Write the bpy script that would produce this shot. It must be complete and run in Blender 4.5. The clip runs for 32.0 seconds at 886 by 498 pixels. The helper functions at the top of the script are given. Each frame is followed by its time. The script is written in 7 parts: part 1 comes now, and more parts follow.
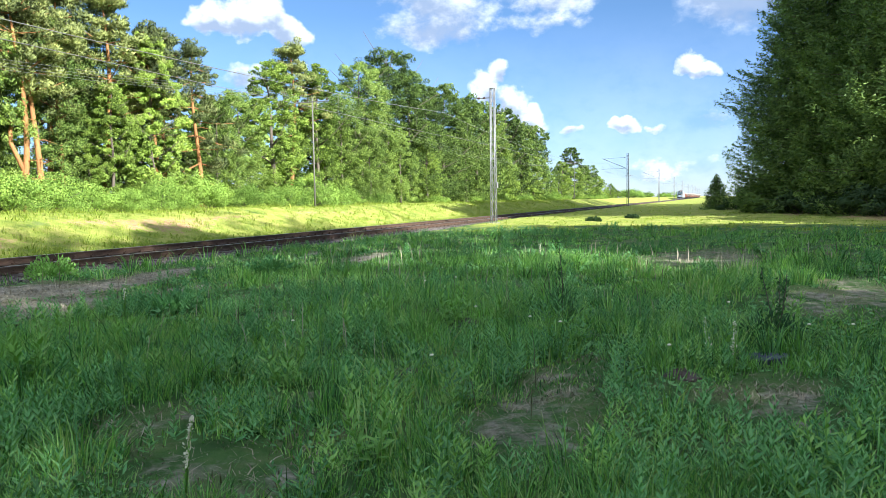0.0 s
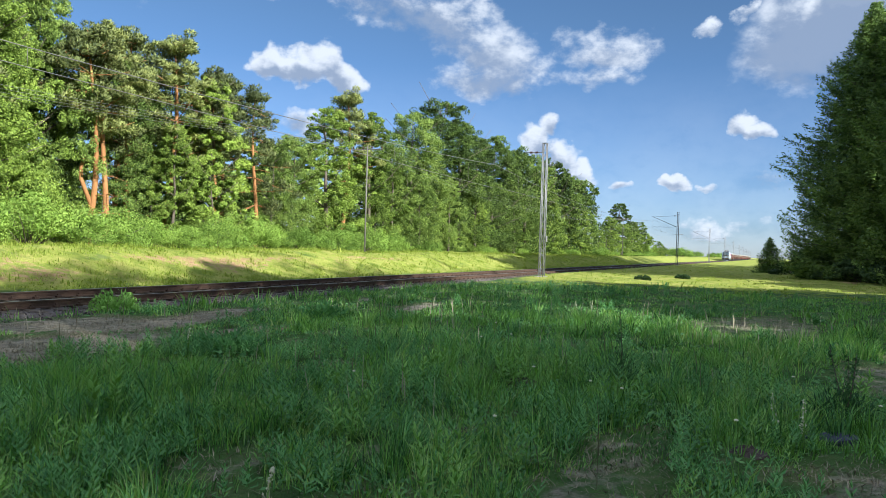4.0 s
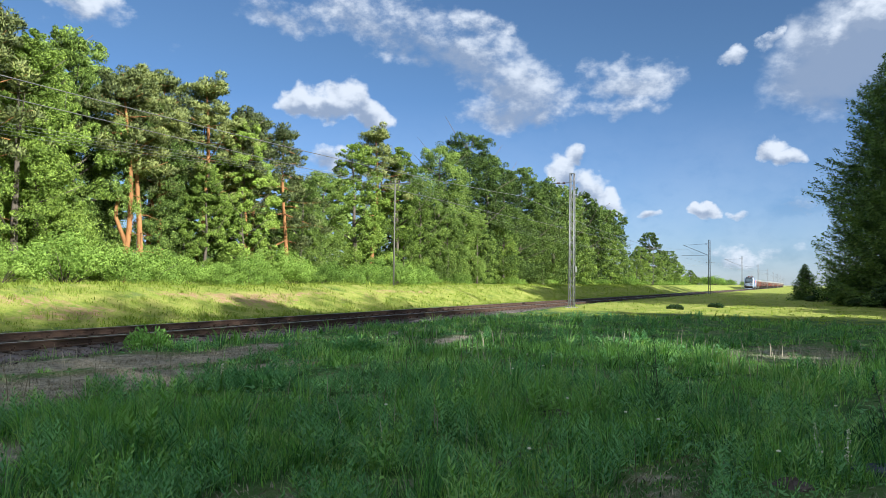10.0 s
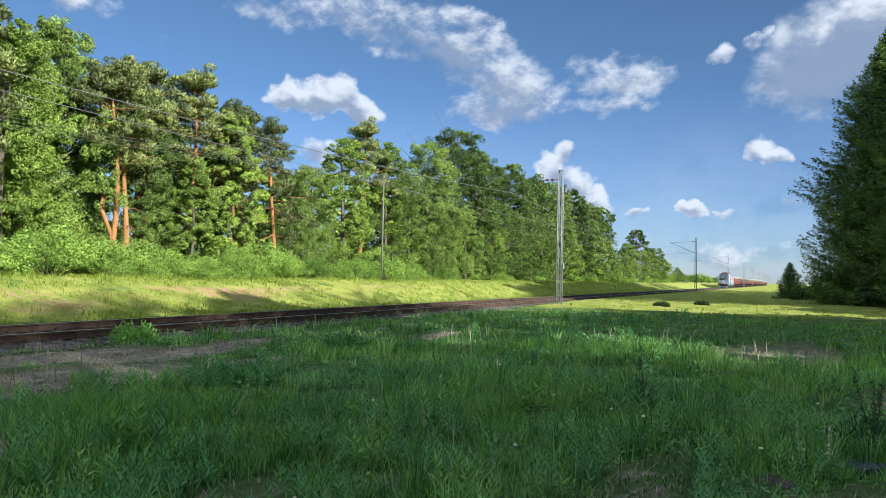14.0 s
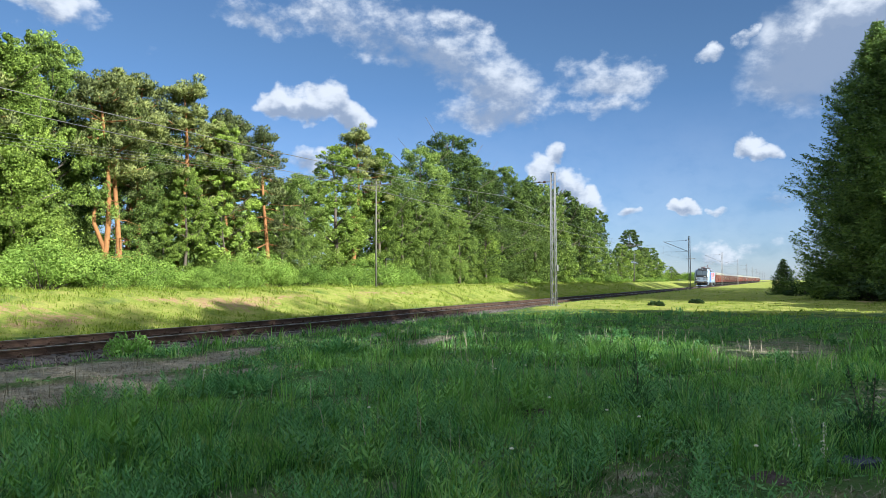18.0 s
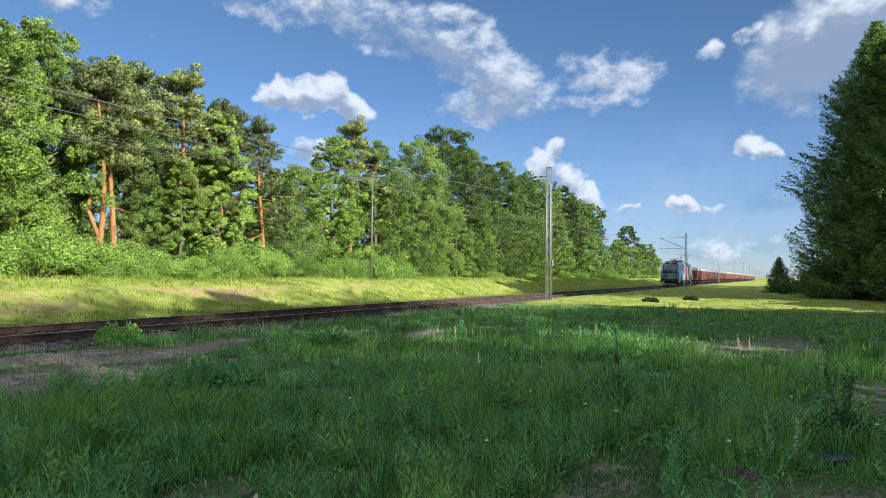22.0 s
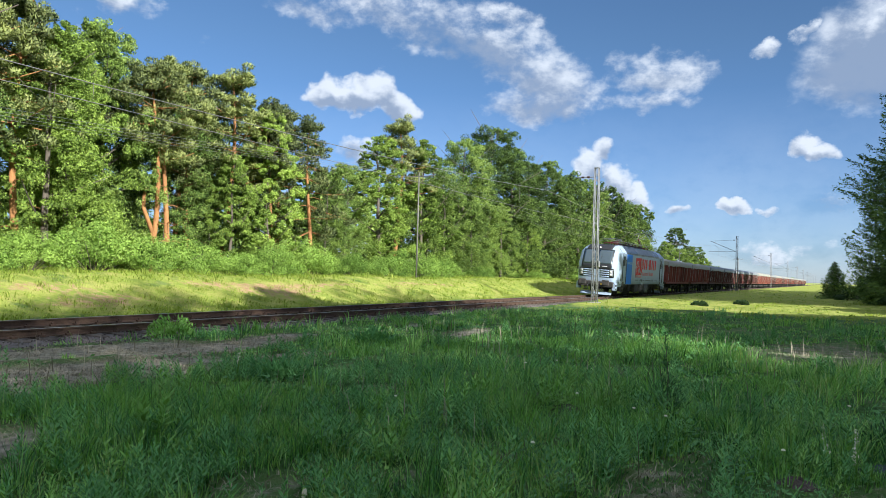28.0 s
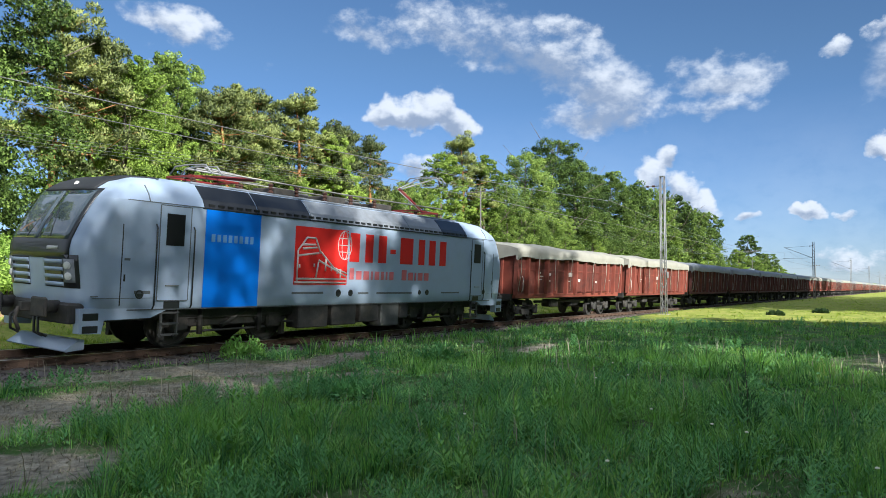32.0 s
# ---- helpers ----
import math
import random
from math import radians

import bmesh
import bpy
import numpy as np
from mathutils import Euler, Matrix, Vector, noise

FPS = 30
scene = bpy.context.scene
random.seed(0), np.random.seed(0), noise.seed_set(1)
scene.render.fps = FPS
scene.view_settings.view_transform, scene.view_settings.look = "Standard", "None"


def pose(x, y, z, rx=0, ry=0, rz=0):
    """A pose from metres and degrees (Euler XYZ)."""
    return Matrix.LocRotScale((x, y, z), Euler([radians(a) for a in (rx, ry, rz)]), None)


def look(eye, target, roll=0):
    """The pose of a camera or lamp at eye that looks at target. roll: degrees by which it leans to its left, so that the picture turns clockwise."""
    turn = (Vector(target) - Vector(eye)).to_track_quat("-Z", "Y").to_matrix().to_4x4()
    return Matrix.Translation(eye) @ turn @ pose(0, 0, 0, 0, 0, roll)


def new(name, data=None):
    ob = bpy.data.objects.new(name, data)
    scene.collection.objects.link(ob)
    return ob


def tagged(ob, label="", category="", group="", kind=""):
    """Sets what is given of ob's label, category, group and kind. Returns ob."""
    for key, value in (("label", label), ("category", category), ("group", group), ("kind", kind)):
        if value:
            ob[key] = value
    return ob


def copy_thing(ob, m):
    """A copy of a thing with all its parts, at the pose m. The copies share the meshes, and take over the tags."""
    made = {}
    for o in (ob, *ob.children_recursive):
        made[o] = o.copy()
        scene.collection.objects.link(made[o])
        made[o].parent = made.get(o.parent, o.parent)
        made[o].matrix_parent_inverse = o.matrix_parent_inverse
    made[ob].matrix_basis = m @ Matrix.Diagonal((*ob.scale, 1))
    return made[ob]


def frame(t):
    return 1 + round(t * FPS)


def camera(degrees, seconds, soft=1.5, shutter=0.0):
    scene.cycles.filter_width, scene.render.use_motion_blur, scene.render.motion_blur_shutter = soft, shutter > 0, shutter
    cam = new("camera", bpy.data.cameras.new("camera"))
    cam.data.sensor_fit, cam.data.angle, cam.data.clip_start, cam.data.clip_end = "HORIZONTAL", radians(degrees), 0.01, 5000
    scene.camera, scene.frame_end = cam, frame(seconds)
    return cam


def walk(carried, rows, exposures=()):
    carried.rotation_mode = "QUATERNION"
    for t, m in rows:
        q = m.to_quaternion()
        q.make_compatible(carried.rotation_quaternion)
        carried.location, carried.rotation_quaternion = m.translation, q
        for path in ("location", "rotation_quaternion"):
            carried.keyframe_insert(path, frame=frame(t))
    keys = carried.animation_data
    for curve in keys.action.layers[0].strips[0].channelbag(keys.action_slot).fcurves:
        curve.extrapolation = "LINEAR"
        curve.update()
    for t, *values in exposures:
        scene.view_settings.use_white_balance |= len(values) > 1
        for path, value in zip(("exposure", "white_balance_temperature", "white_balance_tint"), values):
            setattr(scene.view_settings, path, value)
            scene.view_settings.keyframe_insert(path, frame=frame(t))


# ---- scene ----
cam = camera(62.3, 32.0, soft=0.6)
EXPO = [(t_, e_, 5700, 8) for t_, e_ in ((0.0, 1.66), (0.5, 1.36), (1.0, 0.95), (1.5, 0.96), (3.0, 1.04), (6.0, 1.13), (9.0, 1.04), (12.0, 0.95), (14.0, 0.99), (17.0, 1.04), (20.0, 1.0), (25.0, 1.04), (32.0, 1.06))]
walk(cam, [
    (0, pose(0.22, 0.14, 1.34, 86.21, 0.93, -4.20)),
    (0.5, pose(0.14, 0.13, 1.40, 89.66, 0.50, -3.94)),
    (1, pose(0.05, 0.11, 1.45, 93.13, 0.33, -0.99)),
    (1.5, pose(0.01, 0.07, 1.46, 93.88, -0.61, 0.98)),
    (2, pose(-0.01, 0.05, 1.45, 92.88, -1.03, 1.65)),
    (2.5, pose(-0.00, 0.05, 1.43, 91.50, -1.26, 1.51)),
    (3, pose(0.01, 0.04, 1.44, 90.46, -1.42, 0.73)),
    (3.5, pose(0.01, 0.04, 1.44, 89.96, -1.51, -0.23)),
    (5.5, pose(-0.01, 0.03, 1.44, 90.07, -1.98, -1.02)),
    (6, pose(-0.01, 0.04, 1.44, 90.24, -1.74, -0.22)),
    (6.5, pose(-0.00, 0.02, 1.43, 90.59, -1.64, 0.32)),
    (7, pose(-0.00, 0.04, 1.44, 91.00, -1.67, 0.67)),
    (7.5, pose(-0.01, 0.02, 1.44, 91.29, -1.71, 0.93)),
    (8, pose(-0.01, 0.02, 1.44, 91.39, -1.79, 1.11)),
    (8.5, pose(-0.01, 0.02, 1.44, 91.50, -1.85, 1.22)),
    (9, pose(-0.01, 0.02, 1.44, 91.70, -1.72, 1.35)),
    (9.5, pose(-0.01, 0.03, 1.44, 92.05, -1.30, 1.45)),
    (10, pose(-0.01, 0.03, 1.43, 92.47, -0.82, 1.55)),
    (10.5, pose(-0.01, 0.02, 1.44, 92.73, -0.73, 1.57)),
    (11, pose(-0.01, 0.01, 1.45, 92.86, -0.71, 1.29)),
    (11.5, pose(-0.00, 0.00, 1.45, 93.02, -0.76, 0.68)),
    (12, pose(0.01, 0.01, 1.44, 93.08, -0.89, 0.20)),
    (12.5, pose(-0.00, 0.01, 1.44, 92.99, -1.04, 0.17)),
    (13, pose(-0.01, -0.01, 1.44, 92.71, -1.08, 0.49)),
    (13.5, pose(-0.01, 0.02, 1.45, 92.39, -1.10, 0.73)),
    (14, pose(-0.01, 0.01, 1.44, 92.14, -1.26, 0.61)),
    (14.5, pose(-0.01, 0.02, 1.44, 92.04, -1.39, 0.30)),
    (16.5, pose(-0.01, 0.02, 1.44, 92.26, -1.07, 0.30)),
    (17, pose(-0.00, 0.01, 1.44, 92.36, -0.51, 0.30)),
    (17.5, pose(0.00, 0.01, 1.45, 92.44, -0.11, 0.26)),
    (18, pose(0.01, 0.00, 1.45, 92.49, 0.14, 0.21)),
    (18.5, pose(0.01, 0.00, 1.44, 92.48, 0.26, 0.14)),
    (19, pose(0.00, 0.00, 1.44, 92.41, 0.00, 0.00)),
    (19.5, pose(-0.01, -0.00, 1.44, 92.28, -0.33, -0.12)),
    (20, pose(0.00, -0.01, 1.44, 92.28, -0.71, -0.05)),
    (20.5, pose(0.08, -0.01, 1.45, 92.34, -1.04, 0.14)),
    (21, pose(0.13, -0.02, 1.45, 92.31, -1.00, 0.29)),
    (21.5, pose(0.16, -0.03, 1.45, 92.19, -0.78, 0.18)),
    (22, pose(0.17, -0.02, 1.44, 91.98, -0.69, 0.02)),
    (22.5, pose(0.17, -0.00, 1.43, 91.60, -0.80, 0.08)),
    (23, pose(0.17, 0.01, 1.43, 91.25, -1.12, 0.49)),
    (23.5, pose(0.16, 0.02, 1.42, 91.10, -1.33, 1.13)),
    (24, pose(0.15, 0.02, 1.43, 91.24, -1.54, 1.72)),
    (24.5, pose(0.14, 0.01, 1.44, 91.78, -1.67, 2.25)),
    (25, pose(0.13, 0.01, 1.44, 92.26, -1.66, 2.76)),
    (25.5, pose(0.12, 0.02, 1.43, 92.41, -1.42, 3.14)),
    (27.5, pose(0.14, 0.01, 1.43, 91.92, -1.49, 3.41)),
    (28, pose(0.14, -0.01, 1.44, 91.87, -1.60, 3.49)),
    (28.5, pose(0.13, 0.01, 1.44, 92.10, -1.54, 3.83)),
    (29, pose(0.13, 0.01, 1.45, 92.36, -1.48, 4.32)),
    (29.5, pose(0.13, 0.01, 1.45, 92.43, -1.48, 4.68)),
    (30, pose(0.13, 0.02, 1.45, 92.49, -1.32, 5.03)),
    (30.5, pose(0.12, -0.00, 1.45, 92.54, -1.08, 5.56)),
    (31, pose(0.13, 0.01, 1.45, 92.65, -0.80, 6.06)),
    (31.5, pose(0.13, 0.03, 1.45, 92.80, -0.54, 6.59)),
    (32, pose(0.12, 0.03, 1.45, 93.00, -0.16, 8.49)),
], exposures=EXPO)

# ---------------------------------------------------------------- sky and sun
SUN_AZ, SUN_EL = 136.0, 27.0          # compass degrees clockwise from +y, and height


def sky_direction(px, py):
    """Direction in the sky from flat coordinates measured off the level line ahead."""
    v = Vector((px / 1305.0, 1.0, py / 1305.0))
    return v.normalized()


def make_world():
    w = bpy.data.worlds.new("sky")
    scene.world = w
    w.use_nodes = True
    nt = w.node_tree
    nt.nodes.clear()
    N, L = nt.nodes.new, nt.links.new

    def math_node(op, a, b=None, c=None, clamp=False):
        m = N("ShaderNodeMath")
        m.operation, m.use_clamp = op, clamp
        for i, v in enumerate((a, b, c)):
            if v is None:
                continue
            if isinstance(v, (int, float)):
                m.inputs[i].default_value = v
            else:
                L(v, m.inputs[i])
        return m.outputs[0]

    sky = N("ShaderNodeTexSky")
    sky.sky_type, sky.sun_disc = "NISHITA", False
    sky.sun_elevation, sky.sun_rotation = radians(SUN_EL), radians(SUN_AZ)
    sky.air_density, sky.dust_density, sky.ozone_density = 1.0, 0.1, 4.0
    co = N("ShaderNodeTexCoord").outputs["Generated"]

    def noise_at(scale, detail, rough, off):
        mp = N("ShaderNodeMapping")
        mp.inputs["Location"].default_value = off
        mp.inputs["Scale"].default_value = (1, 1, 1.5)
        L(co, mp.inputs["Vector"])
        nz = N("ShaderNodeTexNoise")
        nz.inputs["Scale"].default_value, nz.inputs["Detail"].default_value = scale, detail
        nz.inputs["Roughness"].default_value = rough
        L(mp.outputs[0], nz.inputs["Vector"])
        return nz.outputs["Fac"]

    wn = N("ShaderNodeTexNoise")
    wn.inputs["Scale"].default_value, wn.inputs["Detail"].default_value = 24, 5
    L(co, wn.inputs["Vector"])
    ws = N("ShaderNodeVectorMath")
    ws.operation = "MULTIPLY_ADD"
    L(wn.outputs["Color"], ws.inputs[0])
    ws.inputs[1].default_value, ws.inputs[2].default_value = (0.045, 0.045, 0.045), (-0.0225, -0.0225, -0.0225)
    wa = N("ShaderNodeVectorMath")
    wa.operation = "ADD"
    L(co, wa.inputs[0])
    L(ws.outputs[0], wa.inputs[1])
    warped = wa.outputs[0]
    fine = noise_at(34, 8, 0.6, (0, 0, 0))
    broad = noise_at(11, 4, 0.55, (3, 1, 2))
    # heaps of cloud: across, up, half width, half height, firmness, lean, greyness
    streaks = [(-302, 318, 44, 28, 1.0, 0.1, 0.0), (-255, 312, 70, 32, 1.0, -0.15, 0.0), (-212, 326, 48, 36, 1.0, 0.0, 0.0), (-172, 300, 44, 30, 1.0, -0.5, 0.0), (-330, 478, 90, 34, 0.5, -0.2, 0.4), (-190, 465, 120, 46, 0.52, -0.3, 0.4), (-70, 440, 120, 60, 0.6, -0.4, 0.4), (20, 395, 135, 66, 0.66, -0.4, 0.4), (115, 345, 105, 66, 0.82, -0.3, 0.0), (90, 298, 110, 34, 0.55, -0.1, 0.4), (285, 362, 92, 44, 0.78, 0.0, 0.0), (262, 312, 110, 22, 0.55, 0.0, 0.0)]
    puffs = [(176, 200, 33, 33, 1.0, 0.3, -0.1), (200, 226, 25, 28, 1.0, 0.3, -0.1), (226, 168, 46, 36, 1.0, -0.6, -0.1), (258, 140, 38, 28, 1.0, -0.6, -0.1), (421, 130, 30, 19, 1.0, -0.2, -0.2), (546, 244, 30, 26, 0.95, -0.4, -0.1), (572, 226, 32, 22, 0.9, -0.3, -0.1), (690, 420, 180, 112, 0.72, 0.35, 0.9), (735, 485, 130, 44, 0.9, 0.3, -0.2), (482, 405, 30, 17, 0.8, 0.2, 0.0), (545, 445, 34, 13, 0.6, 0.7, 0.0), (585, 142, 52, 22, 0.45, 0.0, 0.6)]
    low_heaps = [(326, 120, 24, 13, 0.7, 0.0, 0.0), (478, 125, 22, 10, 0.5, 0.0, 0.0), (-245, 215, 46, 30, 0.8, 0.0, 0.0), (-717, 506, 120, 34, 0.6, -0.2, 0.0), (-740, 422, 46, 15, 0.35, 0.0, 0.0), (24, 468, 70, 34, 0.7, -0.2, 0.0), (470, 48, 66, 26, 0.5, -0.2, 0.0), (560, 60, 60, 22, 0.45, 0.0, 0.0), (-880, 330, 150, 40, 0.4, 0.0, 0.0), (1300, 300, 260, 90, 0.8, 0.0, 0.0), (1700, 520, 320, 90, 0.7, 0.1, 0.0), (-1700, 420, 320, 80, 0.7, 0.1, 0.0)]
    best = soft = calm = shade = None
    for n_, (px, py, a, b, firm, lean, grey) in enumerate(streaks + puffs + low_heaps):
        c = sky_direction(px, py)
        right = Vector((c.y, -c.x, 0)).normalized()
        up = right.cross(c)
        r2 = right * math.cos(lean) + up * math.sin(lean)
        u2 = up * math.cos(lean) - right * math.sin(lean)
        k = c.y / 1305.0
        vals = []
        for axis, size in ((r2, a), (u2, b)):
            d = N("ShaderNodeVectorMath")
            d.operation = "DOT_PRODUCT"
            L(warped, d.inputs[0])
            d.inputs[1].default_value = axis / (size * k)
            vals.append(d.outputs["Value"])
        q = math_node("MULTIPLY", vals[0], vals[0])
        q = math_node("MULTIPLY_ADD", vals[1], vals[1], q)
        q = math_node("SUBTRACT", 1.0, q)
        q = math_node("MULTIPLY", math_node("MAXIMUM", q, -1.0), firm)
        if grey > 0.8:                                              # one smooth grey cloud
            calm = q
        elif (n_ > 3 and n_ < len(streaks)) or grey > 0.5:            # thin spread-out cloud, apart from the firm heaps
            soft = q if soft is None else math_node("MAXIMUM", soft, q)
        else:
            best = q if best is None else math_node("MAXIMUM", best, q)
        lit = math_node("MULTIPLY", math_node("MAXIMUM", q, 0.0), math_node("SUBTRACT", vals[1], grey))
        shade = lit if shade is None else math_node("ADD", shade, lit)
    # unseen near-solid cloud over the rest of the sky, added to brighten shade
    sep0 = N("ShaderNodeSeparateXYZ")
    L(co, sep0.inputs[0])
    rest = N("ShaderNodeMapRange")
    rest.inputs["From Min"].default_value, rest.inputs["From Max"].default_value = 0.72, 0.35
    rest.inputs["To Min"].default_value, rest.inputs["To Max"].default_value = -1.0, 0.85
    L(sep0.outputs["Y"], rest.inputs["Value"])
    best = math_node("MAXIMUM", best, rest.outputs[0])
    ramps = []
    for heap, low_, high_, rough_ in ((best, 0.06, 0.72, 1.25), (soft, -0.08, 0.82, 1.5), (calm, 0.0, 0.62, 0.45)):
        body = math_node("MULTIPLY_ADD", math_node("SUBTRACT", fine, 0.5), rough_, heap)
        body = math_node("MULTIPLY_ADD", math_node("SUBTRACT", broad, 0.5), 1.4, body)
        r_ = N("ShaderNodeMapRange")
        r_.interpolation_type = "SMOOTHSTEP"
        r_.inputs["From Min"].default_value, r_.inputs["From Max"].default_value = low_, high_
        L(body, r_.inputs["Value"])
        ramps.append(r_.outputs[0])
    best = math_node("MAXIMUM", math_node("MAXIMUM", best, soft), calm)
    thick = math_node("MAXIMUM", math_node("MAXIMUM", ramps[0], math_node("MULTIPLY", ramps[1], 0.93)), math_node("MULTIPLY", ramps[2], 0.85))
    # thin veil everywhere, thicker towards the level line
    sep = N("ShaderNodeSeparateXYZ")
    L(co, sep.inputs[0])
    low = N("ShaderNodeMapRange")
    low.inputs["From Min"].default_value, low.inputs["From Max"].default_value = 0.24, 0.0
    low.inputs["To Min"].default_value, low.inputs["To Max"].default_value = 0.0, 0.24
    L(sep.outputs["Z"], low.inputs["Value"])
    veil = math_node("MULTIPLY", low.outputs[0], math_node("MULTIPLY_ADD", broad, 1.6, 0.2), clamp=True)
    cover = math_node("MAXIMUM", math_node("MULTIPLY", thick, 0.97), veil, clamp=True)
    above = math_node("GREATER_THAN", sep.outputs["Z"], -0.01)
    cover = math_node("MULTIPLY", cover, above)
    tone = N("ShaderNodeMapRange")
    tone.interpolation_type = "SMOOTHSTEP"
    tone.inputs["From Min"].default_value, tone.inputs["From Max"].default_value = -0.42, 0.5
    L(math_node("MULTIPLY_ADD", math_node("SUBTRACT", fine, 0.5), 1.7, math_node("MULTIPLY_ADD", shade, 1.1, math_node("SUBTRACT", 0.25, math_node("MULTIPLY", best, 0.28)))), tone.inputs["Value"])
    mix = N("ShaderNodeMix")
    mix.data_type = "RGBA"
    mix.inputs["A"].default_value, mix.inputs["B"].default_value = (0.36, 0.42, 0.53, 1), (0.92, 0.92, 0.93, 1)
    L(tone.outputs[0], mix.inputs["Factor"])
    bg1, bg2 = N("ShaderNodeBackground"), N("ShaderNodeBackground")
    bg1.inputs["Strength"].default_value, bg2.inputs["Strength"].default_value = SKY, CLOUD
    cool = N("ShaderNodeMix")
    cool.data_type, cool.blend_type = "RGBA", "MULTIPLY"
    cool.inputs["B"].default_value = (0.82, 0.93, 1.2, 1)
    near = N("ShaderNodeMapRange")
    near.inputs["From Min"].default_value, near.inputs["From Max"].default_value = 0.3, 0.02
    L(sep.outputs["Z"], near.inputs["Value"])
    L(near.outputs[0], cool.inputs["Factor"])
    L(sky.outputs[0], cool.inputs["A"])
    L(cool.outputs["Result"], bg1.inputs["Color"])
    L(mix.outputs["Result"], bg2.inputs["Color"])
    ms = N("ShaderNodeMixShader")
    L(cover, ms.inputs[0])
    L(bg1.outputs[0], ms.inputs[1])
    L(bg2.outputs[0], ms.inputs[2])
    out = N("ShaderNodeOutputWorld")
    L(ms.outputs[0], out.inputs["Surface"])


SKY, CLOUD = 0.048, 0.48
make_world()
sun = new("sun", bpy.data.lights.new("sun", "SUN"))
sun.data.energy, sun.data.angle, sun.data.color = 4.5, radians(0.6), (1.0, 0.92, 0.78)
a, e = radians(SUN_AZ), radians(SUN_EL)
sun.matrix_world = look((60 * math.sin(a), 60 * math.cos(a), 40), (60 * math.sin(a) - math.sin(a) * math.cos(e), 60 * math.cos(a) - math.cos(a) * math.cos(e), 40 - math.sin(e)))


# ---------------------------------------------------------------- materials
def material(name, stops, rough=0.6, scale=3.0, detail=6.0, metal=0.0, bump=0.0, bump_scale=None, island=0.0, obj=0.0,
             translucent=0.0, coat=0.0, stretch=(1, 1, 1), stain=None, spec=0.5):
    """Colour from a two-scale noise through stops [(place, rgb)...], with optional bump, stains and per-piece variation."""
    m = bpy.data.materials.new(name)
    m.use_nodes = True
    nt = m.node_tree
    nt.nodes.clear()
    N, L = nt.nodes.new, nt.links.new
    tc = N("ShaderNodeTexCoord")
    mp = N("ShaderNodeMapping")
    mp.inputs["Scale"].default_value = stretch
    L(tc.outputs["Object"], mp.inputs["Vector"])
    n1 = N("ShaderNodeTexNoise")
    n1.inputs["Scale"].default_value, n1.inputs["Detail"].default_value, n1.inputs["Roughness"].default_value = scale, detail, 0.65
    L(mp.outputs[0], n1.inputs["Vector"])
    n2 = N("ShaderNodeTexNoise")
    n2.inputs["Scale"].default_value, n2.inputs["Detail"].default_value = scale * 0.17, 3
    L(mp.outputs[0], n2.inputs["Vector"])
    add = N("ShaderNodeMath")
    add.operation = "MULTIPLY_ADD"
    L(n1.outputs["Fac"], add.inputs[0])
    add.inputs[1].default_value = 0.6
    mul = N("ShaderNodeMath")
    mul.operation = "MULTIPLY"
    L(n2.outputs["Fac"], mul.inputs[0])
    mul.inputs[1].default_value = 0.4
    L(mul.outputs[0], add.inputs[2])
    fac = add.outputs[0]
    for amount, kind in ((island, "island"), (obj, "obj")):
        if amount:
            src = N("ShaderNodeNewGeometry").outputs["Random Per Island"] if kind == "island" else N("ShaderNodeObjectInfo").outputs["Random"]
            ma = N("ShaderNodeMath")
            ma.operation = "MULTIPLY_ADD"
            L(src, ma.inputs[0])
            ma.inputs[1].default_value = amount
            L(fac, ma.inputs[2])
            sb = N("ShaderNodeMath")
            sb.operation = "SUBTRACT"
            L(ma.outputs[0], sb.inputs[0])
            sb.inputs[1].default_value = amount * 0.5
            fac = sb.outputs[0]
    cr = N("ShaderNodeValToRGB")
    el = cr.color_ramp.elements
    while len(el) < len(stops):
        el.new(0.5)
    for e_, (p, c) in zip(el, stops):
        e_.position, e_.color = p, (*c, 1)
    L(fac, cr.inputs[0])
    color = cr.outputs[0]
    if stain:
        rgb, amount, sc = stain
        n3 = N("ShaderNodeTexNoise")
        n3.inputs["Scale"].default_value, n3.inputs["Detail"].default_value, n3.inputs["Roughness"].default_value = sc, 8, 0.7
        L(mp.outputs[0], n3.inputs["Vector"])
        mr = N("ShaderNodeMapRange")
        mr.inputs["From Min"].default_value, mr.inputs["From Max"].default_value, mr.inputs["To Max"].default_value = 0.5, 0.72, amount
        L(n3.outputs["Fac"], mr.inputs["Value"])
        mx = N("ShaderNodeMix")
        mx.data_type = "RGBA"
        L(mr.outputs[0], mx.inputs["Factor"])
        L(color, mx.inputs["A"])
        mx.inputs["B"].default_value = (*rgb, 1)
        color = mx.outputs["Result"]
    p = N("ShaderNodeBsdfPrincipled")
    L(color, p.inputs["Base Color"])
    p.inputs["Roughness"].default_value, p.inputs["Metallic"].default_value, p.inputs["Coat Weight"].default_value = rough, metal, coat
    p.inputs["Specular IOR Level"].default_value = spec
    if bump:
        nb = N("ShaderNodeTexNoise")
        nb.inputs["Scale"].default_value, nb.inputs["Detail"].default_value = bump_scale or scale * 4, 5
        L(mp.outputs[0], nb.inputs["Vector"])
        bp = N("ShaderNodeBump")
        bp.inputs["Strength"].default_value, bp.inputs["Distance"].default_value = bump, 0.03
        L(nb.outputs["Fac"], bp.inputs["Height"])
        L(bp.outputs[0], p.inputs["Normal"])
    surf = p.outputs[0]
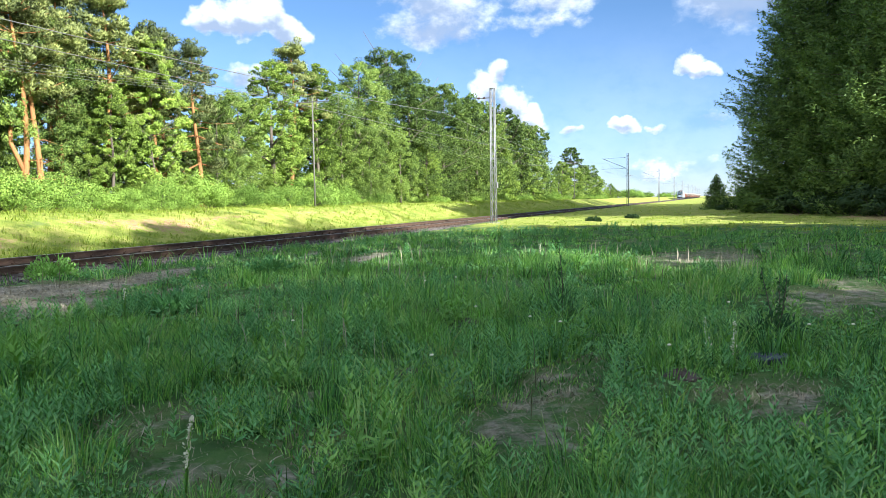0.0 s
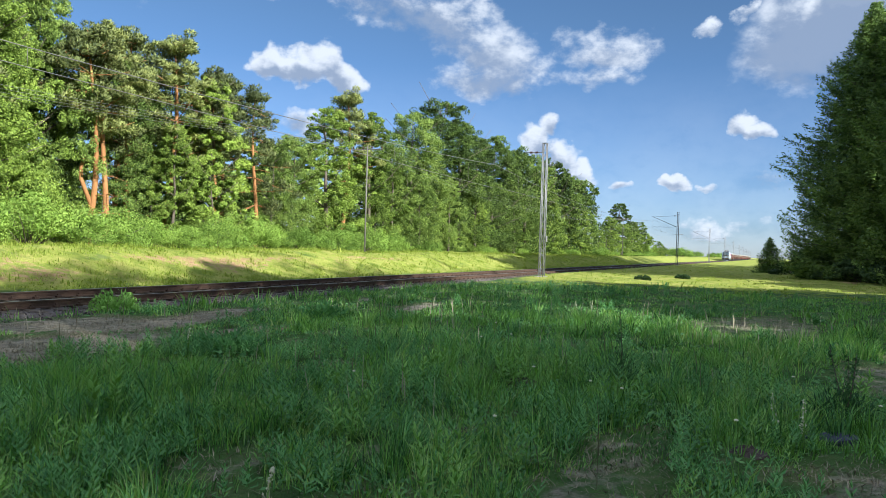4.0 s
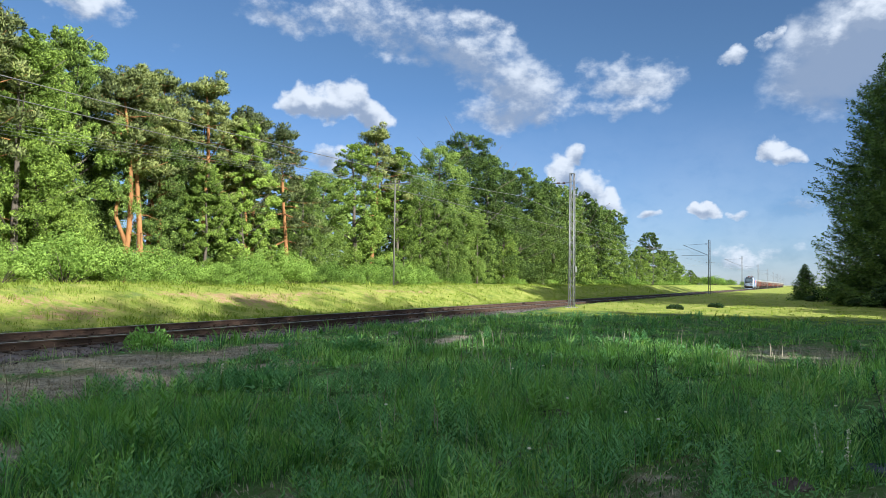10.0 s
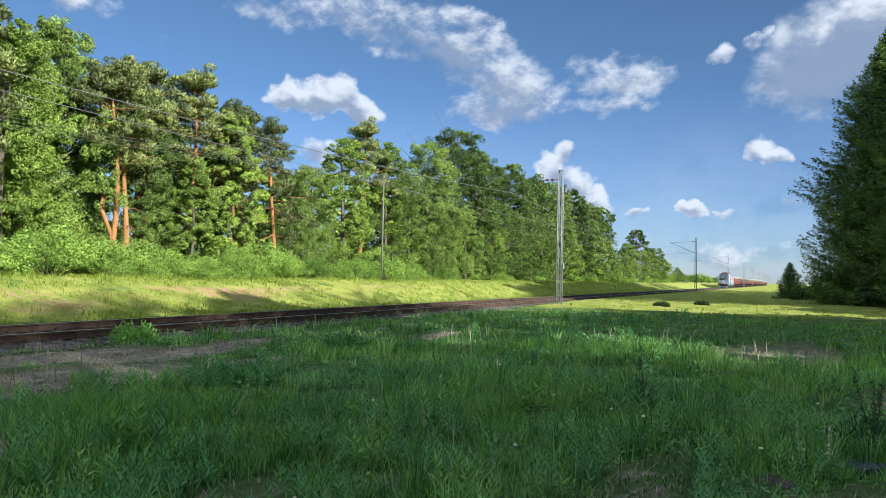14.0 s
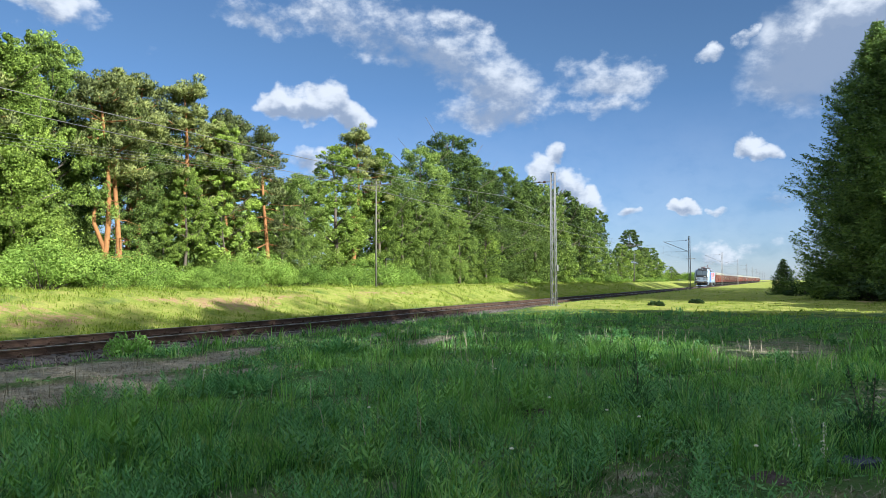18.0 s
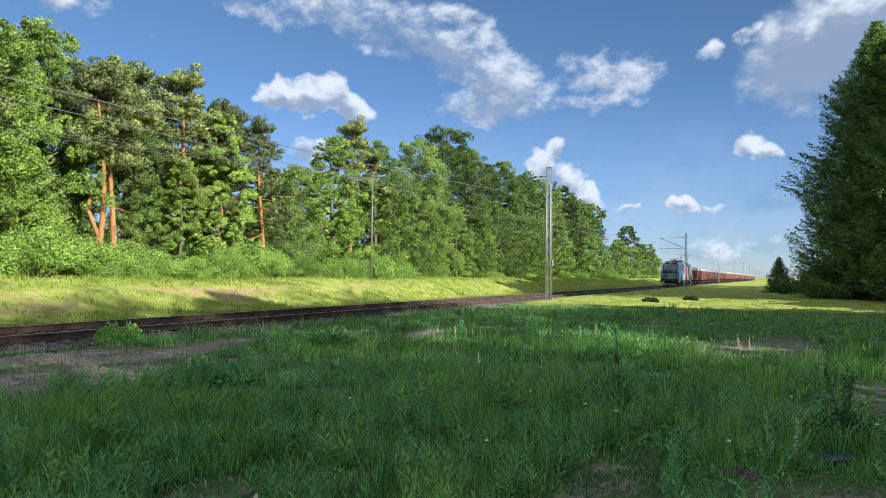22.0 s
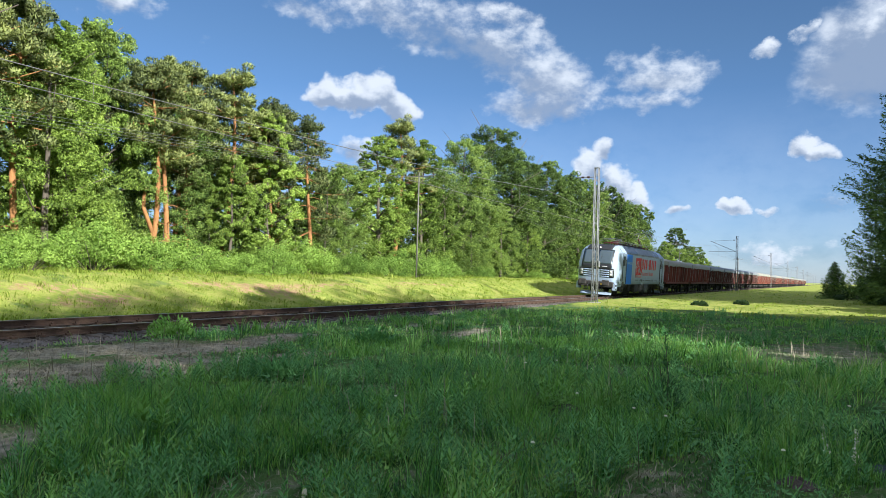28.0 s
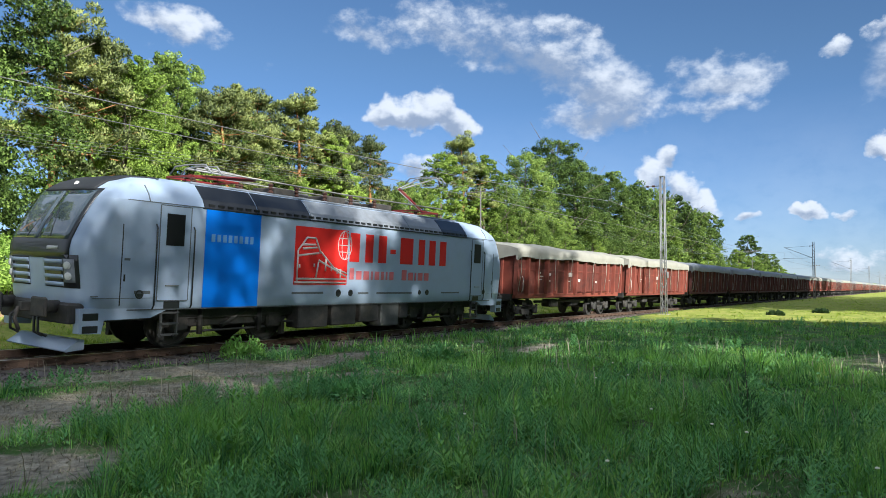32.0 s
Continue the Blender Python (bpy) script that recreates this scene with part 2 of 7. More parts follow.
    if translucent:
        tr = N("ShaderNodeBsdfTranslucent")
        hs = N("ShaderNodeMix")
        hs.data_type, hs.blend_type = "RGBA", "MULTIPLY"
        hs.inputs["Factor"].default_value = 1.0
        L(color, hs.inputs["A"])
        hs.inputs["B"].default_value = (1.1, 1.2, 0.45, 1)
        L(hs.outputs["Result"], tr.inputs["Color"])
        ms = N("ShaderNodeMixShader")
        ms.inputs[0].default_value = translucent
        L(surf, ms.inputs[1])
        L(tr.outputs[0], ms.inputs[2])
        surf = ms.outputs[0]
    out = N("ShaderNodeOutputMaterial")
    L(surf, out.inputs["Surface"])
    return m


LEAF = dict(rough=0.6, scale=0.8, island=0.29, obj=0.24, translucent=0.22, spec=0.18)
M_OAK = material("oak_leaf", [(0.32, (0.028, 0.050, 0.013)), (0.5, (0.140, 0.218, 0.048)), (0.7, (0.350, 0.460, 0.105))], **LEAF)
M_BIRCH = material("birch_leaf", [(0.32, (0.074, 0.119, 0.021)), (0.5, (0.249, 0.355, 0.064)), (0.7, (0.445, 0.572, 0.111))], **LEAF)
M_BUSH = material("robinia_leaf", [(0.3, (0.085, 0.153, 0.025)), (0.5, (0.230, 0.357, 0.065)), (0.7, (0.357, 0.493, 0.102))], **LEAF)
M_PINE = material("pine_needle", [(0.3, (0.078, 0.103, 0.043)), (0.5, (0.241, 0.282, 0.099)), (0.7, (0.414, 0.448, 0.146))], **LEAF)
M_LARCH = material("larch_needle", [(0.25, (0.048, 0.088, 0.028)), (0.5, (0.140, 0.225, 0.060)), (0.75, (0.280, 0.380, 0.095))], **LEAF)
M_SPRUCE = material("spruce_needle", [(0.2, (0.022, 0.049, 0.019)), (0.5, (0.051, 0.091, 0.035)), (0.85, (0.091, 0.140, 0.047))], **LEAF)
M_WEED = material("weed_leaf", [(0.2, (0.052, 0.147, 0.059)), (0.5, (0.133, 0.317, 0.116)), (0.85, (0.246, 0.464, 0.171))], **LEAF)
M_COVER = material("clover_leaf", [(0.2, (0.059, 0.147, 0.055)), (0.5, (0.157, 0.341, 0.121)), (0.85, (0.284, 0.493, 0.180))], **LEAF)
M_WEED_PALE = material("pale_weed_leaf", [(0.2, (0.133, 0.275, 0.057)), (0.5, (0.246, 0.456, 0.105)), (0.85, (0.361, 0.569, 0.171))], **LEAF)
M_WEED_DARK = material("dark_weed_leaf", [(0.2, (0.03, 0.08, 0.034)), (0.5, (0.07, 0.16, 0.062)), (0.85, (0.13, 0.25, 0.095))], **LEAF)
M_FLOWER = material("cream_flower", [(0.3, (0.6, 0.58, 0.4)), (0.7, (0.85, 0.83, 0.65))], rough=0.8, scale=8)
M_GRASS = material("grass_blade", [(0.3, (0.040, 0.106, 0.041)), (0.44, (0.147, 0.355, 0.131)), (0.57, (0.327, 0.579, 0.175)), (0.75, (0.512, 0.569, 0.294))],
                   rough=0.6, scale=1.6, island=0.34, translucent=0.5, spec=0.15)
M_GRASS_FRESH = material("fresh_grass_blade", [(0.28, (0.105, 0.222, 0.059)), (0.5, (0.261, 0.502, 0.147)), (0.75, (0.417, 0.654, 0.218))],
                         rough=0.6, scale=1.6, island=0.34, translucent=0.5, spec=0.15)
# dry bank grass; on the far meadow its yellow stands for sunlight
M_GRASS_DRY_SUN = material("meadow_grass", [(0.15, (0.209, 0.303, 0.048)), (0.45, (0.347, 0.440, 0.077)), (0.7, (0.506, 0.539, 0.132)), (0.95, (0.682, 0.605, 0.242))],
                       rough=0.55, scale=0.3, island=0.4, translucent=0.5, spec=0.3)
M_STRAW = material("dry_grass", [(0.2, (0.19, 0.165, 0.11)), (0.5, (0.33, 0.29, 0.2)), (0.85, (0.48, 0.43, 0.3))], rough=0.8, scale=2, island=0.4)
M_BARK = material("grey_bark", [(0.3, (0.07, 0.055, 0.042)), (0.7, (0.2, 0.165, 0.13))], rough=0.9, scale=5, bump=0.8, stretch=(1, 1, 0.3))
M_PINEBARK = material("orange_pine_bark", [(0.3, (0.24, 0.105, 0.038)), (0.7, (0.54, 0.265, 0.095))], rough=0.85, scale=4, bump=0.8, stretch=(1, 1, 0.4))
M_RAIL = material("rusty_rail", [(0.3, (0.050, 0.030, 0.021)), (0.7, (0.125, 0.075, 0.050))], rough=0.7, scale=9, bump=0.3)
M_RAILTOP = material("worn_rail_head", [(0.3, (0.42, 0.41, 0.4)), (0.7, (0.6, 0.59, 0.58))], rough=0.32, scale=6, metal=0.9)
M_SLEEPER = material("weathered_sleeper", [(0.3, (0.063, 0.049, 0.038)), (0.7, (0.168, 0.140, 0.115))], rough=0.9, scale=6, bump=0.5, obj=0.4)
M_BALLAST = material("ballast_stone", [(0.2, (0.053, 0.042, 0.040)), (0.5, (0.128, 0.108, 0.100)), (0.85, (0.240, 0.216, 0.200))], rough=0.9, scale=8, bump=0.6, island=0.5)
M_STEEL = material("galvanised_steel", [(0.3, (0.211, 0.217, 0.227)), (0.7, (0.322, 0.329, 0.340))], rough=0.55, scale=5, metal=0.35, stain=((0.2, 0.12, 0.07), 0.4, 3.0))
M_WIRE = material("copper_wire", [(0.3, (0.16, 0.16, 0.15)), (0.7, (0.28, 0.27, 0.25))], rough=0.5, scale=4, metal=0.4)
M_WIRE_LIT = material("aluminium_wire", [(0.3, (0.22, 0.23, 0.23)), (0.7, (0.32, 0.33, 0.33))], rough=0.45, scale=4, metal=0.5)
M_INSUL = material("brown_insulator", [(0.3, (0.05, 0.028, 0.022)), (0.7, (0.1, 0.05, 0.036))], rough=0.25, scale=5)
M_POLE = material("grey_pole", [(0.3, (0.13, 0.125, 0.11)), (0.7, (0.21, 0.20, 0.18))], rough=0.85, scale=5, bump=0.3)
M_CONCRETE = material("concrete_foot", [(0.3, (0.28, 0.27, 0.25)), (0.7, (0.45, 0.43, 0.4))], rough=0.9, scale=6, bump=0.4)
M_ASH = material("bluish_grey_slab", [(0.3, (0.03, 0.036, 0.055)), (0.7, (0.085, 0.1, 0.14))], rough=0.9, scale=7, bump=0.9)
M_SOIL = material("dark_soil", [(0.3, (0.045, 0.035, 0.03)), (0.7, (0.13, 0.1, 0.085))], rough=0.95, scale=9, bump=0.9)
# rolling stock
M_SILVER = material("silver_paint", [(0.3, (0.37, 0.455, 0.595)), (0.7, (0.42, 0.51, 0.655))], rough=0.45, scale=1.2, metal=0.15, coat=0.08, spec=0.3, stain=((0.33, 0.33, 0.33), 0.25, 1.5))
M_GREYROOF = material("grey_roof_paint", [(0.3, (0.2, 0.22, 0.25)), (0.7, (0.3, 0.32, 0.35))], rough=0.45, scale=2, stain=((0.1, 0.09, 0.085), 0.5, 1.2))
M_BLACK = material("black_paint", [(0.3, (0.012, 0.013, 0.015)), (0.7, (0.028, 0.03, 0.033))], rough=0.3, scale=3, coat=0.3)
M_DARKSTEEL = material("dirty_underframe", [(0.3, (0.020, 0.019, 0.019)), (0.7, (0.068, 0.063, 0.057))], rough=0.75, scale=4, bump=0.3, stain=((0.13, 0.1, 0.075), 0.5, 2.5))
M_CAP = material("matt_black_roof_front", [(0.3, (0.018, 0.019, 0.022)), (0.7, (0.034, 0.036, 0.04))], rough=0.62, scale=3)
M_GREYBOX = material("grey_gear_box", [(0.3, (0.075, 0.075, 0.075)), (0.7, (0.14, 0.136, 0.13))], rough=0.6, scale=4, stain=((0.08, 0.07, 0.06), 0.6, 3))
M_BLUE = material("blue_panel_paint", [(0.3, (0.012, 0.175, 0.74)), (0.7, (0.016, 0.205, 0.82))], rough=0.48, scale=1.2, coat=0.05, spec=0.25)
M_RED = material("red_vinyl", [(0.3, (0.66, 0.02, 0.016)), (0.7, (0.76, 0.03, 0.022))], rough=0.5, scale=1.5, coat=0.0, spec=0.25)
M_PALE_RED = material("pale_red_vinyl", [(0.3, (0.58, 0.14, 0.15)), (0.7, (0.66, 0.19, 0.2))], rough=0.4, scale=1.5)
M_PALE_BLUE = material("pale_blue_vinyl", [(0.3, (0.175, 0.360, 0.684)), (0.7, (0.210, 0.413, 0.741))], rough=0.4, scale=1.5)
M_WHITE = material("white_marking", [(0.3, (0.46, 0.45, 0.43)), (0.7, (0.62, 0.61, 0.59))], rough=0.5, scale=4)
M_DARKTEXT = material("dark_marking", [(0.3, (0.09, 0.1, 0.11)), (0.7, (0.13, 0.14, 0.15))], rough=0.5, scale=4)
M_YELLOW = material("yellow_marking", [(0.3, (0.6, 0.4, 0.03)), (0.7, (0.75, 0.5, 0.05))], rough=0.5, scale=4)
M_PANRED = material("red_pantograph_frame", [(0.3, (0.11, 0.014, 0.014)), (0.7, (0.2, 0.022, 0.02))], rough=0.45, scale=4)
M_WAGON = material("oxide_red_wagon_paint", [(0.25, (0.135, 0.032, 0.022)), (0.55, (0.24, 0.056, 0.036)), (0.85, (0.32, 0.086, 0.055))], rough=0.7, scale=2.2, bump=0.25, obj=0.3,
                   stain=((0.06, 0.03, 0.024), 0.7, 1.4))
# stained, and darkened below the post colour as shade between the ribs
M_PANEL = material("stained_rib_shaded_panel", [(0.25, (0.078, 0.020, 0.014)), (0.55, (0.150, 0.036, 0.024)), (0.85, (0.210, 0.056, 0.036))], rough=0.75, scale=2.6, bump=0.3, obj=0.3,
                   stain=((0.04, 0.02, 0.016), 0.7, 1.4))
# the oxide red again, with tree shade put into the colour
M_WAGON_SHADED = material("shaded_wagon_paint", [(0.25, (0.060, 0.018, 0.016)), (0.55, (0.115, 0.032, 0.026)), (0.85, (0.165, 0.052, 0.040))], rough=0.75, scale=2.2, bump=0.25, obj=0.35,
                        stain=((0.035, 0.02, 0.018), 0.7, 1.4))
M_PANEL_SHADED = material("grimy_shaded_wagon_panel", [(0.25, (0.040, 0.014, 0.012)), (0.55, (0.078, 0.024, 0.020)), (0.85, (0.115, 0.038, 0.030))], rough=0.8, scale=2.6, bump=0.3, obj=0.35,
                        stain=((0.025, 0.015, 0.014), 0.7, 1.4))
M_TARP_WHITE = material("cream_tarpaulin", [(0.3, (0.30, 0.285, 0.235)), (0.7, (0.39, 0.375, 0.32))], rough=0.6, scale=1.5, bump=0.4, bump_scale=2.5, stain=((0.4, 0.37, 0.3), 0.5, 1.1))
# this grey is mostly tree shade painted into the sheet, plus stains
M_TARP_SHADED = material("shade_grey_tarpaulin", [(0.3, (0.168, 0.179, 0.195)), (0.7, (0.258, 0.269, 0.295))], rough=0.5, scale=1.5, bump=0.4, bump_scale=2.5, obj=0.3, stain=((0.18, 0.18, 0.18), 0.5, 1.1))


def plain(name, rgb, rough=0.3, metal=0.0, glow=0.0, glass=False):
    m = bpy.data.materials.new(name)
    m.use_nodes = True
    p = m.node_tree.nodes["Principled BSDF"]
    p.inputs["Base Color"].default_value = (*rgb, 1)
    p.inputs["Roughness"].default_value, p.inputs["Metallic"].default_value = rough, metal
    if glow:
        p.inputs["Emission Color"].default_value, p.inputs["Emission Strength"].default_value = (1, 0.93, 0.8, 1), glow
    if glass:
        p.inputs["Coat Weight"].default_value, p.inputs["Coat Roughness"].default_value = 1.0, 0.02
    return m


M_GLASS = plain("tinted_windscreen", (0.085, 0.115, 0.135), 0.03, metal=0.3, glass=True)
M_HOLE = plain("black_window", (0.004, 0.004, 0.005), 0.5)
M_LAMP = plain("headlamp_glow", (0.9, 0.88, 0.8), 0.2, glow=0.45)
M_LENS = plain("headlamp_lens", (0.6, 0.6, 0.58), 0.12)


def ground_material():
    m = bpy.data.materials.new("meadow_ground")
    m.use_nodes = True
    nt = m.node_tree
    nt.nodes.clear()
    N, L = nt.nodes.new, nt.links.new
    tc = N("ShaderNodeTexCoord")

    def nz(scale, detail=6, rough=0.65):
        n = N("ShaderNodeTexNoise")
        n.inputs["Scale"].default_value, n.inputs["Detail"].default_value, n.inputs["Roughness"].default_value = scale, detail, rough
        L(tc.outputs["Object"], n.inputs["Vector"])
        return n.outputs["Fac"]

    def ramp(fac, stops):
        cr = N("ShaderNodeValToRGB")
        el = cr.color_ramp.elements
        while len(el) < len(stops):
            el.new(0.5)
        for e_, (p, c) in zip(el, stops):
            e_.position, e_.color = p, (*c, 1)
        L(fac, cr.inputs[0])
        return cr.outputs[0]

    def mix(f, a, b):
        mx = N("ShaderNodeMix")
        mx.data_type = "RGBA"
        L(f, mx.inputs["Factor"])
        L(a, mx.inputs["A"])
        L(b, mx.inputs["B"])
        return mx.outputs["Result"]

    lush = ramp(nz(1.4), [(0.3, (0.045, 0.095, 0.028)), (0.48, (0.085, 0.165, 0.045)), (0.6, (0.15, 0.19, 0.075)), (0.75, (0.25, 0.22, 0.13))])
    # yellow ramp: dry bank, and sunlight put into the far meadow's colour
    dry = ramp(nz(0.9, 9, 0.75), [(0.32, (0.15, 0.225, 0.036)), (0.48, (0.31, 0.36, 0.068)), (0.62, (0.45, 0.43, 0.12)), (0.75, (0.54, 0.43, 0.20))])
    soil = ramp(nz(7), [(0.3, (0.11, 0.10, 0.075)), (0.5, (0.30, 0.27, 0.21)), (0.75, (0.52, 0.48, 0.38))])
    sand = ramp(nz(3), [(0.3, (0.32, 0.19, 0.1)), (0.6, (0.52, 0.35, 0.2)), (0.8, (0.62, 0.45, 0.27))])
    col = lush
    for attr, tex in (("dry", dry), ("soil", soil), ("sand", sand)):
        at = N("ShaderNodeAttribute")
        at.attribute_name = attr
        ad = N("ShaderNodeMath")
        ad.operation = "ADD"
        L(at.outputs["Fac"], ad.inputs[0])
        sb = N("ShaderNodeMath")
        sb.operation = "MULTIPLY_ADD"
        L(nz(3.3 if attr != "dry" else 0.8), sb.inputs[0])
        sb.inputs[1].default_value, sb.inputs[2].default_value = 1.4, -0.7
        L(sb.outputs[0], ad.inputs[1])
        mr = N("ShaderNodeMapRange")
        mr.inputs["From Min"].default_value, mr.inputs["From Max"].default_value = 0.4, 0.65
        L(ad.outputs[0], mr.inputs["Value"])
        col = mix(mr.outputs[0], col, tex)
    p = N("ShaderNodeBsdfPrincipled")
    L(col, p.inputs["Base Color"])
    p.inputs["Roughness"].default_value = 0.95
    p.inputs["Specular IOR Level"].default_value = 0.1
    bp = N("ShaderNodeBump")
    bp.inputs["Strength"].default_value, bp.inputs["Distance"].default_value = 0.9, 0.08
    L(nz(9, 8, 0.7), bp.inputs["Height"])
    L(bp.outputs[0], p.inputs["Normal"])
    out = N("ShaderNodeOutputMaterial")
    L(p.outputs[0], out.inputs["Surface"])
    return m


M_GROUND = ground_material()


# ---------------------------------------------------------------- building helpers
class Mesh:
    """Collects vertices and faces of one mesh."""

    def __init__(self):
        self.v, self.f, self.smooth = [], [], []

    def add(self, verts, faces, smooth=False):
        o = len(self.v)
        self.v += [tuple(p) for p in verts]
        self.f += [tuple(i + o for i in f) for f in faces]
        self.smooth += [smooth] * len(faces)
        return self

    def box(self, c, s, ch=0.0, m=None):
        """Box with centre c and sizes s, its edges chamfered by ch."""
        hx, hy, hz = (d / 2 for d in s)
        if ch <= 0:
            vs = [(x, y, z) for x in (-hx, hx) for y in (-hy, hy) for z in (-hz, hz)]
            fs = [(0, 1, 3, 2), (4, 6, 7, 5), (0, 4, 5, 1), (2, 3, 7, 6), (0, 2, 6, 4), (1, 5, 7, 3)]
        else:
            ch = min(ch, hx * 0.9, hy * 0.9, hz * 0.9)
            bm = bmesh.new()
            bmesh.ops.create_cube(bm, size=1, matrix=Matrix.Diagonal((s[0], s[1], s[2], 1)))
            bmesh.ops.bevel(bm, geom=bm.edges[:], offset=ch, segments=1, affect="EDGES")
            bm.verts.index_update()
            vs, fs = [v.co.copy() for v in bm.verts], [tuple(v.index for v in f.verts) for f in bm.faces]
            bm.free()
        vs = [Vector(p) for p in vs]
        if m:
            vs = [m @ p for p in vs]
        return self.add([p + Vector(c) for p in vs], fs)

    def tube(self, pts, r, n=8, caps=True):
        """A tube through pts with radius r (a number or one for each point)."""
        pts = [Vector(p) for p in pts]
        rs = [r] * len(pts) if isinstance(r, (int, float)) else r
        vs, fs = [], []
        ref = Vector((0.13, 0.07, 1)) if abs((pts[-1] - pts[0]).normalized().z) < 0.9 else Vector((1, 0.1, 0))
        for i, p in enumerate(pts):
            d = (pts[min(i + 1, len(pts) - 1)] - pts[max(i - 1, 0)]).normalized()
            a1 = d.cross(ref).normalized()
            a2 = d.cross(a1)
            vs += [p + (a1 * math.cos(2 * math.pi * k / n) + a2 * math.sin(2 * math.pi * k / n)) * rs[i] for k in range(n)]
        for i in range(len(pts) - 1):
            fs += [(i * n + k, i * n + (k + 1) % n, (i + 1) * n + (k + 1) % n, (i + 1) * n + k) for k in range(n)]
        self.add(vs, fs, True)
        if caps:
            o = len(self.v) - len(vs)
            self.f += [tuple(o + k for k in range(n)), tuple(o + len(vs) - n + k for k in reversed(range(n)))]
            self.smooth += [False, False]
        return self

    def prism(self, outline, a, b, axis="y"):
        """A flat outline swept from a to b along an axis. Outline (x, z) for y, (y, z) for x, (x, y) for z."""
        put = {"y": lambda p, q: (p[0], q, p[1]), "x": lambda p, q: (q, p[0], p[1]), "z": lambda p, q: (p[0], p[1], q)}[axis]
        n = len(outline)
        vs = [put(p, a) for p in outline] + [put(p, b) for p in outline]
        fs = [tuple(range(n)), tuple(reversed(range(n, 2 * n)))] + [(i, i + n, (i + 1) % n + n, (i + 1) % n) for i in range(n)]
        return self.add(vs, fs)

    def lathe(self, profile, n=24, axis="y", c=(0, 0, 0)):
        """A profile of (along, radius) turned round an axis."""
        vs, fs = [], []
        for h, r in profile:
            for k in range(n):
                t = 2 * math.pi * k / n
                p = (r * math.cos(t), h, r * math.sin(t)) if axis == "y" else ((h, r * math.cos(t), r * math.sin(t)) if axis == "x" else (r * math.cos(t), r * math.sin(t), h))
                vs.append(Vector(p) + Vector(c))
        for i in range(len(profile) - 1):
            fs += [(i * n + k, i * n + (k + 1) % n, (i + 1) * n + (k + 1) % n, (i + 1) * n + k) for k in range(n)]
        fs += [tuple(range(n)), tuple(reversed(range((len(profile) - 1) * n, len(profile) * n)))]
        return self.add(vs, fs)

    def data(self, name, mat, fix=True):
        me = bpy.data.meshes.new(name)
        me.from_pydata(self.v, [], self.f)
        me.polygons.foreach_set("use_smooth", self.smooth)
        if fix:
            bm = bmesh.new()
            bm.from_mesh(me)
            bmesh.ops.recalc_face_normals(bm, faces=bm.faces[:])
            bm.to_mesh(me)
            bm.free()
        if mat:
            me.materials.append(mat)
        return me


def part(name, mesh, mat, parent, label="", m=None):
    """One mesh object under a thing or a part."""
    ob = new(name, mesh if isinstance(mesh, bpy.types.Mesh) else mesh.data(name, mat))
    ob.parent = parent
    if m:
        ob.matrix_basis = m
    return tagged(ob, label)


def thing(name, label, category, group="", kind="", m=None):
    ob = new(name)
    ob.empty_display_size = 0.3
    if m:
        ob.matrix_basis = m
    return tagged(ob, label, category, group, kind)


def quads(name, V, mat, soft=None):
    """A mesh of loose leaves from an (n, k, 3) array of corners; soft gives each leaf the normal of the clump that it belongs to."""
    n, k = V.shape[:2]
    me = bpy.data.meshes.new(name)
    me.vertices.add(n * k)
    me.vertices.foreach_set("co", np.ascontiguousarray(V, np.float32).ravel())
    me.loops.add(n * k)
    me.loops.foreach_set("vertex_index", np.arange(n * k, dtype=np.int32))
    me.polygons.add(n)
    me.polygons.foreach_set("loop_start", np.arange(0, n * k, k, dtype=np.int32))
    me.update(calc_edges=True)
    me.materials.append(mat)
    if soft is not None:
        me.normals_split_custom_set_from_vertices(np.repeat(soft, k, 0).tolist())
    return me


def unit(a):
    return a / np.maximum(np.linalg.norm(a, axis=-1, keepdims=True), 1e-9)


def leaf_quads(c, along, face, length, width):
    """Leaf-shaped quads at c, long in the direction along, turned to face."""
    along = unit(along)
    side = unit(np.cross(along, face))
    length, width = np.broadcast_to(length, (len(c),))[:, None], np.broadcast_to(width, (len(c),))[:, None]
    return np.stack([c - along * length * 0.5, c + side * width * 0.5, c + along * length * 0.5, c - side * width * 0.5], 1)


# ---------------------------------------------------------------- the plan: s along the railway, o across it
AZ = radians(24.5)
U, NRM = Vector((math.sin(AZ), math.cos(AZ), 0)), Vector((math.cos(AZ), -math.sin(AZ), 0))
O_NEAR, O_AXIS, O_FAR, CANT = -14.97, -15.72, -16.47, 0.08


def place(s, o, z=0.0):
    return U * s + NRM * o + Vector((0, 0, z))


BEARING = math.degrees(math.atan2(U.y, U.x))


def sm(x, a, b):
    t = np.clip((x - a) / (b - a), 0, 1)
    return t * t * (3 - 2 * t)


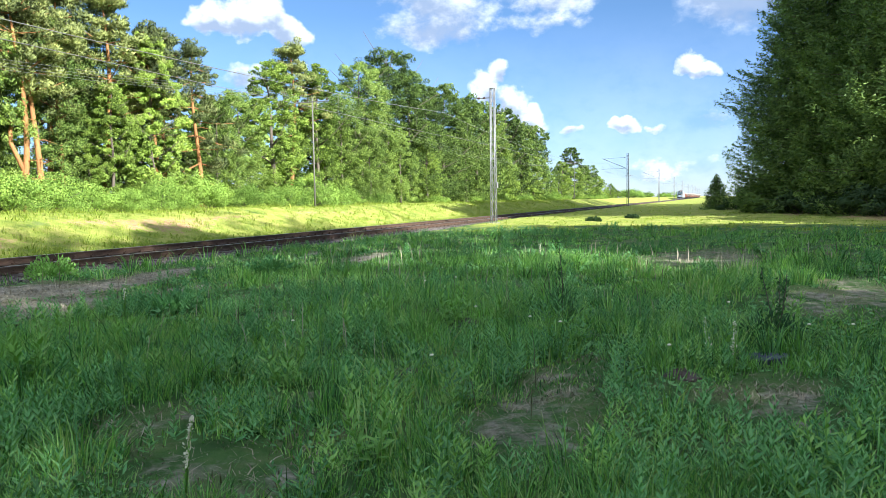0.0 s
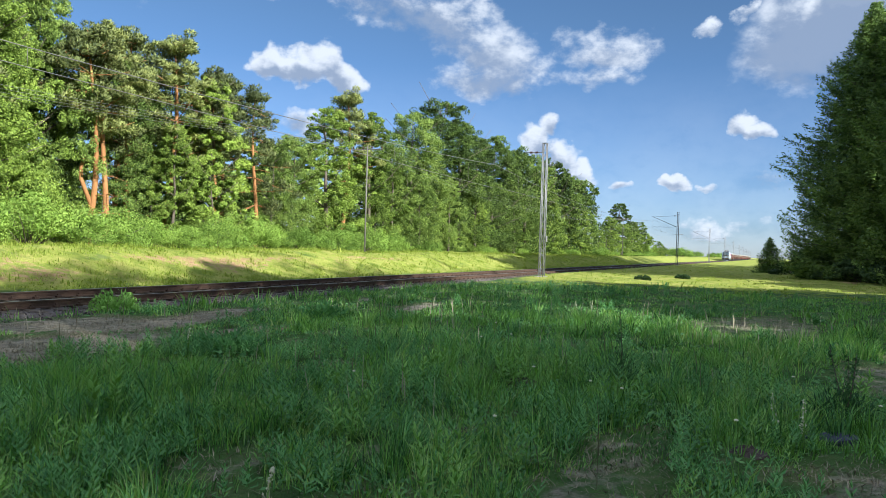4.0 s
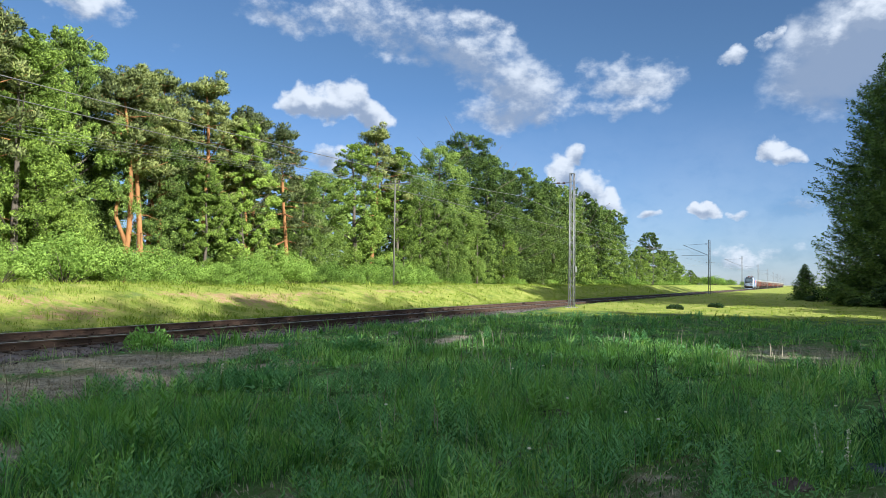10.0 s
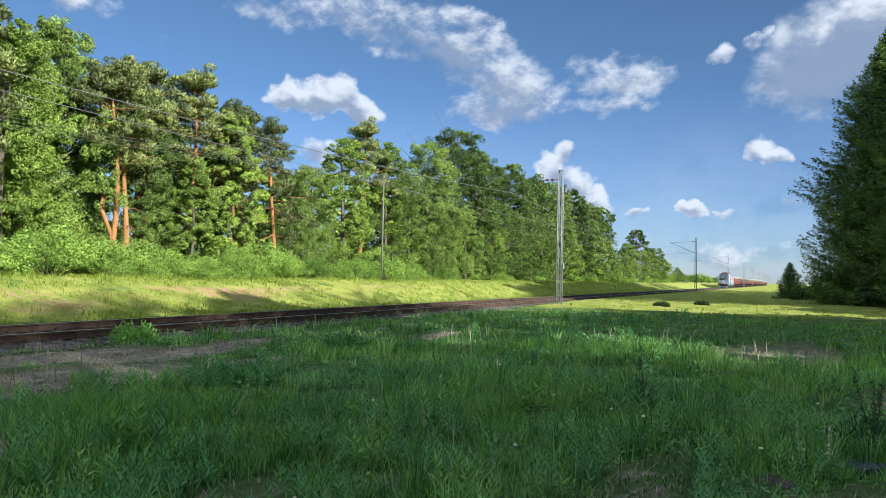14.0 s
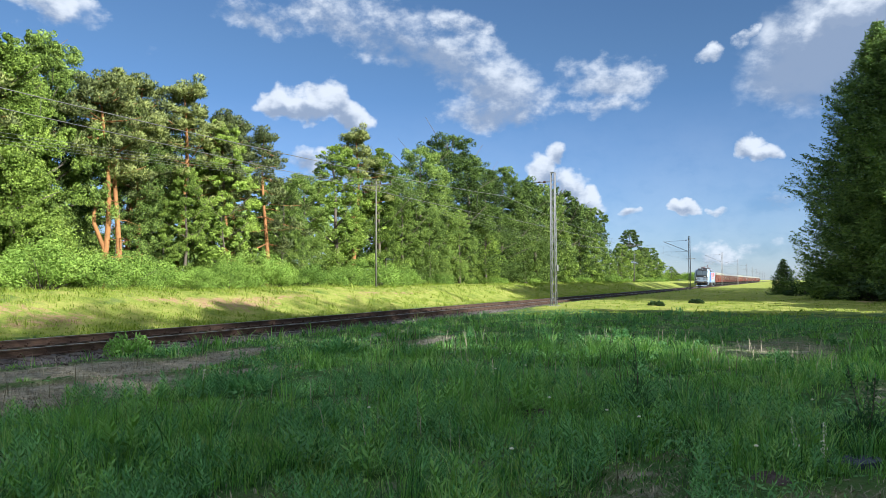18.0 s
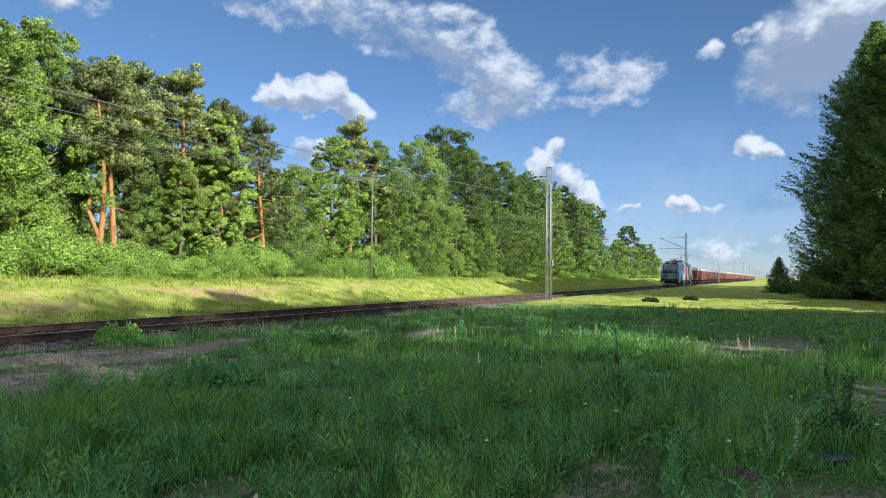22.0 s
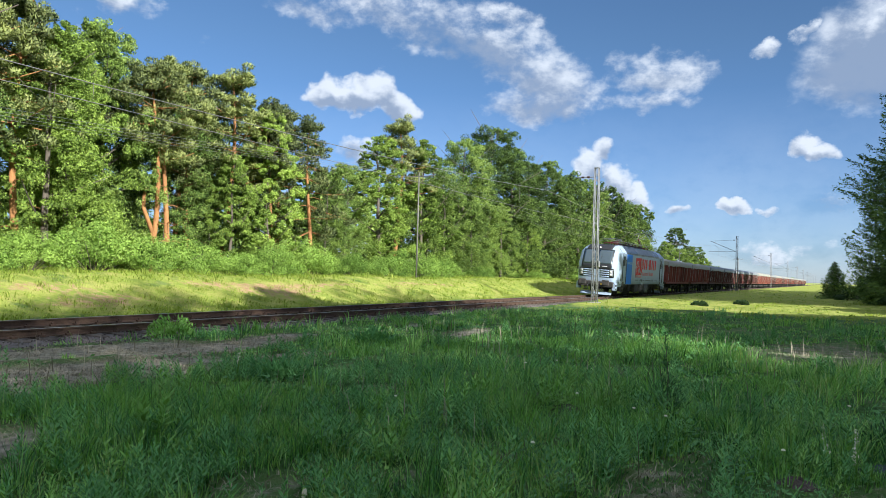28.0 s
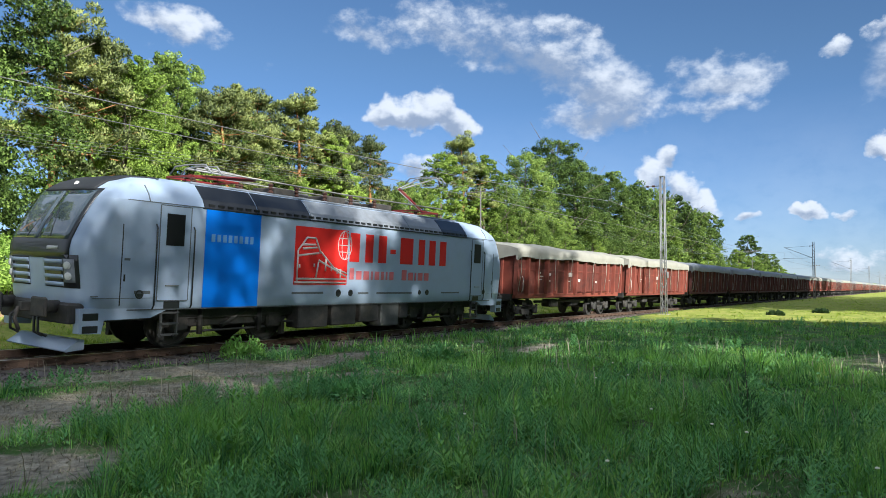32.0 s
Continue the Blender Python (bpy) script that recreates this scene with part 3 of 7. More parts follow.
def height(s, o):
    """Ground height over the rail's running level, for arrays."""
    s, o = np.asarray(s, float), np.asarray(o, float)
    near = -0.14 + 0.05 * np.sin(s * 0.31 + 1) * np.sin(o * 0.37) + 0.03 * np.sin(s * 1.1 + o * 0.7) + 0.02 * np.sin(o * 1.7 - s * 0.5)
    verge = -0.24 + 0.2 * sm(s, 31.3, 53.4)
    z = near + (verge - near) * sm(o, -8.3, -12.0) 
    bed = -0.42
    z = z + (bed - z) * sm(o, -13.6, -14.4) * sm(o, -17.5, -17.0)
    bank = -0.08 + 1.15 * sm(o, -18.7, -23.9) + 0.25 * sm(o, -24.8, -36.8) + 0.06 * np.sin(s * 0.4) * sm(o, -18.4, -20.2)
    z = np.where(o < -15.7, z + (bank - z) * sm(o, -16.95, -17.4), z)
    return z


PATCHES = [(6.0, -9.6, 3.2, 1.7), (3.2, -6.6, 1.5, 1.3), (9.5, -12.4, 2.6, 1.0), (13.0, -11.4, 0.9, 0.8), (5.0, -0.9, 1.1, 0.42), (5.7, 0.55, 0.55, 0.45), (18.2, 0.4, 2.6, 0.9), (13.0, 2.3, 2.6, 0.6), (3.5, -2.4, 0.45, 0.7), (4.6, -8.9, 2.3, 1.0), (10.95, -11.13, 2.39, 1.01), (14.08, -11.78, 1.47, 0.64), (7.54, -9.84, 2.76, 1.29), (7.27, -8.65, 1.47, 0.74), (10.67, -8.83, 1.01, 0.55), (19.78, 0.28, 2.21, 0.92), (18.03, -0.83, 1.84, 0.83), (5.93, -0.98, 0.83, 0.41), (4.97, -1.1, 0.64, 0.46), (5.98, 0.6, 0.69, 0.37), (8.1, -5.24, 0.74, 0.32), (17.48, -8.28, 1.29, 0.46), (11.5, 1.47, 1.47, 0.64), (9.2, 3.13, 1.47, 0.83), (5.15, -2.85, 0.46, 0.28), (4.23, -3.59, 0.64, 0.32), (20.24, -11.41, 1.47, 0.46), (8.83, -3.04, 0.46, 0.23), (4.78, -13.06, 4.14, 0.83), (2.76, -11.5, 2.76, 1.2)]
SANDY = [(26.0, -21.9, 8.0, 0.45), (40.0, -22.2, 7.0, 0.4), (12.0, -21.8, 6.0, 0.5), (52.0, 9.2, 8.3, 2.0), (25.0, -20.9, 4.6, 0.6), (15.6, -20.6, 2.6, 0.8), (35.0, -21.6, 4.0, 0.5), (9.0, -20.9, 2.5, 0.6), (11.2, -8.3, 0.6, 0.32), (64.0, 5.5, 7.0, 1.1)]


def patch_mask(s, o, spots):
    s, o = np.asarray(s, float), np.asarray(o, float)
    m = np.zeros(np.broadcast(s, o).shape)
    for ps, po, a_, b_ in spots:
        d = ((s - ps) / a_) ** 2 + ((o - po) / b_) ** 2
        m = np.maximum(m, np.clip(1.35 - d, 0, 1))
    return m


def make_ground():
    ss = np.concatenate([-np.geomspace(20, 3000, 16)[::-1], np.arange(-14, 62, 0.42), np.arange(62, 150, 2.2), np.geomspace(152, 4200, 44)])
    oo = np.concatenate([-np.geomspace(44, 3000, 16)[::-1], np.arange(-42, -20, 0.8), np.arange(-20, 13, 0.33), np.geomspace(13.5, 3000, 22)])
    S, O = np.meshgrid(ss, oo, indexing="ij")
    Z = height(S, O)
    rough = np.random.default_rng(3).normal(0, 0.012, Z.shape)
    Z = Z + np.where((S > -14) & (S < 62) & (O > -21) & (O < 13), rough, 0)
    X = U.x * S + NRM.x * O
    Y = U.y * S + NRM.y * O
    ns, no = S.shape
    idx = np.arange(ns * no).reshape(ns, no)
    F = np.stack([idx[:-1, :-1], idx[:-1, 1:], idx[1:, 1:], idx[1:, :-1]], -1).reshape(-1, 4)
    me = bpy.data.meshes.new("ground")
    me.from_pydata(np.stack([X, Y, Z], -1).reshape(-1, 3).tolist(), [], F.tolist())
    me.polygons.foreach_set("use_smooth", np.ones(len(F), bool))
    # first term the dry bank, second term sunlit yellow painted beyond s 33
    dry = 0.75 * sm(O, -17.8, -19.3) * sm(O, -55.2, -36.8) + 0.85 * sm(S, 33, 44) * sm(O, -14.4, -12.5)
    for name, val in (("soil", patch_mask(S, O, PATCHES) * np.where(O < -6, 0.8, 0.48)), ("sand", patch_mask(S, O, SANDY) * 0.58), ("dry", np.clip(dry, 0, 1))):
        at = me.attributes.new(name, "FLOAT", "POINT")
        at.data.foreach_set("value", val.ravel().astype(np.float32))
    me.materials.append(M_GROUND)
    return tagged(new("ground", me), "uneven grassy ground with bare sandy patches", "ground", kind="structure")


make_ground()


# ---------------------------------------------------------------- railway
def make_track():
    track = thing("railway_track", "rusty single railway track on stone ballast with canted rails", "railway track", kind="structure")
    z0, cant = -0.172, CANT / 1.5
    bed = Mesh()
    bed.prism([(O_NEAR + 1.3, -0.46), (O_NEAR + 0.62, -0.235), (O_FAR - 0.62, -0.17), (O_FAR - 1.4, -0.42)], -80, 1600, "x")
    for i, p in enumerate(bed.v):
        bed.v[i] = tuple(place(p[0], p[1], p[2]))
    part("ballast_bed", bed, M_BALLAST, track, "grey-brown crushed stone bed")
    prof = [(-0.07, 0), (0.07, 0), (0.07, 0.012), (0.012, 0.032), (0.009, 0.125), (0.036, 0.135), (0.036, 0.168), (-0.036, 0.168), (-0.036, 0.135), (-0.009, 0.125), (-0.012, 0.032), (-0.07, 0.012)]
    for o, lift in ((O_NEAR, 0.0), (O_FAR, CANT)):
        r = Mesh().prism([(o + y, z0 + lift + z) for y, z in prof], -80, 1600, "x")
        r.v = [tuple(place(*p)) for p in r.v]
        rail = part("rail", r, M_RAIL, track, "rust-brown steel rail")
        h = Mesh().prism([(o - 0.03, z0 + lift + 0.168), (o + 0.03, z0 + lift + 0.168), (o + 0.024, z0 + lift + 0.173), (o - 0.024, z0 + lift + 0.173)], -80, 1600, "x")
        h.v = [tuple(place(*p)) for p in h.v]
        part("running_surface", h, M_RAILTOP, rail, "bright worn rail head")
    rng = random.Random(5)
    sl = Mesh().box((0, 0, 0), (0.26, 2.6, 0.16), 0.02).data("sleeper", M_SLEEPER)
    tilt = math.degrees(math.atan(cant))
    for i in range(300):
        s = -8 + i * 0.62
        part("sleeper", sl, None, track, m=Matrix.Translation(place(s + rng.uniform(-0.03, 0.03), O_AXIS, z0 + CANT / 2 - 0.085)) @ pose(0, 0, 0, 0, 0, BEARING) @ pose(0, 0, 0, tilt, 0, rng.uniform(-0.8, 0.8)))
    far = Mesh()
    clips = Mesh()
    for i in range(300, 900):
        far.box((-8 + i * 0.62, O_AXIS, z0 + CANT / 2 - 0.085), (0.26, 2.6, 0.15))
    for i in range(200):
        s = -8 + i * 0.62
        for o, lift in ((O_NEAR, 0.0), (O_FAR, CANT)):
            for dy in (-0.115, 0.115):
                clips.box((s, o + dy, z0 + lift + 0.02), (0.13, 0.09, 0.05))
                clips.box((s, o + dy, z0 + lift + 0.06), (0.035, 0.035, 0.05))
    for mesh, nm, mat in ((far, "far_sleepers", M_SLEEPER), (clips, "rail_fastenings", M_RAIL)):
        mesh.v = [tuple(place(*p)) for p in mesh.v]
        tagged(part(nm, mesh.data(nm, mat, fix=False), None, track), kind="stuff")
    # loose stones
    g = np.random.default_rng(8)
    n = 19000
    s = g.uniform(-6, 58, n)
    o = O_FAR - 0.7 + g.uniform(0, 1, n) * np.where(s < 12 + 2 * np.sin(s * 1.9), 4.0, 3.3)
    keep = (np.abs(o - O_NEAR) > 0.1) & (np.abs(o - O_FAR) > 0.1)
    s, o = s[keep], o[keep]
    top = np.interp(o, [O_FAR - 1.4, O_FAR - 0.62, O_NEAR + 0.62, O_NEAR + 1.3], [-0.42, -0.17, -0.235, -0.46])
    top = np.where(o > O_NEAR + 1.0, np.maximum(top, height(s, o)), top)
    c = np.stack([U.x * s + NRM.x * o, U.y * s + NRM.y * o, top + g.uniform(-0.005, 0.02, len(s))], 1)
    base = np.array([(1, 0, 0), (-1, 0, 0), (0, 1, 0), (0, -1, 0), (0, 0, 1), (0, 0, -1)], float)
    tri = np.array([(0, 2, 4), (2, 1, 4), (1, 3, 4), (3, 0, 4), (2, 0, 5), (1, 2, 5), (3, 1, 5), (0, 3, 5)])
    q = unit(g.normal(size=(len(s), 3, 3)))
    V = c[:, None, :] + np.einsum("ki,nij->nkj", base, q) * (g.uniform(0.02, 0.042, len(s))[:, None, None]) * g.uniform(0.7, 1.2, (len(s), 6, 1))
    F = (tri[None] + 6 * np.arange(len(s))[:, None, None]).reshape(-1, 3)
    me = bpy.data.meshes.new("ballast_stones")
    me.from_pydata(V.reshape(-1, 3).tolist(), [], F.tolist())
    me.materials.append(M_BALLAST)
    tagged(part("ballast_stones", me, None, track), kind="stuff")


make_track()


def lattice_mast(h=9.15, base=0.4, top=0.24, arm=True):
    """A tapered four-legged lattice mast; its local +y points to the railway."""
    mast = thing("catenary_mast", "grey galvanised lattice catenary mast beside the railway", "catenary mast", "masts along the railway")

    def corner(i, z):
        t = z / h
        wx, wy = (base + (top - base) * t) / 2, (base * 0.7 + (top - base * 0.7) * t) / 2
        sx, sy = ((-1, -1), (1, -1), (1, 1), (-1, 1))[i]
        return Vector((sx * wx, sy * wy, z))

    for i in range(4):
        a_, b_ = corner(i, -0.25), corner(i, h)
        leg = Mesh().tube([a_, b_], 0.033, 4)
        part("leg", leg, M_STEEL, mast)
    nz = 18
    for i in range(4):
        j = (i + 1) % 4
        lac = Mesh()
        for k in range(nz):
            z1, z2 = 0.15 + (h - 0.3) * k / nz, 0.15 + (h - 0.3) * (k + 1) / nz
            p, q = (corner(i, z1), corner(j, z2)) if (k + i) % 2 else (corner(j, z1), corner(i, z2))
            lac.tube([p, q], 0.014, 4, False)
            if not arm:
                part("lacing_bar", Mesh().tube([p, q], 0.014, 4, False), M_STEEL, mast)
        if arm:
            tagged(part("lacing", lac, M_STEEL, mast), kind="stuff")
    part("foundation", Mesh().box((0, 0, -0.2), (0.8, 0.75, 0.42), 0.03), M_CONCRETE, mast, "concrete foundation block")
    part("cap_plate", Mesh().box((0, 0, h + 0.01), (0.3, 0.3, 0.03), 0.006), M_STEEL, mast)
    part("sign_plate", Mesh().box((0.0, -0.26, 2.35), (0.3, 0.03, 0.36), 0.006), M_STEEL, mast, "small dull metal number plate")
    if arm:
        a_ = part("cantilever", Mesh().tube([(0, 0.1, 5.95), (0, 3.9, 7.6)], 0.035, 8), M_STEEL, mast, "sloping steel cantilever tube")
        part("insulator", Mesh().lathe([(0, 0.03), (0.03, 0.08), (0.06, 0.035), (0.09, 0.08), (0.12, 0.035), (0.15, 0.08), (0.18, 0.035), (0.21, 0.08), (0.24, 0.03)], 10, "y", (0, 0.35, 7.72)), M_INSUL, a_)
        part("tie_rod", Mesh().tube([(0, 0.1, 7.75), (0, 3.75, 7.55)], 0.018, 6), M_STEEL, mast)
        part("registration_arm", Mesh().tube([(0, 0.15, 6.0), (0, 1.4, 5.95), (0, 4.1, 5.95)], 0.022, 6), M_STEEL, mast)
    else:
        a_ = part("bracket", Mesh().tube([(0, 0.05, 7.75), (0, 1.3, 7.75)], 0.03, 8), M_STEEL, mast, "short horizontal bracket near the mast head")
        for y in (0.45, 0.8):
            part("insulator", Mesh().lathe([(0, 0.03), (0.03, 0.075), (0.06, 0.035), (0.09, 0.075), (0.12, 0.035), (0.15, 0.075), (0.18, 0.03)], 10, "y", (0, y, 7.75)), M_INSUL, a_)
    return mast


O_MAST = -12.8
MASTS = [44.3, 119.6, 189.5, 261.3, 333.0, 404.8, 476.6, 548.3, 625.6, 699.2]


def mast_pose(s):
    z = float(height(s, O_MAST))
    # local +y must point across, away from the camera side
    m = Matrix.Translation(place(s, O_MAST, z))
    return m @ Matrix(((U.x, -NRM.x, 0, 0), (U.y, -NRM.y, 0, 0), (0, 0, 1, 0), (0, 0, 0, 1)))


first = lattice_mast(8.3, arm=False)
first.matrix_basis = mast_pose(MASTS[0])
second = lattice_mast(8.3, 0.38)
second.matrix_basis = mast_pose(MASTS[1])
for s_ in MASTS[2:] + [-30.0]:
    copy_thing(second, mast_pose(s_))


def sagged(p, q, sag, n=16):
    return [p.lerp(q, i / n) - Vector((0, 0, sag * 4 * (i / n) * (1 - i / n))) for i in range(n + 1)]


def make_wires():
    line = thing("overhead_line", "dark overhead railway wires with droppers above the track", "overhead wire")
    stops = [-110.0, -30.0] + MASTS
    for i in range(len(stops) - 1):
        a_, b_ = stops[i], stops[i + 1]
        r = 0.011 if a_ < 140 else 0.02
        top = sagged(place(a_, O_AXIS - 0.3, 6.9), place(b_, O_AXIS - 0.3, 6.9), 1.05)
        part("messenger_wire", Mesh().tube(top, r * 1.15, 5), M_WIRE, line)
        low = [place(a_ + (b_ - a_) * k / 4, O_AXIS - 0.3 + 0.2 * (-1) ** i, 5.45) for k in range(5)]
        part("contact_wire", Mesh().tube(low, r, 5), M_WIRE, line)
        if a_ < 300:
            for k in range(1, 16, 2):
                t = top[k]
                part("dropper", Mesh().tube([t, Vector((t.x, t.y, 5.45))], 0.006, 4), M_WIRE, line)
    return line


make_wires()


def service_pole(h=7.2):
    p = thing("utility_pole", "thin grey utility pole with a crossarm among bushes", "utility pole", "poles beyond the railway")
    part("shaft", Mesh().tube([(0, 0, -0.3), (0, 0, h)], [0.062, 0.042], 10), M_POLE, p)
    part("crossarm", Mesh().box((0, 0, h - 0.25), (0.07, 2.4, 0.07), 0.01), M_POLE, p)
    for y in (-1.1, -0.35, 0.35, 1.1):
        part("insulator", Mesh().lathe([(0, 0.02), (0.02, 0.05), (0.09, 0.05), (0.13, 0.03), (0.16, 0.015)], 8, "z", (0, y, h - 0.2)), M_INSUL, p)
    return p


POLES = [-50.6, 43.1, 139.6, 234.6]
pole0 = service_pole()
for i, s_ in enumerate(POLES):
    z_ = float(height(s_, -24.8))
    m_ = Matrix.Translation(place(s_, -24.8, z_)) @ pose(0, 0, 0, 0, 0, BEARING)
    if i == 0:
        pole0.matrix_basis = m_
    else:
        copy_thing(pole0, m_)
lines = thing("power_line", "pale sagging wires strung between utility poles", "power line")
for i in range(len(POLES) - 1):
    for y in (-1.1, -0.35, 0.35, 1.1):
        za, zb = float(height(POLES[i], -24.8)) + 7.18, float(height(POLES[i + 1], -24.8)) + 7.18
        part("wire", Mesh().tube(sagged(place(POLES[i], -24.8 - y, za), place(POLES[i + 1], -24.8 - y, zb), 2.1), 0.005, 4), M_WIRE_LIT, lines)


# ---------------------------------------------------------------- trees
def leaf_tris(c, along, face, length, width):
    """Pointed leaves, one triangle each, long in the direction along and turned to face."""
    along = unit(along)
    side = unit(np.cross(along, face))
    length, width = np.broadcast_to(length, (len(c),))[:, None], np.broadcast_to(width, (len(c),))[:, None]
    return np.stack([c - along * length * 0.4 + side * width * 0.55, c + along * length * 0.6, c - along * length * 0.4 - side * width * 0.55], 1)


def clump_leaves(g, centres, radii, per, length, width, face_up=0.35, inner=0.45, flat=0.85):
    """Leaves on the outer shell of each clump, facing outwards."""
    n = len(centres) * per
    c = np.repeat(centres, per, 0)
    r = np.repeat(radii, per)[:, None]
    d = unit(g.normal(size=(n, 3)))
    pos = c + d * r * (g.uniform(inner, 1.0, (n, 1)) ** 0.5) * np.array([1.12, 1.12, flat])
    face = unit(d * 1.0 + g.normal(size=(n, 3)) * 0.6 + np.array([0, 0, face_up]))
    out = unit(pos - np.array([0, 0, pos[:, 2].mean()])) * np.array([1, 1, 0.5])
    soft = unit(d * 0.4 + out * 0.35 + face * 0.9 + np.array([0, 0, 0.05]))
    face = np.where(np.sum(face * soft, 1, keepdims=True) < 0, -face, face)
    along = np.cross(face, g.normal(size=(n, 3)))
    k = g.uniform(0.65, 1.35, n)
    return leaf_tris(pos, along, face, length * k, width * k), soft


def tree_wood(g, h, r0, limbs, crown_from, spread, lean=0.02):
    w = Mesh()
    bend = g.normal(0, lean, 2)
    pts = [Vector((bend[0] * z * z / h + 0.1 * math.sin(z * 0.9), bend[1] * z * z / h + 0.08 * math.cos(z * 0.7), z)) for z in np.linspace(-0.3, h * 0.93, 9)]
    w.tube(pts, [r0 * (1.25 if i == 0 else 1) * (1 - 0.88 * i / 8) for i in range(9)], 7)
    for i in range(limbs):
        t = crown_from + (0.92 - crown_from) * (i + g.uniform(0, 0.8)) / limbs
        k = min(7, int(t / 0.93 * 8))
        p0 = pts[k].lerp(pts[k + 1], 0.5)
        az_ = i * 2.4 + g.uniform(-0.5, 0.5)
        ln = spread * (1.05 - 0.75 * t) * g.uniform(0.7, 1.1)
        d = Vector((math.cos(az_), math.sin(az_), g.uniform(0.3, 0.8)))
        q = [p0, p0 + d * ln * 0.5, p0 + Vector((d.x, d.y, d.z * 1.25)) * ln]
        w.tube(q, [r0 * 0.34 * (1 - 0.6 * t), r0 * 0.2 * (1 - 0.6 * t), 0.015], 5)
    return w


def broadleaf(seed, h, w, mat, base=0.1, boughs=34, twigs=9, per=75, leaf=0.17, label="", name="deciduous_tree"):
    """A crown of boughs, each a cluster of leafy clumps with dark gaps between them."""
    g = np.random.default_rng(seed)
    t = thing(name, label, "tree")
    part("trunk", tree_wood(g, h, 0.015 * h + 0.03, 9, max(base, 0.2), w * 0.7), M_BARK, t)
    C, R = [], []
    for i in range(boughs):
        z = base + (0.97 - base) * ((i + g.uniform(0, 1)) / boughs) ** 0.95
        a_ = i * 2.39996 + g.uniform(-0.5, 0.5)
        u = (z - base) / (1 - base)
        prof = min(1, (u + 0.22) / 0.4) ** 0.6 * max(0.0, 1 - max(0, (u - 0.45) / 0.62)) ** 0.62
        rr = prof * w / 2 * g.uniform(0.66, 1.04) * (0.45 + 0.55 * math.sqrt(g.uniform(0, 1)))
        br = w * g.uniform(0.085, 0.145) * (1.05 - 0.35 * u)
        c = Vector((rr * math.cos(a_), rr * math.sin(a_), z * h - br * 0.6))
        for j in range(twigs):
            d = Vector(g.normal(size=3)).normalized()
            C.append(c + Vector((d.x * 1.2, d.y * 1.2, d.z * 0.8)) * br * g.uniform(0.55, 1.0))
            R.append(br * g.uniform(0.26, 0.46))
    V, soft = clump_leaves(g, np.array([tuple(c) for c in C]), np.array(R), per, leaf, leaf * 0.72, 0.35, 0.6)
    V[:, :, 2] = np.maximum(V[:, :, 2], 0.05)
    part("crown", quads("crown", V, mat, soft), None, t)
    return t


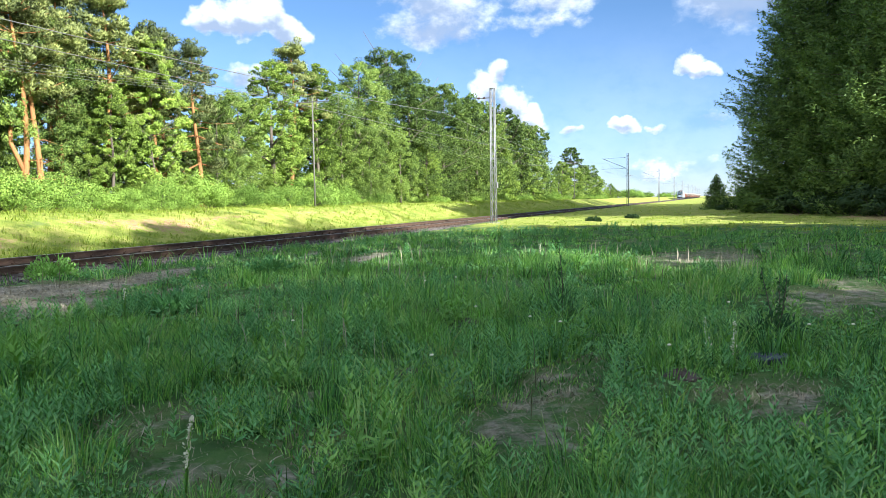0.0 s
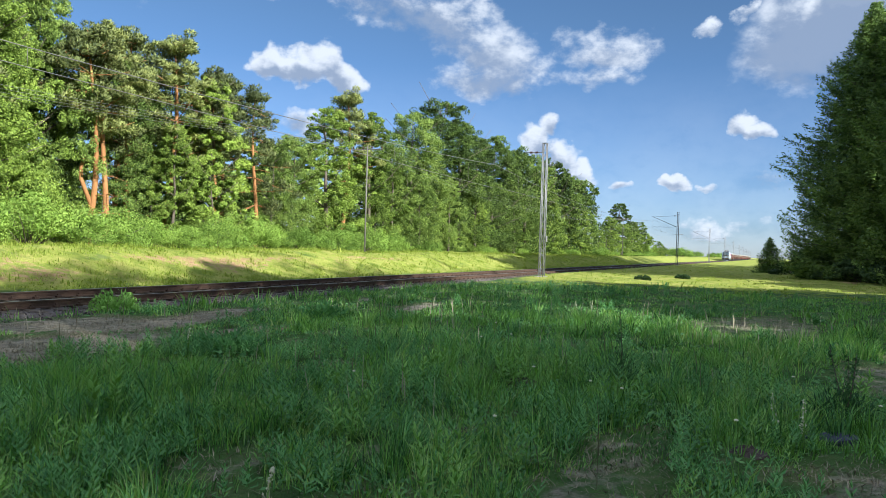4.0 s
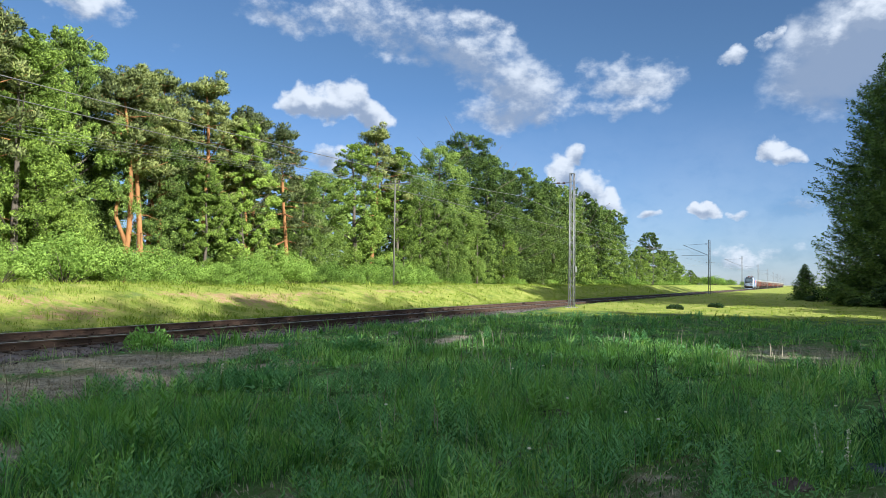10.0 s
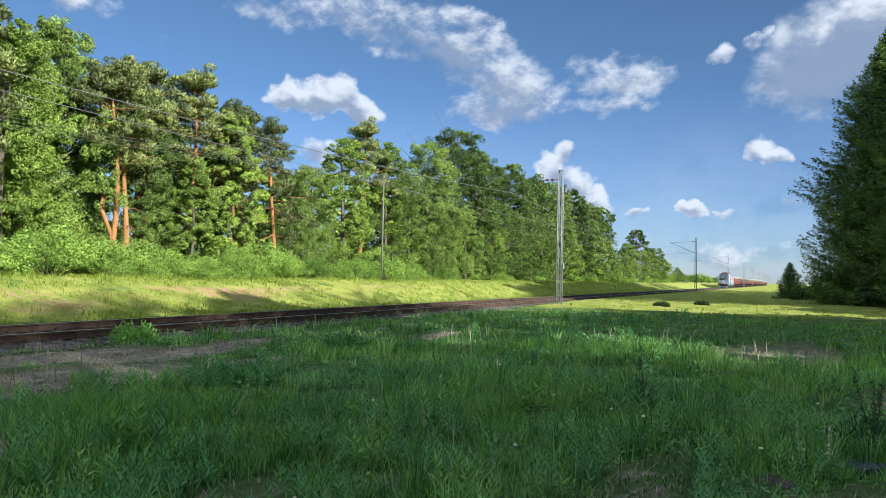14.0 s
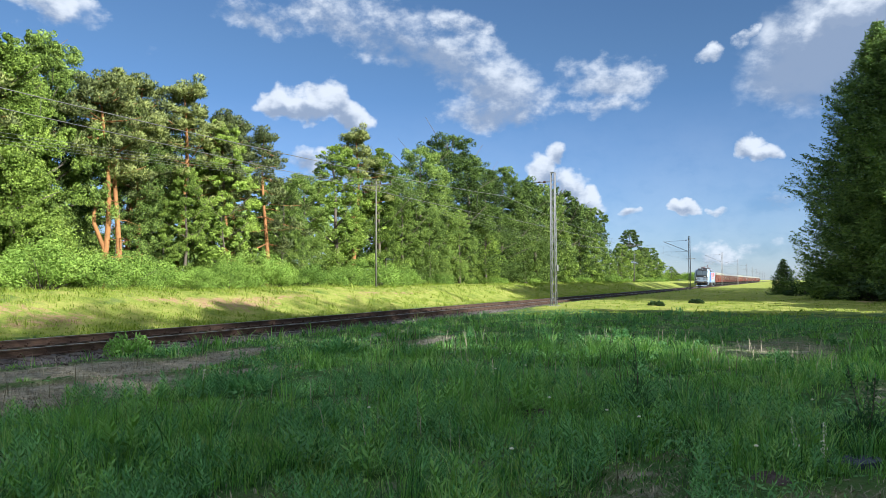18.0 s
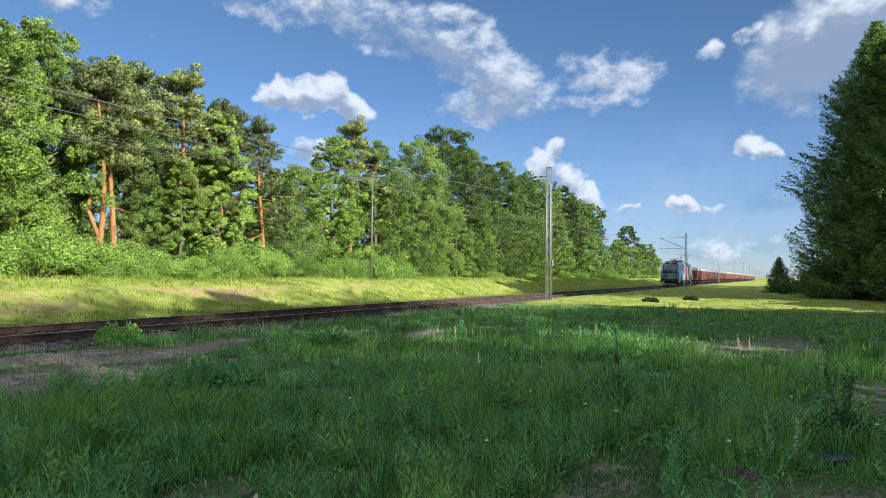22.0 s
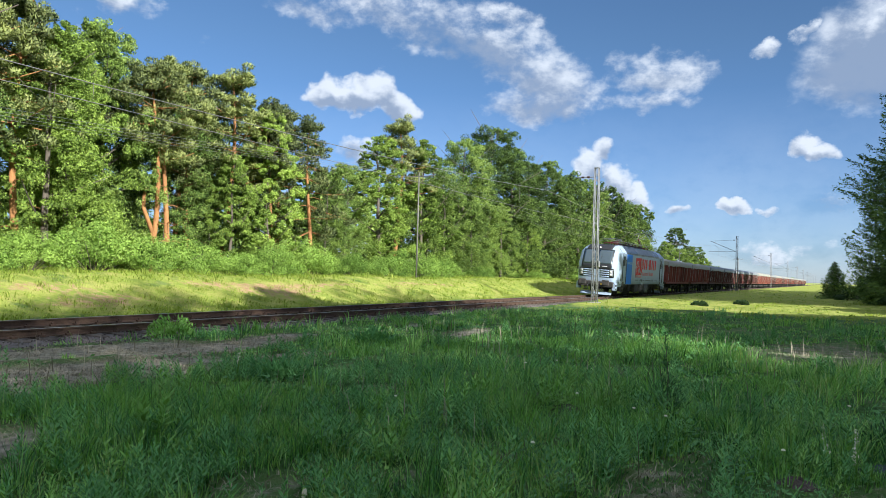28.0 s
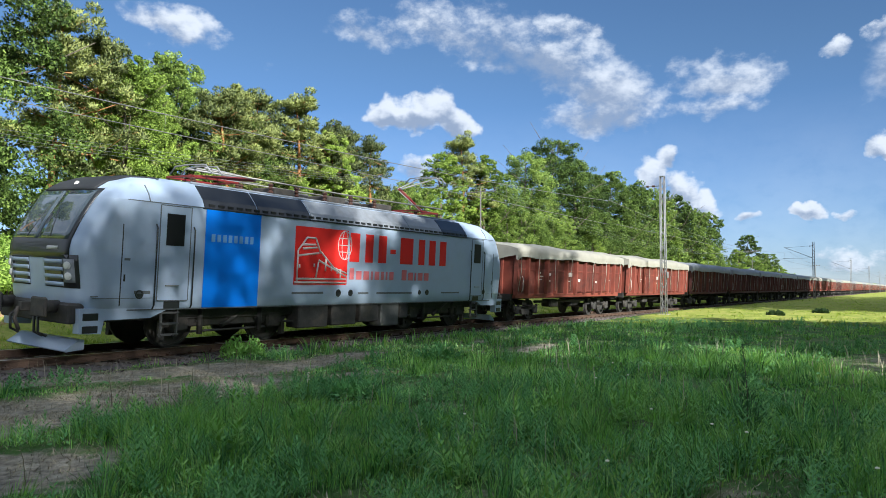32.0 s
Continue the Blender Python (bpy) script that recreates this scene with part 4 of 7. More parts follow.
def pine(seed, h, w, bare=0.45, label="", twin=False, per=150, needle=0.135, boughs=40, droop=0.0):
    """A pine: bare orange trunk, and needle tufts on short branches."""
    g = np.random.default_rng(seed)
    t = thing("pine_tree", label, "pine")
    wood = Mesh()
    sway = 0.45 if twin else 0.22
    pts = [Vector((sway * math.sin(z * 0.42 + seed), sway * 0.8 * math.cos(z * 0.36 + seed), z)) for z in np.linspace(-0.3, h * 0.96, 13)]
    r0 = 0.0155 * h
    wood.tube(pts, [r0 * (1.25 if i == 0 else 1) * (1 - 0.8 * i / 12) for i in range(13)], 9)
    if twin:
        zz = np.linspace(1.6, h * 0.62, 10)
        wood.tube([Vector((0.5 * math.sin(z * 0.95 + seed) * min(1, (z - 1.6) * 0.6), 0.5 * math.cos(z * 0.8) * min(1, (z - 1.6) * 0.6), z)) + Vector((sway * math.sin(1.6 * 0.42 + seed), sway * 0.8 * math.cos(1.6 * 0.36 + seed), 0)) for z in zz],
                  [r0 * 0.7 * (1 - 0.06 * i) for i in range(10)], 8)
    C, R = [], []
    for i in range(boughs):
        z = bare + (0.985 - bare) * (i + g.uniform(0, 1)) / boughs
        k = min(11, int(z / 0.96 * 12))
        p0 = pts[k].lerp(pts[min(12, k + 1)], 0.5)
        a_ = i * 2.4 + g.uniform(-0.7, 0.7)
        u = (z - bare) / (1 - bare)
        ln = w / 2 * (min(1, (u + 0.3) / 0.5)) * (1.08 - u ** 1.5) * g.uniform(0.45, 1.15) + 0.15
        tip = p0 + Vector((math.cos(a_) * ln, math.sin(a_) * ln, ln * (g.uniform(0.0, 0.4) - droop)))
        mid = p0.lerp(tip, 0.55) + Vector((0, 0, -0.1))
        wood.tube([p0, mid, tip], [0.05 * (1.25 - z), 0.03, 0.01], 4)
        for f in (0.5, 0.75, 0.95, 1.05):
            q = p0.lerp(tip, f) + Vector(g.normal(0, 0.2, 3))
            C.append(q)
            R.append(g.uniform(0.25, 0.5))
    for i in range(6):                                      # dead snags below the crown
        p0 = pts[int(2 + i * 0.8)]
        a_ = g.uniform(0, 6.28)
        wood.tube([p0, p0 + Vector((math.cos(a_) * 0.5, math.sin(a_) * 0.5, 0.05)), p0 + Vector((math.cos(a_) * 1.3, math.sin(a_) * 1.3, -0.15))], [0.04, 0.025, 0.008], 4)
    C = np.array([tuple(c) for c in C] + [tuple(pts[-1] + Vector((0, 0, 0.2)))])
    R = np.array(R + [0.4])
    n = len(C) * per
    c = np.repeat(C, per, 0)
    d = unit(g.normal(size=(n, 3)))
    pos = c + d * np.repeat(R, per)[:, None] * g.uniform(0.35, 1, (n, 1)) ** 0.6 * np.array([1.1, 1.1, 0.72])
    face = unit(d + g.normal(size=(n, 3)) * 0.7)
    soft = unit(d * 0.7 + face * 0.4 + np.array([0, 0, 0.25]))
    face = np.where(np.sum(face * soft, 1, keepdims=True) < 0, -face, face)
    V = leaf_tris(pos, unit(d + g.normal(size=(n, 3)) * 0.45 + np.array([0, 0, 0.5])), face, g.uniform(0.75, 1.4, n) * needle, g.uniform(0.35, 0.6, n) * needle)
    part("trunk", wood, M_PINEBARK, t, "orange-brown flaking pine trunk")
    part("crown", quads("crown", V, M_PINE, soft), None, t)
    return t


def conifer(seed, h, w, mat, boughs=800, dens=26, base=0.02, label="", name="larch_tree", cat="conifer", needle=0.17, shoulder=0.5):
    """A conifer: many boughs, drooping then lifting at the tips, feathered with short needle sprays."""
    g = np.random.default_rng(seed)
    t = thing(name, label, cat)
    wood = Mesh()
    wood.tube([(0, 0, -0.3), (0.05, 0.03, h * 0.5), (0, 0, h)], [0.014 * h, 0.009 * h, 0.01], 9)
    pos, along, face = [], [], []
    for i in range(boughs):
        z = base + (0.99 - base) * (i + g.uniform(0, 1)) / boughs
        a_ = i * 2.39996 + g.uniform(-0.3, 0.3)
        reach = w / 2 * min(1, (1 - z) / shoulder) ** 0.82
        lump = 1 + 0.14 * math.sin(3 * a_ + z * 21 + seed) + 0.10 * math.sin(5 * a_ - z * 37)
        ln = reach * lump * g.uniform(0.66, 1.0) + 0.1
        zz = z * h
        n = max(6, int(ln * dens))
        f = g.uniform(0.02, 1, n) ** 0.6
        dr = g.uniform(0.1, 0.32)
        up = -dr * np.sin(f * 2.4) * ln * 0.6 + 0.16 * f ** 4 * ln
        side = g.normal(0, 0.24, n) * (0.25 + ln * 0.3) * (1.15 - 0.7 * f)
        x, y = math.cos(a_), math.sin(a_)
        hang = -g.gamma(1.2, 0.17, n)
        pos.append(np.stack([x * f * ln - y * side, y * f * ln + x * side, np.maximum(zz + up + hang, 0.06)], 1))
        al = np.stack([x * g.uniform(0.2, 1.2, n) - y * np.sign(side), y * g.uniform(0.2, 1.2, n) + x * np.sign(side), g.uniform(-0.5, 0.7, n)], 1) + g.normal(0, 0.6, (n, 3))
        along.append(al)
        face.append(g.normal(size=(n, 3)) * 0.8 + np.array([x * 0.6, y * 0.6, 0.6]))
        if i % 5 == 0:
            q = [(0, 0, zz), (x * ln * 0.5, y * ln * 0.5, max(0.05, zz - dr * 0.55 * ln)), (x * ln, y * ln, max(0.06, zz - dr * 0.3 * ln))]
            wood.tube(q, [0.03 + 0.02 * (1 - z), 0.02, 0.006], 4, False)
    pos, along, face = np.concatenate(pos), np.concatenate(along), unit(np.concatenate(face))
    n = len(pos)
    soft = unit(unit(pos * np.array([1, 1, 0])) * 0.4 + face * 0.9 + np.array([0, 0, 0.2]))
    face = np.where(np.sum(face * soft, 1, keepdims=True) < 0, -face, face)
    V = leaf_tris(pos, along, face, g.uniform(0.7, 1.5, n) * needle, g.uniform(0.3, 0.6, n) * needle)
    part("trunk", wood, M_BARK, t)
    part("crown", quads("crown", V, mat, soft), None, t)
    return t


def shrub(seed, h, w, mat, clumps=26, per=110, leaf=0.2, name="shrub", label="", cat="shrub"):
    g = np.random.default_rng(seed)
    t = thing(name, label, cat)
    wood = Mesh()
    C, R = [], []
    for i in range(clumps):
        a_, f = g.uniform(0, 6.28), math.sqrt(g.uniform(0, 1))
        z = h * (0.12 + 0.76 * g.uniform(0, 1) * math.sqrt(max(0.05, 1 - f * f * 0.8)))
        p = (f * w / 2 * math.cos(a_), f * w / 2 * math.sin(a_), z)
        C.append(p)
        R.append(g.uniform(0.2, 0.34) * h * 0.75)
        if i % 3 == 0:
            wood.tube([(p[0] * 0.15, p[1] * 0.15, -0.1), (p[0] * 0.5, p[1] * 0.5, z * 0.5), p], [0.03, 0.02, 0.008], 4, False)
    V, soft = clump_leaves(g, np.array(C), np.array(R), per, leaf, leaf * 0.5, 0.5)
    V[:, :, 2] = np.maximum(V[:, :, 2], 0.02)
    part("stem_fan", wood, M_BARK, t)
    part("foliage", quads("foliage", V, mat, soft), None, t)
    return t


def plant(proto, height0, s, o, h, turn, wide=1.0, label=""):
    """A copy of a tree at (s, o), its top h metres above the rail level."""
    z = float(height(s, o))
    k = (h - z) / height0
    m = Matrix.Translation(place(s, o, z - 0.05)) @ pose(0, 0, 0, 0, 0, turn) @ Matrix.Diagonal((k * wide, k * wide, k, 1))
    if proto["used"] == 0:
        proto["used"] = 1
        proto["ob"].matrix_basis = m
        ob = proto["ob"]
    else:
        c = copy_thing(proto["ob"], Matrix())
        c.matrix_basis = m
        ob = c
    if label:
        ob["label"] = label
    return ob


def proto(ob):
    return {"ob": ob, "used": 0}



OAK_T, BIRCH_T, PINE_T = "dense dark-green oak at the forest edge", "light-green deciduous tree in the forest edge", "tall pine with bare orange trunk and dark crown"
OAKS = [proto(broadleaf(11 + i, 15, 8.0 + i, M_OAK, 0.0, 54, 14, 38, 0.19, OAK_T)) for i in range(3)]
BIRCHES = [proto(broadleaf(31 + i, 14, 6.2 + 0.5 * i, M_BIRCH, 0.0, 50, 14, 38, 0.18, BIRCH_T)) for i in range(3)]
FINE_OAKS = [proto(broadleaf(15 + i, 15, 8.6 + 0.6 * i, M_OAK, 0.02, 60, 15, 72, 0.115, OAK_T)) for i in range(3)]
FINE_BIRCHES = [proto(broadleaf(35 + i, 14, 6.4 + 0.6 * i, M_BIRCH, 0.02, 60, 15, 68, 0.11, BIRCH_T)) for i in range(3)]
DEEP = [proto(broadleaf(45 + i, 15, 8.6 + i, M_OAK, 0.0, 34, 8, 17, 0.52, "tall dense oak standing deep in the wood")) for i in range(3)]
# unseen oaks, leaves sized for how much sun they let through
SHADE = [proto(broadleaf(48 + i, 15, 9.4, M_OAK, 0.0, 64, 8, 20, 0.116, "unseen tall oak placed to shade meadow and track")) for i in range(3)]
YOUNG = [proto(broadleaf(41 + i, 6, 5.2, M_OAK if i else M_BIRCH, 0.0, 18, 7, 44, 0.2, "young leafy tree in the forest undergrowth")) for i in range(2)]
PINES = [proto(pine(51 + i, 12.5, 5.6, 0.5 - 0.05 * i, PINE_T)) for i in range(3)]
TWIN = proto(pine(61, 12, 5.0, 0.58, "pine with two bright orange twisted trunks", True))
LAYERED = proto(pine(64, 11.5, 6.0, 0.24, "pine with sparse drooping layered branches", droop=0.35, boughs=36))
# the forest edge: kind, s, o, top height, width factor
EDGE_NEAR = [('p', 4.6, -31.3, 13.8, 1.0), ('o', 8.3, -34.0, 13.8, 1.0), ('o', 13.4, -29.8, 16.6, 0.8), ('p', 16.8, -30.2, 13.6, 1.0), ('p', 18.9, -30.6, 13.2, 1.0), ('b', 21.5, -31.0, 12.4, 0.7), ('b', 23.3, -31.8, 13.8, 0.66), ('p', 22.5, -35.0, 13.6, 1.0), ('t', 25.6, -30.2, 12.0, 1.0), ('q', 26.5, -30.2, 12.4, 0.95), ('p', 13.0, -33.5, 13.0, 1.0), ('p', 30.4, -33.6, 12.4, 1.0), ('p', 32.6, -31.8, 13.4, 1.15), ('b', 34.4, -30.4, 11.6, 0.8), ('o', 31.6, -33.5, 11.0, 0.8), ('p', 38.8, -33.2, 12.8, 0.9), ('l', 37.4, -29.6, 11.5, 1.0), ('o', 41.6, -31.4, 9.0, 0.75), ('p', 30.7, -33.2, 13.6, 1.0), ('b', 31.2, -30.2, 8.2, 0.8), ('o', 29.4, -33.4, 11.6, 0.8), ('o', 33.6, -33.0, 12.0, 0.8), ('b', 36.0, -32.6, 11.2, 0.7), ('o', 25.4, -34.0, 11.4, 0.8), ('p', 35.0, -30.8, 12.2, 0.85), ('o', 24.4, -32.4, 13.8, 0.75), ('b', 20.2, -30.4, 12.4, 0.85)]
EDGE_MIDDLE = [('o', 44.8, -32.0, 9.8, 0.8), ('b', 47.8, -31.0, 12.4, 0.95), ('p', 51.6, -31.6, 14.2, 1.0), ('b', 53.6, -30.6, 13.0, 0.9), ('o', 57.2, -30.2, 10.8, 0.8), ('o', 63.6, -31.6, 15.0, 0.85), ('o', 69.4, -31.6, 17.4, 0.95), ('o', 74.2, -31.0, 16.2, 0.8), ('o', 60.0, -28.9, 8.4, 0.8), ('o', 66.3, -28.7, 8.6, 0.8), ('b', 73.0, -28.6, 9.2, 0.8), ('o', 78.4, -30.6, 15.0, 0.85), ('o', 83.4, -30.6, 15.8, 0.9), ('o', 87.6, -29.0, 11.4, 0.8), ('o', 91.2, -30.2, 15.4, 0.9), ('o', 96.8, -30.6, 15.4, 0.95), ('b', 101.4, -29.0, 12.6, 1.0)]
EDGE_FAR = [('o', 105.8, -30.6, 14.4, 0.9), ('o', 112.2, -30.6, 16.4, 0.8), ('o', 119.4, -30.8, 14.8, 0.9), ('b', 114.6, -28.8, 9.5, 1.0), ('b', 123.5, -29.0, 10.0, 1.0), ('o', 126.5, -30.6, 14.6, 1.0), ('o', 134.0, -30.8, 15.0, 0.8), ('b', 139.8, -29.4, 7.0, 0.9), ('b', 148.5, -29.6, 6.4, 1.1), ('b', 155.5, -30.4, 9.6, 1.25), ('o', 168.5, -30.8, 13.4, 1.1), ('o', 161.5, -29.0, 8.4, 1.4), ('b', 179.0, -29.6, 9.4, 1.5), ('b', 188.0, -30.4, 8.6, 1.1), ('o', 197.0, -31.0, 10.4, 1.2), ('b', 206.2, -30.4, 7.8, 1.3), ('b', 219.8, -31.3, 7.2, 1.3), ('b', 233.8, -30.4, 6.0, 1.4), ('b', 248.6, -31.3, 5.0, 1.6), ('b', 266.0, -32.2, 4.2, 1.8)]
rng = random.Random(21)
for kind, s_, o_, h_, k_ in EDGE_NEAR + EDGE_MIDDLE + EDGE_FAR:
    pr, h0 = {"o": (FINE_OAKS if s_ < 86 else OAKS, 15), "b": (FINE_BIRCHES if s_ < 86 else BIRCHES, 14), "p": (PINES, 12.5), "q": (PINES[:1], 12.5), "t": ([TWIN], 12), "l": ([LAYERED], 11.5)}[kind]
    plant(rng.choice(pr), h0, s_, o_, h_, rng.uniform(0, 360), k_ * (1.18 if kind in "ob" else 1.0))
for i in range(30):                                           # deeper rows
    s_ = -4 + i * 5.2 + rng.uniform(-2, 2)
    kind = rng.choice("oobp")
    pr, h0 = {"o": (DEEP, 15), "b": (DEEP, 15), "p": (DEEP, 15)}[kind]
    plant(rng.choice(pr), h0, s_, -38.5 - rng.uniform(0, 7), 10.6 + rng.uniform(-1.2, 0.8) + 0.02 * s_, rng.uniform(0, 360), 1.45)
for i in range(36):                                           # young growth between the trunks
    s_ = 3 + i * 3.3 + rng.uniform(-1, 1)
    if s_ > 29 and not 36 < s_ < 40:
        plant(YOUNG[i % 2], 6, s_, -31.0 - rng.uniform(0, 2.5), 5.0 + rng.uniform(-1.0, 2.0), rng.uniform(0, 360), 1.0)
plant(YOUNG[0], 6, 33.2, -29.2, 5.6, 30, 1.1)
SHRUBS = [proto(shrub(71 + i, 2.4, 4.2, M_BUSH, 46, 260, 0.1, "robinia_bush", "bright-green leafy robinia bush on the grassy bank", "bush")) for i in range(3)]
for i in range(34):
    s_ = 2 + i * 2.16 + rng.uniform(-0.5, 0.5)
    if s_ < 50:
        plant(SHRUBS[i % 3], 2.4, s_, -26.2 + rng.uniform(-0.9, 0.5), 3.0 + rng.uniform(-0.7, 0.7), rng.uniform(0, 360), 1.0)
for i in range(26):
    s_ = 48 + i * 6 + rng.uniform(-1.5, 1.5)
    plant(SHRUBS[i % 3], 2.4, s_, -27.0 + rng.uniform(-1.2, 0.4), 2.3 + rng.uniform(-0.7, 0.7), rng.uniform(0, 360), 1.2, "green leafy bush at the foot of the forest edge")
for s_, o_, h_ in ((300, -31, 4.5), (345, -36, 6.0), (390, -40, 5.0), (330, -44, 5.5), (430, -36, 5), (480, -30, 4), (560, -34, 5), (640, -30, 6)):
    plant(SHRUBS[rng.randrange(3)], 2.4, s_, o_, h_, rng.uniform(0, 360), 1.5, "distant green bush beside the railway")

# conifers on the camera's side, whose shade lies on the meadow
FULL = [proto(conifer(85 + i, 17, 8.8, M_LARCH, 950, 64, 0.02, "tall dense drooping larch at the meadow's edge", needle=0.15, shoulder=0.6)) for i in range(2)]
LARCH = [proto(conifer(81 + i, 16, 8.6, M_LARCH, 330, 8, 0.02, "tall drooping green larch at the meadow's edge", needle=0.6)) for i in range(2)]
# unseen thin larches, only for shade on the near meadow
HEDGE = [proto(conifer(83 + i, 16, 8.6, M_LARCH, 330, 10, 0.02, "unseen slender drooping larch placed to shade the meadow", needle=0.27)) for i in range(2)]
FIR = [proto(conifer(91, 14, 6.8, M_SPRUCE, 330, 9, 0.02, "dark green spruce at the meadow's edge", "spruce_tree", needle=0.55, shoulder=0.9))]
SPRUCE = proto(conifer(92, 4.4, 3.4, M_LARCH, 300, 30, 0.02, "small dark spruce standing alone by the meadow", "spruce_tree", needle=0.16, shoulder=0.95))
for pr, h0, s_, o_, h_, k_ in ((FULL[0], 17, 67.5, 7.5, 22.6, 1.12), (FULL[1], 17, 59.5, 12.2, 24.0, 1.02), (LARCH[0], 16, 79, 12.0, 22.0, 1.2), (LARCH[1], 16, 88, 13.0, 20.0, 1.1),
                              (LARCH[0], 16, 97, 15.0, 21.0, 1.1), (LARCH[1], 16, 108, 16.0, 20.0, 1.1), (FIR[0], 14, 56.0, 17.0, 19.0, 1.0)):
    plant(pr, h0, s_, o_, h_, rng.uniform(0, 360), k_)
# unseen oak row, placed for the shade on train and meadow
for k_, s_ in enumerate((-52, -47.6, -43.4, -39, -34.8, -30.6, -26.4, -22.2, -18, -14, -9.8, -5.8, -1.8, 2.0, 4.6, 17.0, 20.4)):
    plant(SHADE[k_ % 3], 15, s_, 15.5 + 1.2 * (k_ % 2), 20.9 + 0.5 * (k_ % 3), 47 * k_, 0.86)
# unseen larches, spaced to shade the meadow and leave sun spots
for s_, o_, h_ in ((24.6, 14.0, 13.6), (30.4, 14.6, 13.2), (32.6, 15.4, 12.2), (-1.6, 12.4, 13.0), (-9.0, 12.4, 13.0)):
    plant(LARCH[0] if s_ > 20 else HEDGE[0], 16, s_, o_, h_, 20 * s_, 1.35)
# low unseen larch row, denser where the meadow must be darker
for k_, s_ in enumerate((-30, -21, -13, -5, 2, 6.4, 16.2, 20.5)):
    plant(LARCH[1] if s_ > 10 else HEDGE[k_ % 2], 16, s_, 12.0, 10.5 + k_ % 3, 33 * k_, 1.3)
# second unseen oak row, higher, for the same shade
for k_, s_ in enumerate((-58, -53, -48.4, -43.6, -39, -34.4, -29.6, -25, -20.4, -15.6, -11, -6.4, -1.8, 2.6, 13.6, 17.0)):
    plant(SHADE[(k_ + 1) % 3], 15, s_, 22.6 + 1.5 * (k_ % 2), 25.2 + 0.5 * (k_ % 3), 61 * k_, 0.8)
# unseen young larches, height set by how far their shade reaches
for s_, o_, h_ in ((41.0, 15.0, 7.4), (45.0, 15.2, 8.6), (49.0, 15.6, 9.0), (53.0, 16.0, 9.0)):
    plant(LARCH[1], 16, s_, o_, h_, 31 * s_, 2.2, "unseen young bushy larch added to shade the meadow's edge")
# unseen oaks between the rows, closing sun gaps on the locomotive
for k_ in range(7):
    plant(SHADE[k_ % 3], 15, -14.0 + 2.9 * k_, 18.8 + 0.8 * (k_ % 2), 23.0 + 0.3 * (k_ % 3), 83 * k_, 0.7)
# unseen pines, bare low down so a sun spot reaches the grass
PARASOL = proto(pine(66, 21, 8.5, 0.68, "unseen bare-trunked pine added to let sun under its crown", per=46, needle=0.5, boughs=40))
plant(PARASOL, 21, 10.7, 15.5, 20.8, 10, 1.0)
plant(PARASOL, 21, 7.6, 23.0, 24.5, 130, 1.1)
# unseen pines, crowns kept high to shade the track past the lit meadow
TALL = [proto(pine(58 + i, 24, 8.5, 0.8, "unseen very tall pine added to shade track and bank", per=46, needle=0.5, boughs=34)) for i in range(2)]
for k_, s_ in enumerate((44, 50, 55, 61, 67, 73, 79, 86, 93, 100)):
    plant(TALL[k_ % 2], 24, s_, 24.5 + 2.0 * (k_ % 3), 24.5 + (k_ % 4) * 0.7, 70 * k_, 1.1)
for k_, s_ in enumerate((46, 52, 58, 64, 71, 78, 86, 94, 102)):
    plant(TALL[k_ % 2], 24, s_, 31.0 + 1.5 * (k_ % 2), 30.0 + (k_ % 3) * 0.9, 50 * k_, 1.2)
# unseen oversized oaks, added to shade far meadow, bank and train
for k_, s_ in enumerate((59.5, 66, 73, 80, 88, 98, 108, 118, 128, 137)):
    plant(DEEP[k_ % 3], 15, s_, 31.0 + 1.5 * (k_ % 2), 32.0 + (k_ % 3), 50 * k_, 0.58 if k_ == 0 else 0.8, "unseen very tall dense oak added to shade the far meadow")
plant(SPRUCE, 4.4, 88.0, 0.3, 3.9, 40, 1.25)
SMALLS = [proto(shrub(77, 2.0, 3.4, M_SPRUCE, 24, 110, 0.18, "undergrowth_bush", "dark undergrowth bush beneath the conifers", "bush"))]
for s_, o_, h_, k_ in ((73, 5.0, 1.6, 1.4), (68, 3.4, 1.2, 1.4), (63, 6.6, 2.0, 1.3), (58, 8.6, 2.2, 1.3), (54, 10.2, 2.2, 1.3), (62, 4.2, 1.0, 1.2), (81, 2.6, 1.6, 1.6), (77, 6.0, 3.4, 1.2), (84, 7.4, 3.8, 1.2), (92, 7.4, 4.0, 1.3), (101, 8.2, 4.2, 1.3), (112, 9.0, 4.4, 1.4)):
    plant(SMALLS[0], 2.0, s_, o_, h_, rng.uniform(0, 360), k_)


# ---------------------------------------------------------------- grass and weeds
def ground_at(x, y):
    s, o = U.x * x + U.y * y, NRM.x * x + NRM.y * y
    return height(s, o), s, o


